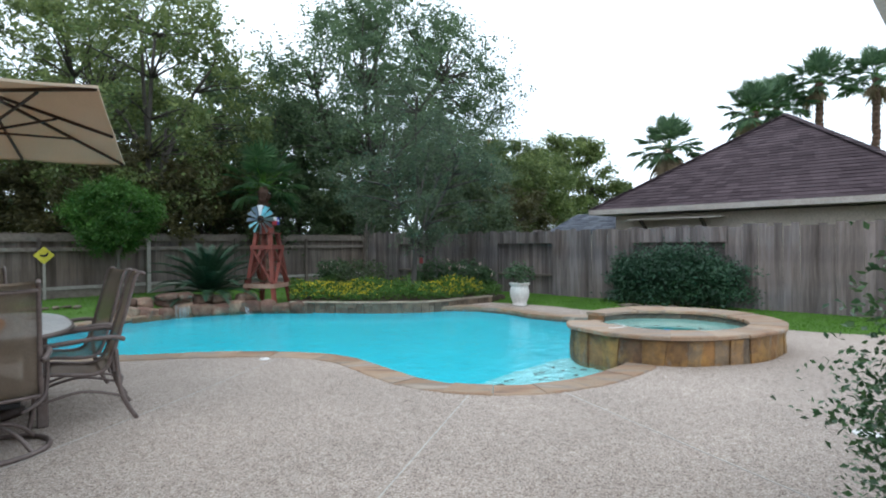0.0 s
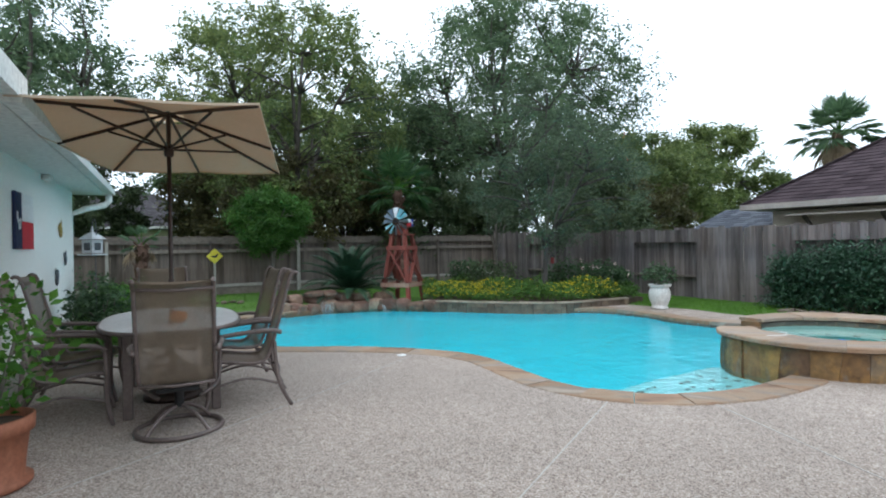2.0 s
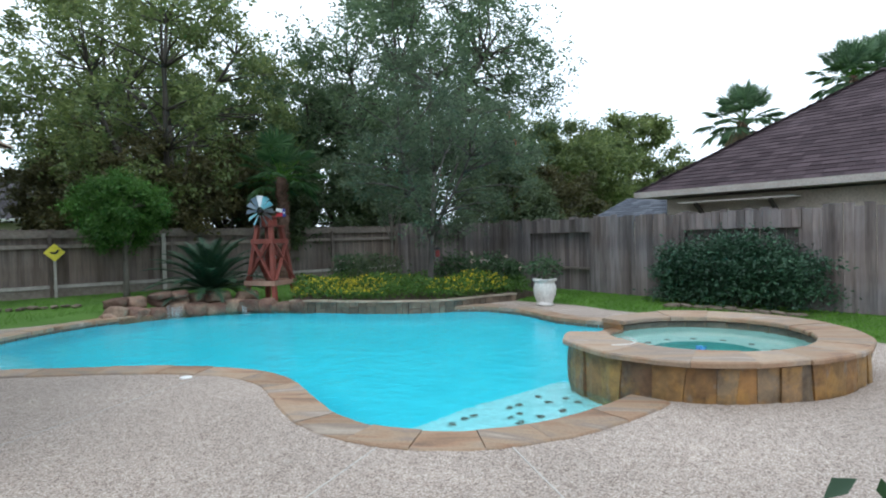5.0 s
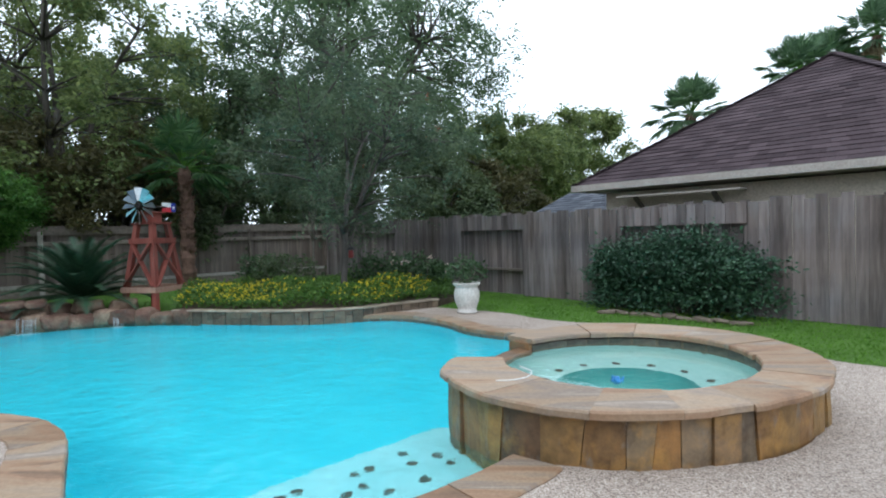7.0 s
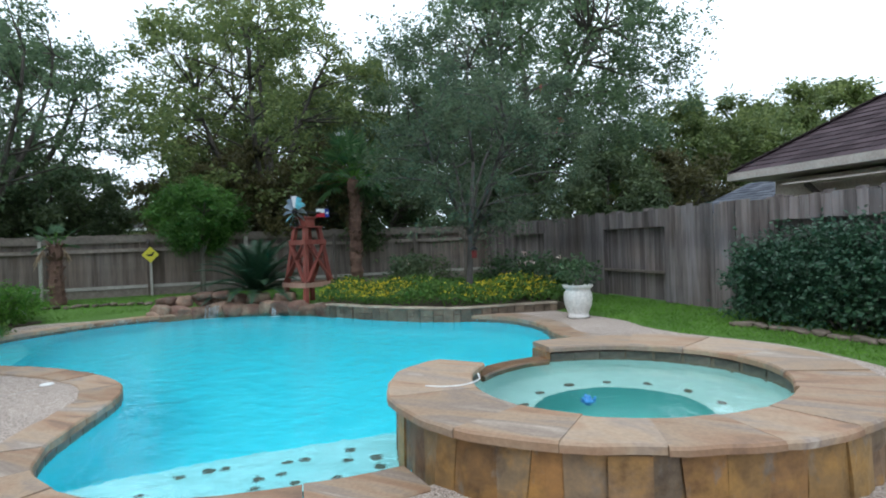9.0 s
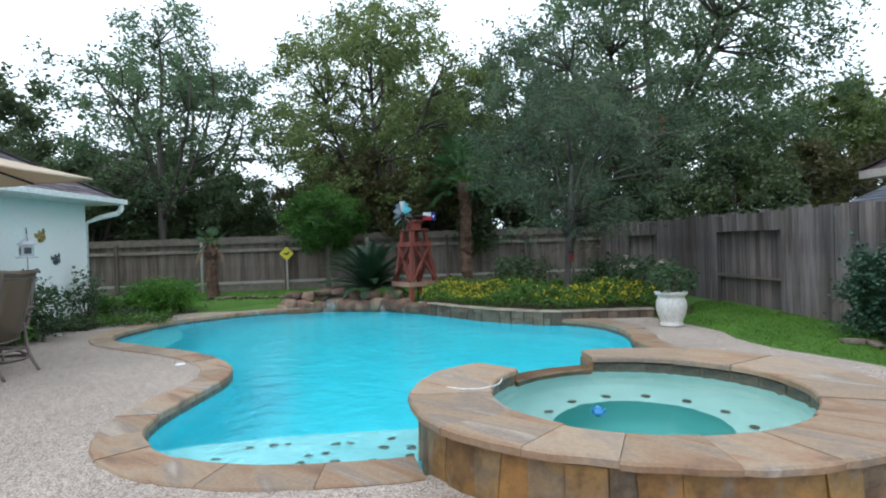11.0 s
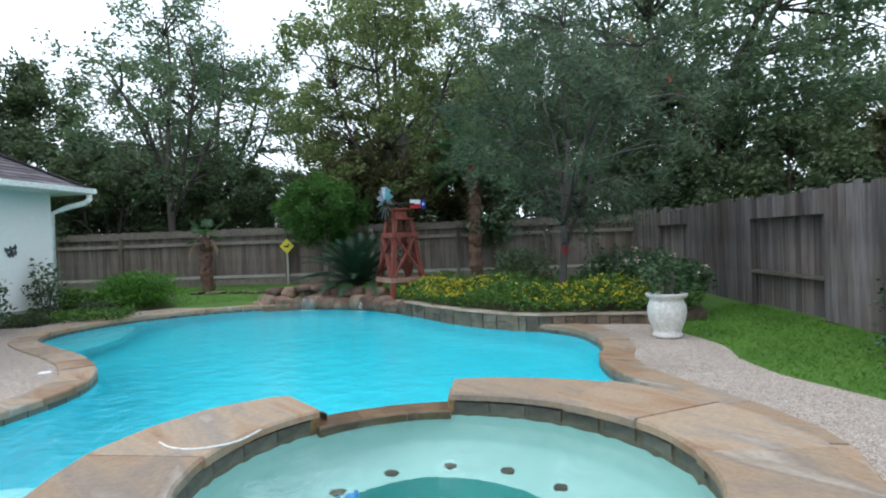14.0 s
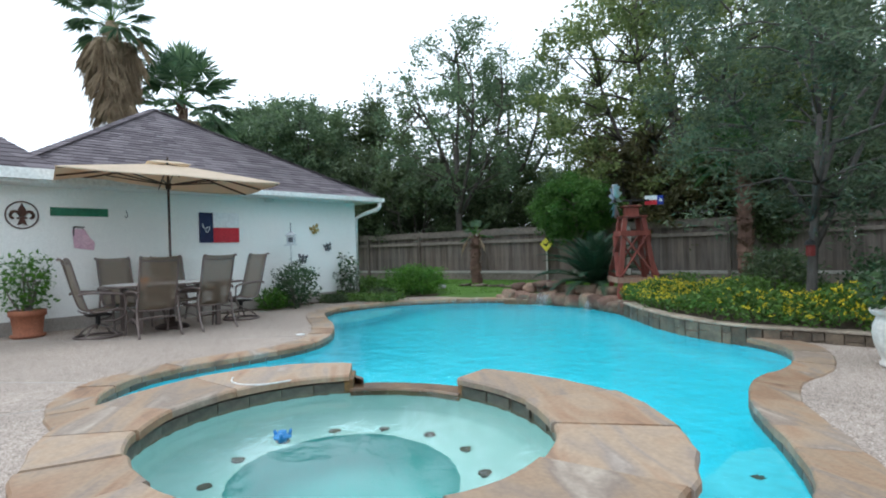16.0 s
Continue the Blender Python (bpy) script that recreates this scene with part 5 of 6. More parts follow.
# flowering groundcover
rs = np.random.RandomState(3)
pts = []
region = offset(BEDLINE, 0.03, False) + back_pts
while len(pts) < 21000:
    x, y = rs.uniform(-3.9, 1.4), rs.uniform(12.1, 15.2)
    if not inside((x, y), region):
        continue
    d = min((Vector((x, y)) - Vector(p)).length for p in BEDLINE[::4])
    h = 0.13 + 0.28 * min(1, d / 0.5) * (0.7 + 0.5 * math.sin(3 * x + 1) * math.cos(2.3 * y)) + 0.06
    if d > 1.7 and rs.rand() < 0.55:
        continue
    pts.append((x, y, 0.1 + h * rs.uniform(0.1, 1) ** 0.5))
cover = thing("groundcover", None, "green lantana with yellow flowers filling the bed", "flowers", kind="stuff")
mesh_part("foliage", leaves_mesh("foliage", pts, 0.06, BEDLEAF, 4, 0.55), cover, "", "stuff")
fl = []
for x, y, z in pts:
    d = min((Vector((x, y)) - Vector(p)).length for p in BEDLINE[::4])
    if d < 1.3 and x < 0.9 and z > 0.22 and rs.rand() < 0.15 * (0.55 + 0.45 * math.sin(2.2 * x + 0.7)) * (1.3 if x < -1.5 else 0.75):
        c = np.array([x, y, z + 0.05])
        fl += [c + rs.normal(size=3) * 0.011 for _ in range(5)]
mesh_part("blossoms", leaves_mesh("blossoms", fl, 0.024, YELLOW, 5, 0.9), cover, "small yellow flower heads", "stuff")
for k, (x, y, r, h) in enumerate([(-2.2, 14.4, 0.75, 0.45), (-0.2, 14.5, 0.7, 0.45), (0.6, 14.2, 0.6, 0.42), (-3.1, 15.2, 0.5, 0.45), (0.95, 14.5, 0.34, 0.34)]):
    b = bush("rose_bush", x, y, 0.14, r, r * 0.8, h, ROSELEAF if k else DARKLEAF, "green rose bush with a few blooms in the bed" if k else "dense dark green bush in the bed", 70 + k, 2600, 0.075, 0, "rose bush", 6, 0.1)
    if k:
        c = [np.array([rs.uniform(-r, r) * .8, rs.uniform(-r, r) * .7, h * rs.uniform(1.3, 1.9)]) for _ in range(4)]
        mesh_part("bloom", leaves_mesh("blooms", [q + rs.normal(size=3) * 0.018 for q in c for _ in range(9)], 0.05, PALEPETAL, 80 + k, 0.9), b, "rose blooms", "stuff")

# ---- boulders and waterfall ----
ROCK = mottled("red_boulder", (0.1, 0.05, 0.038), (0.24, 0.155, 0.11), 3.5, 0.8, 22, 0.7, vary=0.35, dist=0.03)
ROCKTAN = mottled("tan_boulder", (0.14, 0.085, 0.06), (0.29, 0.2, 0.14), 3.5, 0.8, 22, 0.7, vary=0.25, dist=0.03)


def boulder(x, y, z, sx, sy, sz, rot, seed, m):
    r = random.Random(seed)
    bm = bmesh.new()
    bmesh.ops.create_icosphere(bm, subdivisions=3, radius=1.0)
    o = Vector((seed * 3.7, seed * 1.3, 0))
    for v in bm.verts:
        n = v.co.normalized()
        q = Vector([math.copysign(abs(c) ** 0.62, c) for c in n])
        k = 1 + 0.22 * noise.noise(n * 1.3 + o) + 0.1 * noise.noise(n * 3.5 + o) + 0.04 * noise.noise(n * 9 + o)
        v.co = Vector((q.x * sx, q.y * sy, q.z * sz)) * k * 0.8
    ob = part("boulder", bm, m, None, "", True)
    ob.matrix_basis = pose(x, y, z, r.uniform(-8, 8), r.uniform(-8, 8), rot)
    return tagged(ob, "rough red-brown boulder at the pool's edge" if m is ROCK else "rough tan boulder at the pool's edge", "boulder", "waterfall boulders")


rline = spline([(-6.42, 11.08), (-5.88, 11.58), (-5.2, 12.03), (-4.5, 12.3), (-3.8, 12.4), (-3.3, 12.38)], 8, False)
rp = even(rline, 0.36, False)
rnd = random.Random(8)
for i, p in enumerate(rp):
    sx = rnd.uniform(0.22, 0.36)
    boulder(p[0], p[1], rnd.uniform(-0.02, 0.05), sx, rnd.uniform(0.2, 0.3), rnd.uniform(0.14, 0.205), rnd.uniform(0, 180), i + 1, ROCK if i % 3 else ROCKTAN)
    if i in (0, 1, 2, 3, 4, 5, 7):
        q = (p[0] - 0.18 + rnd.uniform(-.1, .1), p[1] + 0.28)
        boulder(q[0], q[1], 0.22, 0.3, 0.22, 0.14, rnd.uniform(0, 180), i + 40, ROCKTAN if i % 2 else ROCK)
    if i in (2, 3):
        boulder(p[0] - 0.05, p[1] + 0.15, 0.34, 0.28, 0.2, 0.08, rnd.uniform(0, 180), i + 60, ROCK)
boulder(-6.5, 10.98, -0.02, 0.2, 0.24, 0.14, 50, 71, ROCKTAN)
FALL = mat("falling_water", (0.9, 0.95, 0.97), 0.15, 0, 0.5)
FALL.node_tree.nodes["Principled BSDF"].inputs["Transmission Weight"].default_value = 0.8
for cx, cy, wdt, zt in ((-5.6, 11.6, 0.24, 0.15), (-4.4, 12.12, 0.14, 0.08)):
    wf = thing("waterfall", None, "thin white streams of water falling off the boulders", "waterfall", "waterfalls")
    for k in range(12):
        bm = bmesh.new()
        u = (k / 11 - 0.5) * wdt + rnd.uniform(-0.02, 0.02)
        x, y = cx + u * 0.75, cy + u * 0.6
        tube(bm, [(x - 0.03, y + 0.1, zt + 0.02), (x + 0.04, y - 0.03, zt - 0.04), (x + 0.07, y - 0.08, -0.13)], [0.008, 0.005, rnd.uniform(0.004, 0.012)], 5)
        part("stream", bm, FALL, wf, "", True)
FOAM = mottled("foam", (0.75, 0.85, 0.88), (0.85, 0.92, 0.94), 20, 0.4)
bm = bmesh.new()
for cx, cy in ((-5.5, 11.48), (-4.3, 12.0)):
    for k in range(60):
        a, r = rnd.uniform(0, 6.28), abs(rnd.gauss(0, 0.13))
        bmesh.ops.create_icosphere(bm, subdivisions=1, radius=rnd.uniform(0.008, 0.02), matrix=Matrix.Translation((cx + r * math.cos(a), cy + r * math.sin(a) * .7, -0.128)))
tagged(part("foam", bm, FOAM), "white splash foam where the water lands", "foam", kind="stuff")

# ---- windmill ----
REDWOOD = wood("redwood_stain", (0.14, 0.034, 0.026), (0.26, 0.08, 0.06), 0.7, 0.15)
PALEWOOD = wood("faded_redwood", (0.3, 0.17, 0.12), (0.45, 0.28, 0.21), 0.8, 0.1)
GALV = mottled("galvanised", (0.5, 0.53, 0.55), (0.62, 0.65, 0.67), 6, 0.28, 30, 0.05, 0.9)
# Two blade colours with the wheel's dark and teal reflections painted in.
DARKREFLECT = mottled("dark_reflection", (0.05, 0.08, 0.11), (0.09, 0.13, 0.16), 6, 0.45, 30, 0.05, 0.3)
TEALREFLECT = mottled("teal_reflection", (0.25, 0.55, 0.62), (0.35, 0.65, 0.7), 6, 0.4, 30, 0.05, 0.3)
BLACK = mottled("black_metal", (0.015, 0.015, 0.016), (0.03, 0.03, 0.03), 8, 0.5, 30, 0.1, 0.4)
FLAGRED = mottled("flag_red", (0.5, 0.02, 0.035), (0.55, 0.03, 0.045), 5, 0.55)
FLAGBLUE = mottled("flag_blue", (0.012, 0.02, 0.07), (0.018, 0.03, 0.09), 5, 0.55)
WHITE = mottled("white_paint", (0.76, 0.77, 0.77), (0.8, 0.81, 0.81), 5, 0.55)
mill = thing("windmill", pose(-4.2, 12.95, 0.03, 0, 0, -12), "red-stained wooden garden windmill with metal wheel", "windmill")
B, T, ZB, ZT = 0.37, 0.17, 0.1, 1.66
for sx in (-1, 1):
    for sy in (-1, 1):
        bm = bmesh.new()
        beam(bm, (sx * B, sy * B, ZB - 0.05), (sx * T, sy * T, ZT), 0.085, 0.085, (0, 1, 0))
        part("leg", bm, REDWOOD, mill)
lerp_b = lambda z: B + (T - B) * (z - ZB) / (ZT - ZB)
for k in range(4):
    rot = Matrix.Rotation(k * math.pi / 2, 4, "Z")
    for z, m in ((0.45, PALEWOOD), (1.34, REDWOOD)):
        bm = bmesh.new()
        w = lerp_b(z) + 0.04
        vs = box(bm, 0, -lerp_b(z) - 0.055, z, 2 * w + 0.05, 0.03, 0.1)
        bmesh.ops.transform(bm, matrix=rot, verts=bm.verts)
        part("crosspiece", bm, m, mill)
    for sg in (-1, 1):
        bm = bmesh.new()
        beam(bm, (sg * lerp_b(0.52), -lerp_b(0.52) - 0.05, 0.52), (-sg * lerp_b(1.3), -lerp_b(1.3) - 0.05, 1.3), 0.026 if sg > 0 else 0.022, 0.085, (0, 1, 0))
        bmesh.ops.transform(bm, matrix=rot, verts=bm.verts)
        part("brace", bm, REDWOOD, mill)
bm = bmesh.new()
box(bm, 0, 0, 1.66, 0.48, 0.48, 0.035, bev=0.005)
part("platform", bm, REDWOOD, mill)
bm = bmesh.new()
box(bm, 0, 0, 1.76, 0.24, 0.24, 0.18, bev=0.008)
box(bm, 0, 0, 1.865, 0.34, 0.34, 0.03, bev=0.006)
part("head_box", bm, REDWOOD, mill)
bm = bmesh.new()
tube(bm, [(0, 0, 1.9), (0, 0, 2.0)], 0.03, 8)
tube(bm, [(0.01, -0.3, 1.98), (-0.01, 0.36, 1.98)], 0.018, 8)
part("axle", bm, BLACK, mill)
wheel = thing("wheel")
wheel.parent = mill
wheel.matrix_basis = Matrix.Translation((0.01, -0.3, 1.98)) @ pose(0, 0, 0, 90, 0, 2)
bm = bmesh.new()
tube(bm, [(0, 0, -0.03), (0, 0, 0.03)], 0.045, 12)
part("hub", bm, BLACK, wheel)
for k in range(12):
    bm = bmesh.new()
    a = 2 * math.pi * k / 12
    c = []
    for r, w in ((0.09, 0.02), (0.33, 0.052)):
        for sg in (-1, 1):
            c.append(Vector((r, sg * w, sg * w * 0.8)))
    top = [bm.verts.new(c[i] + Vector((0, 0, 0.002))) for i in (0, 1, 3, 2)]
    low = [bm.verts.new(c[i] - Vector((0, 0, 0.002))) for i in (0, 1, 3, 2)]
    bm.faces.new(top)
    bm.faces.new(low[::-1])
    for i in range(4):
        bm.faces.new((top[i], low[i], low[(i + 1) % 4], top[(i + 1) % 4]))
    bmesh.ops.transform(bm, matrix=Matrix.Rotation(a, 4, "Z"), verts=bm.verts)
    part("blade", bm, TEALREFLECT if k in (7, 8) else DARKREFLECT if k in (4, 5, 6) else GALV, wheel)
# tail vane in the colours of the state flag
vane = Matrix.Translation((-0.01, 0.14, 1.98)) @ pose(0, 0, 0, 0, 0, 92) @ Matrix.Scale(0.8, 4)
bm = bmesh.new()
box(bm, 0.08, 0, 0, 0.16, 0.008, 0.02)
box(bm, 0.32, 0, 0.055, 0.3, 0.006, 0.11)
bmesh.ops.transform(bm, matrix=vane, verts=bm.verts)
part("tail_white", bm, WHITE, mill)
bm = bmesh.new()
box(bm, 0.32, 0, -0.058, 0.3, 0.006, 0.11)
bmesh.ops.transform(bm, matrix=vane, verts=bm.verts)
part("tail_red", bm, FLAGRED, mill)
bm = bmesh.new()
box(bm, 0.55, 0, 0, 0.15, 0.006, 0.225)
bmesh.ops.transform(bm, matrix=vane, verts=bm.verts)
part("tail_blue", bm, mottled("vane_blue", (0.02, 0.04, 0.3), (0.03, 0.06, 0.36), 5, 0.5), mill)


def star_bm(r, depth, m):
    bm = bmesh.new()
    pts = [(math.cos(radians(90 + 36 * k)) * (r if k % 2 == 0 else r * 0.4), math.sin(radians(90 + 36 * k)) * (r if k % 2 == 0 else r * 0.4)) for k in range(10)]
    prism(bm, pts, -depth, depth)
    bmesh.ops.transform(bm, matrix=m, verts=bm.verts)
    return bm


part("tail_star", star_bm(0.06, 0.006, vane @ Matrix.Translation((0.55, 0, 0)) @ pose(0, 0, 0, 90)), WHITE, mill)

# ---- white urn planter ----
URN = mottled("white_glaze", (0.6, 0.58, 0.54), (0.7, 0.68, 0.65), 4, 0.5, 30, 0.1)
urn = thing("urn_planter", pose(1.66, 12.4, 0.0), "white ribbed urn planter with a leafy rose on the deck", "planter")
bm = bmesh.new()
lathe(bm, [(0.15, 0.0), (0.17, 0.015), (0.17, 0.04), (0.15, 0.06), (0.165, 0.1), (0.205, 0.2), (0.22, 0.3), (0.215, 0.37), (0.195, 0.42), (0.185, 0.45), (0.22, 0.475), (0.235, 0.5), (0.235, 0.52), (0.21, 0.525), (0.19, 0.49)], 32)
part("pot", bm, URN, urn, "", True)
bm = bmesh.new()
lathe(bm, [(0.01, 0.47), (0.188, 0.475)], 20)
part("soil", bm, MULCH, urn)
bush("potted_rose", 1.66, 12.4, 0.47, 0.36, 0.36, 0.25, ROSELEAF, "sparse leafy rose growing in the white urn", 90, 800, 0.07, 0, "rose bush", 8, 0.2)

# red lantern and a few red brushes in the bottlebrush tree
LANTERNRED = mottled("dull_red_tin", (0.16, 0.02, 0.018), (0.22, 0.035, 0.03), 8, 0.6)
lan = thing("hanging_lantern", pose(-0.6, 13.58, 0.88), "small dark red lantern hung on the bottlebrush trunk", "lantern")
bm = bmesh.new()
box(bm, 0, 0, 0.13, 0.085, 0.085, 0.15, bev=0.01)
part("body", bm, LANTERNRED, lan)
bm = bmesh.new()
lathe(bm, [(0.08, 0.21), (0.05, 0.26), (0.012, 0.28)], 12)
part("cap", bm, BLACK, lan)
bm = bmesh.new()
tube(bm, spline([(0, 0, 0.27), (-0.05, 0.03, 0.36), (-0.16, 0.1, 0.4)], 4, False), 0.005, 5)
part("hook", bm, BLACK, lan)
rs = np.random.RandomState(77)
brush = thing("bottlebrush_flower", None, "scattered red bottlebrush flowers on the tree", "flowers", kind="stuff")
cs = []
for k in range(4):
    a, z = rs.uniform(0, 6.28), rs.uniform(2.4, 4.6)
    r = rs.uniform(1.5, 2.1)
    c = np.array([-0.67 + r * math.cos(a), 13.85 + r * math.sin(a), z])
    cs += [c + np.array([rs.normal() * 0.015, rs.normal() * 0.015, rs.uniform(-0.06, 0.06)]) for _ in range(26)]
mesh_part("spike", leaves_mesh("spike", cs, 0.03, REDPETAL, 78, 0.25), brush, "", "stuff")

# ---- patio furniture ----
FRAME = mottled("taupe_frame", (0.13, 0.1, 0.09), (0.185, 0.145, 0.13), 6, 0.45, 40, 0.1, 0.2)
SLING = mat("woven_sling", (0.2, 0.16, 0.12), 0.8, 0, 0.3)
sv = coords(SLING)
wave = node(SLING, "ShaderNodeTexNoise", Scale=260.0, Detail=2.0)
link(SLING, sv, wave.inputs["Vector"])
slcol = ramp(SLING, wave.outputs["Fac"], [(0.35, (0.15, 0.115, 0.085)), (0.65, (0.32, 0.255, 0.19))])
paint(SLING, slcol)
bump(SLING, wave.outputs["Fac"], 0.4, 0.003)
slt = node(SLING, "ShaderNodeBsdfTranslucent")
slt.inputs[0].default_value = (0.42, 0.34, 0.24, 1)
slm = node(SLING, "ShaderNodeMixShader")
slm.inputs[0].default_value = 0.22
link(SLING, SLING.node_tree.nodes["Principled BSDF"].outputs[0], slm.inputs[1])
link(SLING, slt.outputs[0], slm.inputs[2])
slh = node(SLING, "ShaderNodeBsdfTransparent")
slo = node(SLING, "ShaderNodeMixShader")
slo.inputs[0].default_value = 0.2
link(SLING, slm.outputs[0], slo.inputs[1])
link(SLING, slh.outputs[0], slo.inputs[2])
link(SLING, slo.outputs[0], SLING.node_tree.nodes["Material Output"].inputs[0])
CANVAS = mottled("tan_canvas", (0.62, 0.51, 0.38), (0.68, 0.57, 0.44), 2.0, 0.85, 120, 0.15)
cvt = node(CANVAS, "ShaderNodeBsdfTranslucent")
cvt.inputs[0].default_value = (0.66, 0.46, 0.27, 1)
cvm = node(CANVAS, "ShaderNodeMixShader")
cvm.inputs[0].default_value = 0.3
link(CANVAS, CANVAS.node_tree.nodes["Principled BSDF"].outputs[0], cvm.inputs[1])
link(CANVAS, cvt.outputs[0], cvm.inputs[2])
link(CANVAS, cvm.outputs[0], CANVAS.node_tree.nodes["Material Output"].inputs[0])
BRONZE = mottled("dark_bronze", (0.035, 0.022, 0.018), (0.06, 0.04, 0.032), 6, 0.45, 40, 0.1, 0.4)
TABLETOP = mottled("cast_stone_top", (0.56, 0.55, 0.54), (0.66, 0.65, 0.64), 5, 0.45, 60, 0.1)
CLAY = mottled("terracotta", (0.26, 0.09, 0.045), (0.35, 0.14, 0.08), 3, 0.75, 30, 0.2)
PROFILE = [(y, z if z < 0.45 else 0.45 + (z - 0.45) * 1.14) for y, z in [(-0.455, 1.085), (-0.43, 1.1), (-0.395, 1.08), (-0.365, 1.0), (-0.325, 0.86), (-0.27, 0.68), (-0.215, 0.52), (-0.17, 0.43), (-0.1, 0.395), (0.02, 0.4), (0.18, 0.425), (0.27, 0.42), (0.3, 0.395)]]


def smooth_line(pts, n=4):
    return [tuple(p) for p in spline(pts, n, False)]


def chair_proto(swivel):
    c = thing("patio_chair", None, "brown sling patio chair with a swivel ring base" if swivel else "brown sling patio chair with curved metal frame", "chair", "chairs round the patio table")
    prof = smooth_line(PROFILE, 3)
    bm = bmesh.new()
    rows = []
    for y, z in prof:
        rows.append([bm.verts.new((x, y, z - 0.012 * (1 - (x / 0.25) ** 2))) for x in (-0.25, -0.12, 0.0, 0.12, 0.25)])
    for a, b in zip(rows, rows[1:]):
        for k in range(4):
            bm.faces.new((a[k], a[k + 1], b[k + 1], b[k]))
    geo = bmesh.ops.solidify(bm, geom=list(bm.faces), thickness=0.008)
    part("sling", bm, SLING, c, "woven brown mesh sling", True)
    for sg in (-1, 1):
        bm = bmesh.new()
        tube(bm, [(sg * 0.262, y, z) for y, z in prof], 0.016, 7)
        part("side_rail", bm, FRAME, c, "", True)
        bm = bmesh.new()
        tube(bm, smooth_line([(sg * 0.28, -0.3, 0.655), (sg * 0.31, -0.2, 0.685), (sg * 0.315, 0.05, 0.67), (sg * 0.31, 0.24, 0.645), (sg * 0.3, 0.3, 0.6)], 4), [0.02] * 17, 7)
        part("armrest", bm, FRAME, c, "", True)
        bm = bmesh.new()
        if swivel:
            tube(bm, smooth_line([(sg * 0.3, 0.29, 0.62), (sg * 0.3, 0.3, 0.42), (sg * 0.27, 0.24, 0.28), (sg * 0.15, 0.05, 0.24)], 4), 0.015, 7)
            part("arm_support", bm, FRAME, c, "", True)
        else:
            tube(bm, smooth_line([(sg * 0.3, 0.29, 0.62), (sg * 0.298, 0.3, 0.42), (sg * 0.295, 0.3, 0.2), (sg * 0.3, 0.34, 0.0)], 4), 0.018, 7)
            part("front_leg", bm, FRAME, c, "", True)
            bm = bmesh.new()
            tube(bm, smooth_line([(sg * 0.275, -0.24, 0.58), (sg * 0.285, -0.25, 0.42), (sg * 0.29, -0.28, 0.2), (sg * 0.295, -0.38, 0.0)], 4), 0.018, 7)
            part("back_leg", bm, FRAME, c, "", True)
            bm = bmesh.new()
            tube(bm, smooth_line([(sg * 0.29, -0.28, 0.2), (sg * 0.29, 0.0, 0.27), (sg * 0.295, 0.3, 0.2)], 6), 0.012, 6)
            part("stretcher", bm, FRAME, c, "", True)
    for y, z in ((0.24, 0.4), (-0.2, 0.41), (-0.4, 1.14)):
        bm = bmesh.new()
        tube(bm, [(-0.262, y, z - 0.01), (0, y, z - 0.025), (0.262, y, z - 0.01)], 0.013, 6)
        part("cross_bar", bm, FRAME, c, "", True)
    if swivel:
        bm = bmesh.new()
        ring = [(0.31 * math.cos(2 * math.pi * k / 32), 0.31 * math.sin(2 * math.pi * k / 32), 0.02) for k in range(33)]
        tube(bm, ring, 0.018, 8, False)
        part("base_ring", bm, FRAME, c, "", True)
        for a in (45, 135):
            v = Vector((math.cos(radians(a)), math.sin(radians(a)), 0))
            bm = bmesh.new()
            tube(bm, smooth_line([tuple(v * -0.31 + Vector((0, 0, 0.02))), tuple(v * -0.17 + Vector((0, 0, 0.14))), (0, 0, 0.19), tuple(v * 0.17 + Vector((0, 0, 0.14))), tuple(v * 0.31 + Vector((0, 0, 0.02)))], 5), 0.015, 7)
            part("base_arch", bm, FRAME, c, "", True)
        bm = bmesh.new()
        tube(bm, [(0, 0, 0.18), (0, 0, 0.35)], 0.035, 10)
        box(bm, 0, 0, 0.34, 0.3, 0.3, 0.03, bev=0.005)
        part("swivel_post", bm, BLACK, c)
    else:
        bm = bmesh.new()
        tube(bm, smooth_line([(-0.29, -0.26, 0.28), (0, -0.3, 0.3), (0.29, -0.26, 0.28)], 5), 0.013, 6)
        part("back_stretcher", bm, FRAME, c, "", True)
    return c


TABLE = Vector((-3.87, 4.57))
yaw_n = math.degrees(math.atan2(WALLOUT.y, WALLOUT.x))
yaw_w = math.degrees(math.atan2(WALLDIR.y, WALLDIR.x))
sw = chair_proto(True)
fl_ = chair_proto(False)


def at_table(a, b, face):
    p = TABLE + WALLDIR * a + WALLOUT * b
    return pose(p.x, p.y, 0.0, 0, 0, face - 90)


sw.matrix_basis = at_table(1.1, 0.04, yaw_w + 180 - 4)
copy_thing(sw, at_table(-1.25, -0.05, yaw_w + 6))
fl_.matrix_basis = at_table(0.52, 0.6, yaw_n + 180 - 5)
copy_thing(fl_, at_table(-0.3, 0.62, yaw_n + 180 + 6))
copy_thing(fl_, at_table(0.45, -0.8, yaw_n + 4))
copy_thing(fl_, at_table(-0.4, -0.8, yaw_n - 3))

table = thing("patio_table", pose(TABLE.x, TABLE.y, 0, 0, 0, yaw_w), "oval patio table with pale stone-look top", "table")


def oval(a, b, n=40, p=2.6):
    return [(a * math.copysign(abs(math.cos(t)) ** (2 / p), math.cos(t)), b * math.copysign(abs(math.sin(t)) ** (2 / p), math.sin(t))) for t in (2 * math.pi * k / n for k in range(n))]


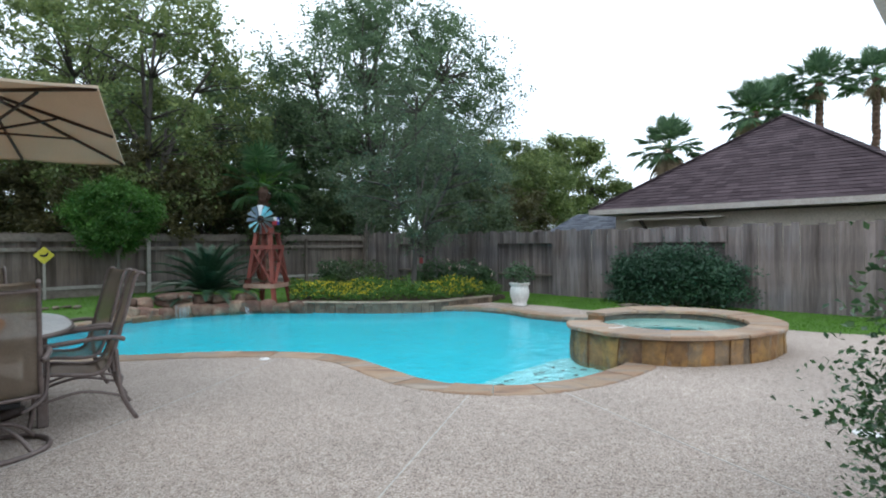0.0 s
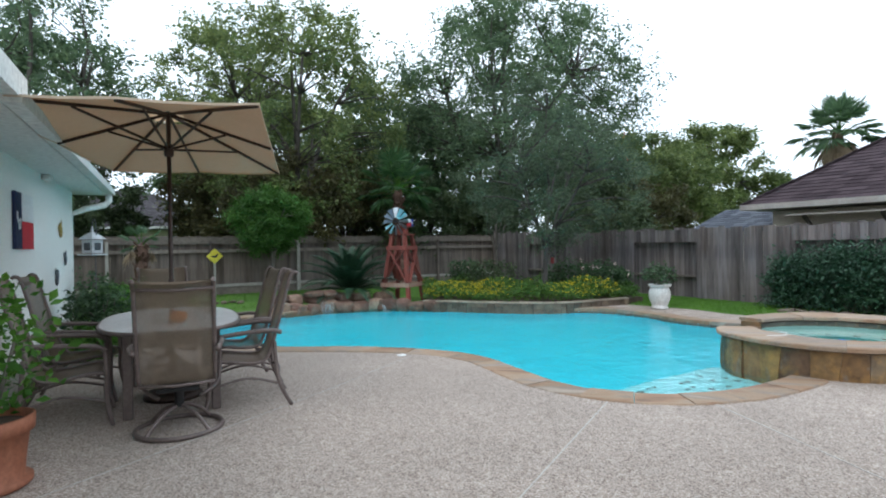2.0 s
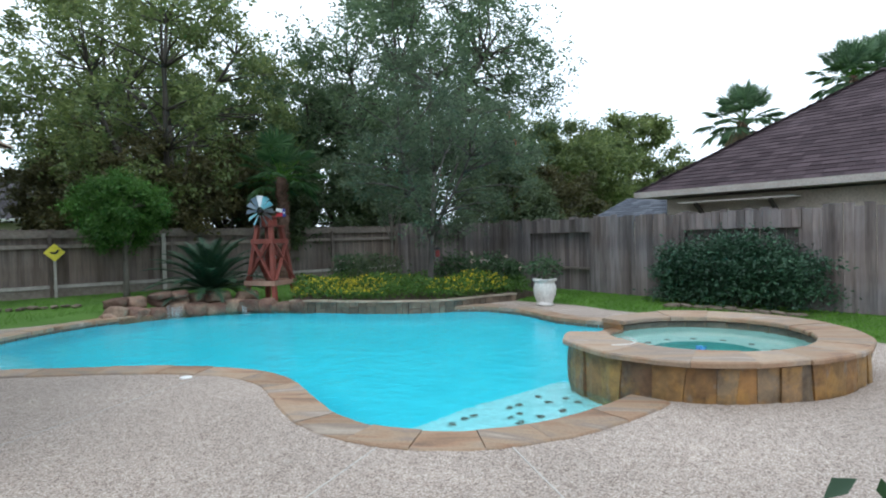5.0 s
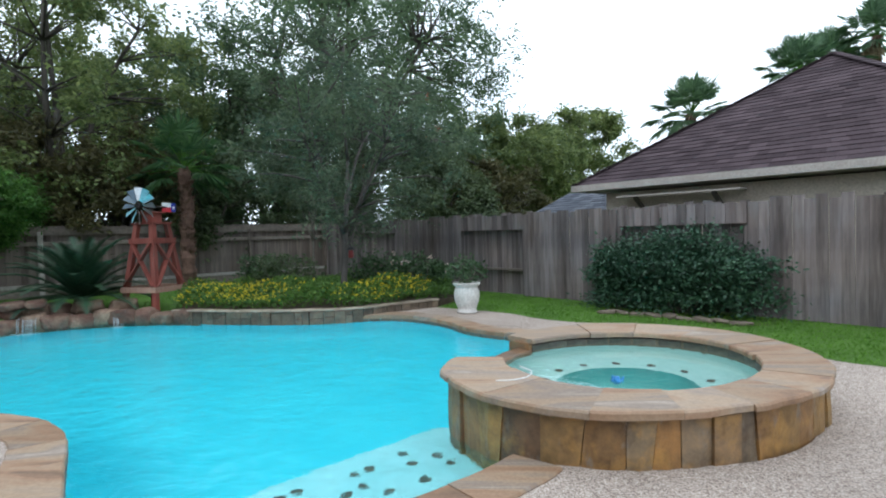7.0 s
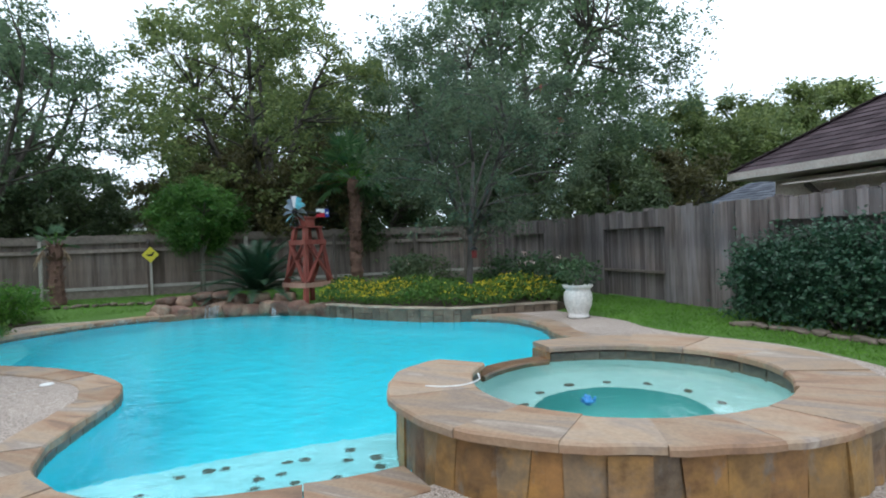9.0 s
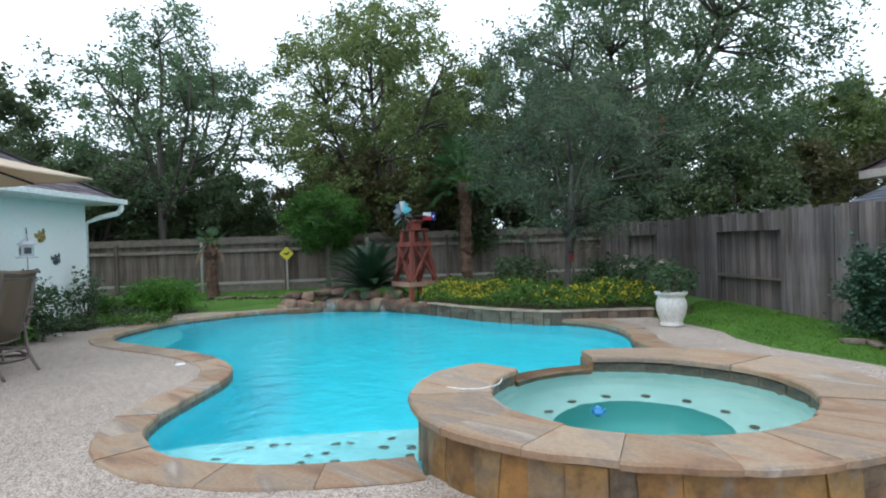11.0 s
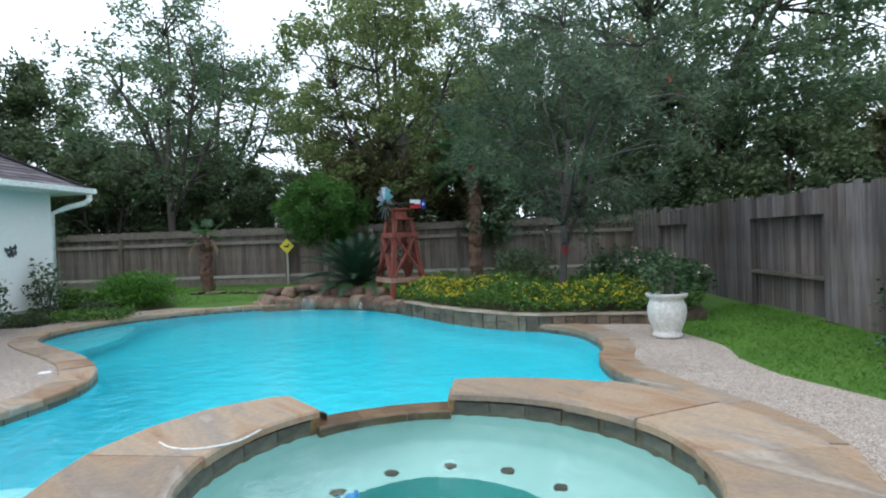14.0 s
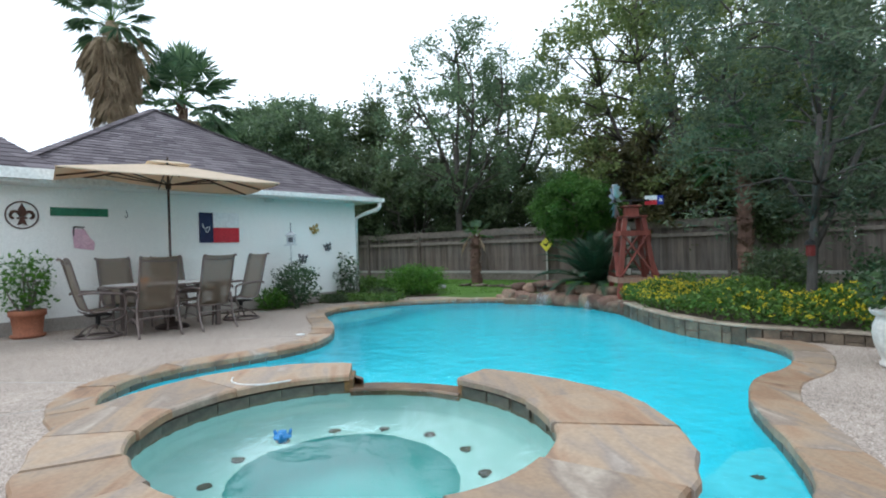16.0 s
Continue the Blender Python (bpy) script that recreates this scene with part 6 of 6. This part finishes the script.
bm = bmesh.new()
prism(bm, oval(0.98, 0.58), 0.735, 0.76)
bmesh.ops.recalc_face_normals(bm, faces=bm.faces)
part("tabletop", bm, TABLETOP, table)
bm = bmesh.new()
tube(bm, [(x, y, 0.742) for x, y in oval(0.985, 0.585)] + [(*oval(0.985, 0.585)[0], 0.742)], 0.018, 7, False)
part("rim", bm, FRAME, table, "", True)
for sx in (-1, 1):
    for sy in (-1, 1):
        bm = bmesh.new()
        box(bm, sx * 0.62, sy * 0.34, 0.367, 0.075, 0.075, 0.733, bev=0.008)
        part("leg", bm, FRAME, table)
    bm = bmesh.new()
    beam(bm, (sx * 0.62, -0.34, 0.62), (sx * 0.62, 0.34, 0.62), 0.04, 0.08)
    part("apron", bm, FRAME, table)
for sy in (-1, 1):
    bm = bmesh.new()
    beam(bm, (-0.62, sy * 0.34, 0.62), (0.62, sy * 0.34, 0.62), 0.04, 0.08)
    part("apron", bm, FRAME, table)

# umbrella
UM = math.degrees(math.atan2(-0.89, 0.46))
umb = thing("patio_umbrella", pose(TABLE.x, TABLE.y, 0, 0, 0, UM), "open rectangular tan canvas umbrella on a dark pole", "umbrella")
HX, HY, RIM, TOP, LIFT = 1.55, 0.95, 2.42, 2.76, 0.03
bm = bmesh.new()
lathe(bm, [(0.26, 0.0), (0.26, 0.04), (0.2, 0.07), (0.05, 0.1), (0.035, 0.3), (0.035, 0.42)], 24)
part("base", bm, BRONZE, umb, "", True)
bm = bmesh.new()
lathe(bm, [(0.02, 0.05), (0.02, 0.95), (0.036, 0.97), (0.036, 1.08), (0.024, 1.12), (0.02, 1.14), (0.02, 2.79)], 14)
part("pole", bm, BRONZE, umb, "", True)
bm = bmesh.new()
lathe(bm, [(0.035, 2.3), (0.045, 2.32), (0.045, 2.4), (0.03, 2.42)], 14)
part("runner", bm, BRONZE, umb, "", True)
rim_pts = []
for (x0, y0), (x1, y1) in zip([(-1, -1), (1, -1), (1, 1), (-1, 1)], [(1, -1), (1, 1), (-1, 1), (-1, -1)]):
    for k in range(6):
        t = k / 6
        x, y = (x0 + (x1 - x0) * t) * HX, (y0 + (y1 - y0) * t) * HY
        rim_pts.append((x, y))


def canopy_ring(f, z, sagk):
    out = []
    for i, (x, y) in enumerate(rim_pts):
        k = (i % 6) / 6
        s = sagk * math.sin(2 * math.pi * k) ** 2
        out.append((x * f, y * f, z - s + LIFT * x * f))
    return out


bm = bmesh.new()
rings = [canopy_ring(f, TOP - 0.03 + (RIM - TOP + 0.03) * f, 0.02 * f) for f in (0.16, 0.36, 0.58, 0.8, 1.0)]
low = [(x, y, z - 0.018) for x, y, z in rings[-1]]
vr = [[bm.verts.new(p) for p in r] for r in rings + [low]]
for a, b in zip(vr, vr[1:]):
    for k in range(24):
        bm.faces.new((a[k], a[(k + 1) % 24], b[(k + 1) % 24], b[k]))
bmesh.ops.recalc_face_normals(bm, faces=bm.faces)
bmesh.ops.solidify(bm, geom=list(bm.faces), thickness=0.004)
part("canopy", bm, CANVAS, umb)
bm = bmesh.new()
vr = [[bm.verts.new(p) for p in canopy_ring(f, z, 0.0)] for f, z in ((0.21, TOP - 0.045), (0.1, TOP + 0.0))]
for k in range(24):
    bm.faces.new((vr[0][k], vr[0][(k + 1) % 24], vr[1][(k + 1) % 24], vr[1][k]))
bm.faces.new(vr[1])
bmesh.ops.recalc_face_normals(bm, faces=bm.faces)
part("vent_cap", bm, CANVAS, umb)
bm = bmesh.new()
lathe(bm, [(0.03, TOP), (0.03, TOP + 0.03), (0.012, TOP + 0.05), (0.02, TOP + 0.07), (0.004, TOP + 0.09)], 12)
part("finial", bm, BRONZE, umb, "", True)
for x, y in ((1, 1), (1, -1), (-1, 1), (-1, -1), (1, 0), (-1, 0), (0, 1), (0, -1)):
    e = Vector((x * HX * 0.985, y * HY * 0.985, RIM - 0.02 + LIFT * x * HX))
    h = Vector((0, 0, TOP - 0.05))
    bm = bmesh.new()
    beam(bm, h, e, 0.016, 0.026)
    part("rib", bm, BRONZE, umb)
    bm = bmesh.new()
    beam(bm, (0, 0, 2.37), h.lerp(e, 0.55) - Vector((0, 0, 0.015)), 0.013, 0.02)
    part("strut", bm, BRONZE, umb)
ORANGE = mottled("orange_glaze", (0.6, 0.16, 0.02), (0.7, 0.24, 0.04), 6, 0.5)
jar = TABLE + WALLDIR * 0.42 + WALLOUT * 0.05
bm = bmesh.new()
for k in range(8):
    a = 2 * math.pi * k / 8
    bmesh.ops.create_uvsphere(bm, u_segments=10, v_segments=7, radius=0.05, matrix=Matrix.Translation((0.032 * math.cos(a), 0.032 * math.sin(a), 0.05)) @ Matrix.Diagonal((1, 1, 0.95, 1)))
pk = part("pumpkin", bm, ORANGE, None, "", True)
pk.matrix_basis = pose(jar.x, jar.y, 0.762)
tagged(pk, "small orange pumpkin on the patio table", "pumpkin")

# terracotta pot with a leafy plant, at the end of the wall
pot = thing("flowerpot", pose(-3.53, 2.58, 0) @ Matrix.Diagonal((0.86, 0.86, 1, 1)), "round terracotta pot with saucer on the deck", "plant pot")
bm = bmesh.new()
lathe(bm, [(0.24, 0.0), (0.27, 0.02), (0.27, 0.05), (0.22, 0.055), (0.235, 0.2), (0.255, 0.33), (0.285, 0.335), (0.29, 0.42), (0.265, 0.425), (0.25, 0.36)], 30)
part("pot", bm, CLAY, pot, "", True)
bm = bmesh.new()
lathe(bm, [(0.01, 0.37), (0.25, 0.375)], 20)
part("soil", bm, MULCH, pot)
bush("potted_plant", -3.53, 2.58, 0.36, 0.38, 0.38, 0.48, BRIGHT, "leafy green climbing plant in a terracotta pot", 95, 900, 0.075, 0, "pot plant", 12, 0.25)

# ---- things on the white wall ----


def on_wall(s, z, out=0.012):
    """A pose on the house wall: x along it, y up, z out of it."""
    p = HOUSE + WALLDIR * s + WALLOUT * out
    m = Matrix(((-WALLDIR.x, 0, WALLOUT.x, p.x), (-WALLDIR.y, 0, WALLOUT.y, p.y), (0, 1, 0, z), (0, 0, 0, 1)))
    return m


RUSTY = mottled("rusted_iron", (0.06, 0.028, 0.02), (0.11, 0.055, 0.04), 8, 0.7, 30, 0.3, 0.3)
fleur = thing("wall_ornament", on_wall(6.86, 1.92, 0.02), "round rusted iron ornament with a lily emblem", "wall ornament")
bm = bmesh.new()
tube(bm, [(0.215 * math.cos(2 * math.pi * k / 36), 0.215 * math.sin(2 * math.pi * k / 36), 0) for k in range(37)], 0.011, 6, False)
part("ring", bm, RUSTY, fleur, "", True)
bm = bmesh.new()
prism(bm, [(0.0, 0.19), (0.045, 0.11), (0.06, 0.05), (0.035, -0.03), (-0.035, -0.03), (-0.06, 0.05), (-0.045, 0.11)], -0.006, 0.006)
part("centre_petal", bm, RUSTY, fleur)
for sg in (-1, 1):
    bm = bmesh.new()
    tube(bm, smooth_line([(sg * 0.02, -0.03, 0), (sg * 0.06, 0.045, 0), (sg * 0.115, 0.055, 0), (sg * 0.15, 0.0, 0), (sg * 0.13, -0.05, 0), (sg * 0.1, -0.045, 0)], 4), [0.012 + 0.012 * math.sin(math.pi * k / 20) for k in range(21)], 6)
    part("side_petal", bm, RUSTY, fleur, "", True)
bm = bmesh.new()
box(bm, 0, -0.05, 0, 0.14, 0.03, 0.016)
prism(bm, [(-0.03, -0.06), (0.03, -0.06), (0.07, -0.17), (0.0, -0.14), (-0.07, -0.17)], -0.006, 0.006)
part("foot", bm, RUSTY, fleur)
gs = thing("wall_board", on_wall(6.05, 1.99, 0.015), "long dark green wooden board on the wall", "wall board")
bm = bmesh.new()
box(bm, 0, 0, 0, 0.86, 0.14, 0.02, bev=0.005)
part("board", bm, mottled("green_board", (0.02, 0.13, 0.07), (0.03, 0.18, 0.1), 4, 0.6, 30, 0.1), gs)
pkh = thing("wall_hanging", on_wall(6.02, 1.6, 0.015), "small pink hanging with a dark bracket", "wall hanging")
bm = bmesh.new()
prism(bm, [(-0.16, 0.1), (-0.13, -0.22), (0.16, -0.27), (0.18, -0.14), (0.1, -0.04), (0.02, 0.1)], -0.005, 0.005)
part("cloth", bm, mottled("faded_pink", (0.6, 0.36, 0.45), (0.68, 0.46, 0.53), 5, 0.8), pkh)
bm = bmesh.new()
beam(bm, (-0.13, 0.14, 0.005), (0.03, 0.13, 0.005), 0.02, 0.015)
beam(bm, (-0.13, 0.14, 0.005), (-0.14, -0.02, 0.005), 0.02, 0.015)
part("bracket", bm, BLACK, pkh)
hook = thing("wall_hook", on_wall(5.33, 1.97, 0.015), "small dark metal hook on the wall", "hook")
bm = bmesh.new()
tube(bm, smooth_line([(0.0, 0.07, 0), (0.02, 0.0, 0.01), (0.0, -0.06, 0.03), (-0.03, -0.04, 0.04)], 4), 0.006, 5)
part("rod", bm, BLACK, hook)
flag = thing("flag_board", on_wall(3.58, 1.745, 0.02), "wooden flag board in blue, white and red", "flag board")
for nm, x, y, w_, h_, m_ in (("blue_panel", -0.28, 0, 0.28, 0.61, FLAGBLUE), ("white_panel", 0.14, 0.153, 0.56, 0.305, WHITE), ("red_panel", 0.14, -0.153, 0.56, 0.305, FLAGRED)):
    bm = bmesh.new()
    box(bm, x, y, 0, w_ - 0.003, h_ - 0.003, 0.03, bev=0.003)
    part(nm, bm, m_, flag)
bm = bmesh.new()
tube(bm, smooth_line([(-0.36, 0.09, 0.017), (-0.33, -0.01, 0.017), (-0.27, 0.0, 0.017), (-0.22, 0.02, 0.017), (-0.24, -0.07, 0.017), (-0.29, -0.09, 0.017), (-0.3, -0.03, 0.017), (-0.37, 0.03, 0.017)], 4), 0.008, 5)
part("emblem", bm, WHITE, flag, "white outlined emblem")


def creature(s, z, size, rot, m, label):
    t = thing("wall_ornament", on_wall(s, z, 0.015) @ pose(0, 0, 0, 0, 0, rot), label, "wall ornament")
    bm = bmesh.new()
    bmesh.ops.create_uvsphere(bm, u_segments=10, v_segments=8, radius=1, matrix=Matrix.Diagonal((size * 0.16, size * 0.5, size * 0.1, 1)))
    part("body", bm, m, t, "", True)
    for sg in (-1, 1):
        for y, w_ in ((0.2, 0.5), (-0.22, 0.38)):
            bm = bmesh.new()
            prism(bm, [(sg * 0.08 * size, y * size), (sg * w_ * size, (y + 0.3) * size), (sg * (w_ + 0.06) * size, y * size), (sg * w_ * 0.7 * size, (y - 0.2) * size)], -0.004, 0.004)
            bmesh.ops.recalc_face_normals(bm, faces=bm.faces)
            part("wing", bm, m, t)


GOLD = mottled("yellow_brown_metal", (0.3, 0.2, 0.05), (0.45, 0.34, 0.12), 14, 0.5, 40, 0.2, 0.3)
SLATEMET = mottled("dark_patina", (0.06, 0.07, 0.08), (0.12, 0.13, 0.14), 10, 0.6, 40, 0.2, 0.3)
creature(1.24, 1.73, 0.24, 25, GOLD, "yellow and brown metal butterfly on the wall")
creature(1.6, 1.04, 0.24, -10, SLATEMET, "dark metal butterfly on the wall")
creature(0.88, 1.3, 0.22, 15, SLATEMET, "small dark metal butterfly on the wall")
lampm = thing("wall_light", on_wall(2.45, 2.36, 0.06), "small white floodlight under the eave", "light fixture")
bm = bmesh.new()
box(bm, 0, 0, 0, 0.2, 0.08, 0.1, bev=0.015)
part("housing", bm, TRIM, lampm)

# bird feeder on a hooked pole
FEEDER = mottled("weathered_tin", (0.42, 0.44, 0.46), (0.55, 0.57, 0.58), 7, 0.5)
feeder = thing("bird_feeder", pose(-6.46, 6.22, 0.07), "grey-white lantern bird feeder on a thin hooked pole", "bird feeder")
bm = bmesh.new()
tube(bm, smooth_line([(0.03, 0, -0.12), (0.03, 0, 0.8), (0.03, 0, 1.3), (0.05, 0, 1.6), (0.03, 0, 1.75), (-0.01, 0, 1.76), (-0.02, 0, 1.66)], 4), 0.006, 6)
part("pole", bm, SLATEMET, feeder, "", True)
bm = bmesh.new()
box(bm, -0.02, 0, 1.4, 0.17, 0.17, 0.18)
part("lantern", bm, FEEDER, feeder)
bm = bmesh.new()
lathe(bm, [(0.17, 1.5), (0.1, 1.55), (0.02, 1.6), (0.008, 1.68)], 4)
bmesh.ops.rotate(bm, cent=(0, 0, 0), matrix=Matrix.Rotation(radians(45), 3, "Z"), verts=bm.verts)
bmesh.ops.translate(bm, vec=(-0.02, 0, 0), verts=bm.verts)
part("roof", bm, FEEDER, feeder)
bm = bmesh.new()
box(bm, -0.02, 0, 1.29, 0.25, 0.25, 0.02)
part("tray", bm, FEEDER, feeder)
for sx, sy in ((1, 0), (-1, 0), (0, 1), (0, -1)):
    bm = bmesh.new()
    box(bm, -0.02 + sx * 0.0865, sy * 0.0865, 1.4, 0.1 if sy else 0.004, 0.1 if sx else 0.004, 0.1)
    part("window", bm, SLATEMET, feeder)

# yellow caution diamond on a stake
SIGNY = mottled("sign_yellow", (0.6, 0.52, 0.03), (0.68, 0.6, 0.06), 5, 0.5)
sg_ = thing("yard_sign", pose(-9.57, 13.1, 0.02, 0, 0, 38), "yellow diamond sign with a dark duck silhouette on a stake", "sign")
bm = bmesh.new()
box(bm, 0, 0.02, 0.55, 0.06, 0.03, 1.15, bev=0.004)
part("stake", bm, GREYPOST, sg_)
bm = bmesh.new()
box(bm, 0, 0, 0, 0.3, 0.008, 0.3, pose(0, 0, 1.2, 0, 45, 0), 0.002)
part("plate", bm, SIGNY, sg_)
bm = bmesh.new()
prism(bm, [(-0.1, 0.02), (-0.06, -0.03), (0.03, -0.04), (0.07, -0.01), (0.075, 0.03), (0.11, 0.045), (0.07, 0.07), (0.045, 0.05), (0.03, 0.015), (-0.03, 0.01)], -0.003, 0.003)
bmesh.ops.recalc_face_normals(bm, faces=bm.faces)
bmesh.ops.transform(bm, matrix=Matrix.Translation((0, -0.009, 1.2)) @ pose(0, 0, 0, 90), verts=bm.verts)
part("silhouette", bm, BLACK, sg_)

# ---- small things round the pool ----
LID = mottled("lid_plastic", (0.7, 0.7, 0.68), (0.76, 0.76, 0.74), 5, 0.5)
for x, y, r in ((-2.28, 6.8, 0.06), (3.0, 3.98, 0.09)):
    bm = bmesh.new()
    lathe(bm, [(r, -0.005), (r, 0.008), (r * 0.9, 0.012), (r * 0.2, 0.013)], 20)
    o_ = part("deck_lid", bm, LID, None, "", True)
    o_.matrix_basis = pose(x, y, 0.0)
    tagged(o_, "round white skimmer lid set in the deck", "lid", "deck lids")
BLUEP = mottled("blue_plastic", (0.03, 0.2, 0.5), (0.05, 0.28, 0.6), 8, 0.35)
toy = thing("pool_floater", pose(2.9, 7.24, 0.2) @ Matrix.Scale(0.75, 4), "small blue chlorine floater in the spa", "floater")
bm = bmesh.new()
lathe(bm, [(0.03, -0.08), (0.032, -0.01), (0.06, 0.0), (0.065, 0.025), (0.05, 0.045), (0.03, 0.05), (0.03, 0.075), (0.01, 0.08)], 18)
part("body", bm, BLUEP, toy, "", True)
for k in range(3):
    bm = bmesh.new()
    tube(bm, [(0.045 * math.cos(2.1 * k), 0.045 * math.sin(2.1 * k), 0.02), (0.065 * math.cos(2.1 * k), 0.065 * math.sin(2.1 * k), 0.075)], [0.016, 0.01], 6)
    part("fin", bm, BLUEP, toy, "", True)
# Thin raised arc added in place of a pale curved mark on the stone.
hose = thing("return_hose", None, "thin white arc standing in for a curved mark on the spa coping", "hose")
bm = bmesh.new()
tube(bm, smooth_line([(1.98, 6.8, 0.352), (2.1, 6.82, 0.352), (2.2, 6.9, 0.352), (2.24, 7.05, 0.352), (2.17, 7.2, 0.352)], 5), 0.005, 6)
part("loop", bm, LID, hose, "", True)
# skimmer mouths at the pool's edge
for x, y, rot in ((-6.93, 10.35, 40), (1.3, 11.62, -55)):
    bm = bmesh.new()
    box(bm, 0, 0, 0, 0.34, 0.05, 0.09, pose(x, y, -0.085, 0, 0, rot))
    o_ = tagged(part("skimmer_mouth", bm, BLACK), "dark skimmer opening under the coping", "skimmer")
EDGESTONE = mottled("edging_stone", (0.11, 0.085, 0.065), (0.2, 0.16, 0.125), 5, 0.9, 30, 0.5, vary=0.25)
# edging stones before the hedge and along the west bed
k = 0
for line, step in ((spline([(3.9, 11.95), (4.4, 11.62), (4.9, 11.15), (5.4, 10.7)], 6, False), 0.24), (spline([(-9.6, 10.6), (-8.9, 11.3), (-8.0, 11.9)], 6, False), 0.19)):
    for p in even(line, step, False):
        k += 1
        o_ = boulder(p[0], p[1], rise(p[0], p[1]) + 0.02 + 0.01 * (k % 3), 0.15 + 0.06 * ((k * 7) % 5) / 5, 0.08, 0.034 + 0.014 * (k % 2), -45 + 25 * math.sin(k * 2.3), 100 + k, EDGESTONE)
        tagged(o_, "low flat edging stone along the bed", "edging stone", "edging stones")
o_ = boulder(-9.35, 9.95, rise(-9.35, 9.95) + 0.07, 0.13, 0.12, 0.1, 20, 190, mottled("pale_rock", (0.42, 0.42, 0.42), (0.55, 0.55, 0.54), 6, 0.8, 30, 0.4))
tagged(o_, "small pale round stone on the bed past the house", "stone")
# mulch beds
for nm, pts_ in (("mulch_bed", [(-5.45, 4.5), (-6.4, 5.8), (-7.2, 6.75), (-7.6, 7.6), (-7.8, 8.5), (-7.85, 9.6), (-8.6, 10.0), (-9.4, 9.2), (-9.2, 8.0), (-8.32, 7.62)]),
                 ("mulch_bed", [(3.85, 12.0), (4.4, 11.65), (4.95, 11.2), (5.5, 10.65), (6.4, 10.7), (4.6, 12.55), (4.1, 12.9)])):
    bm = bmesh.new()
    prism(bm, pts_, -0.1, 0.02)
    bmesh.ops.recalc_face_normals(bm, faces=bm.faces)
    tagged(part(nm, bm, MULCH), "dark shredded bark mulch around the shrubs", "mulch bed", kind="structure")
rs = np.random.RandomState(11)
pts = [(-7.1 + 1.6 * (a - .5) * 0.9 - 0.7 * b, 7.2 + 2.2 * (a - .5) + 0.5 * b, 0.03 + 0.14 * c) for a, b, c in rs.uniform(0, 1, size=(2600, 3))]
pts = [p for p in pts if WALLOUT.dot(Vector(p[:2]) - HOUSE) > 0.05]
mb = thing("groundcover", None, "low dark green groundcover beside the deck", "groundcover", kind="stuff")
mesh_part("foliage", leaves_mesh("foliage", pts, 0.08, BEDLEAF, 6, 0.4), mb, "", "stuff")

# wooden bracket shelf under the neighbour's eave
br = thing("wall_bracket", None, "weathered wooden bracket rail on the tan wall", "wall bracket")
bm = bmesh.new()
beam(bm, NP(0.5, -0.3, 1.98), NP(2.75, -0.3, 1.98), 0.3, 0.028)
part("rail", bm, FASCIA, br)
for a in (0.85, 2.3):
    bm = bmesh.new()
    beam(bm, NP(a, 0, 1.7), NP(a, -0.38, 1.96), 0.06, 0.07)
    part("strut", bm, DARKBARK, br)

# houses across the back fence
HX_ = Vector((-20.0, 27.0))
far_house, FP = hip_end_house("house", HX_, Vector((-0.9, -0.44)).normalized(), Vector((-0.44, 0.9)).normalized(), 11.0, 12.0, 2.5, 2.7, 0.5, 5.4, (TANBRICK, ROOFDIM, TRIM), "grey-roofed house beyond the back fence")
bm = bmesh.new()
cp = FP(8.7, 0.95, 0)
box(bm, cp[0], cp[1], 2.9, 0.95, 0.95, 2.7, bev=0.02)
box(bm, cp[0], cp[1], 4.3, 1.08, 1.08, 0.12, bev=0.02)
part("chimney", bm, TRIM, far_house)

# ---- grass ----
rs = np.random.RandomState(21)
gp = []
zones = [((-12.5, -2.5), (9.5, 19.0), 40000), ((1.2, 9.0), (7.8, 15.5), 75000)]
for (x0, x1), (y0, y1), n in zones:
    m = 0
    while m < n:
        x, y = rs.uniform(x0, x1), rs.uniform(y0, y1)
        m += 1
        if y - x > 22.8 or x + y > 17.1 or inside((x, y), DECK_OUT) or inside((x, y), region):
            continue
        if math.hypot(x + 8.5, y - 9) < 0.9:
            continue
        gp.append((x, y, rise(x, y) + 0.005))
g = leaves_mesh("grass", gp, 0.05, BLADE, 22, 0.17, -0.8, 0.0)
grass = tagged(new("grass", g), "short green lawn grass", "grass", kind="stuff")
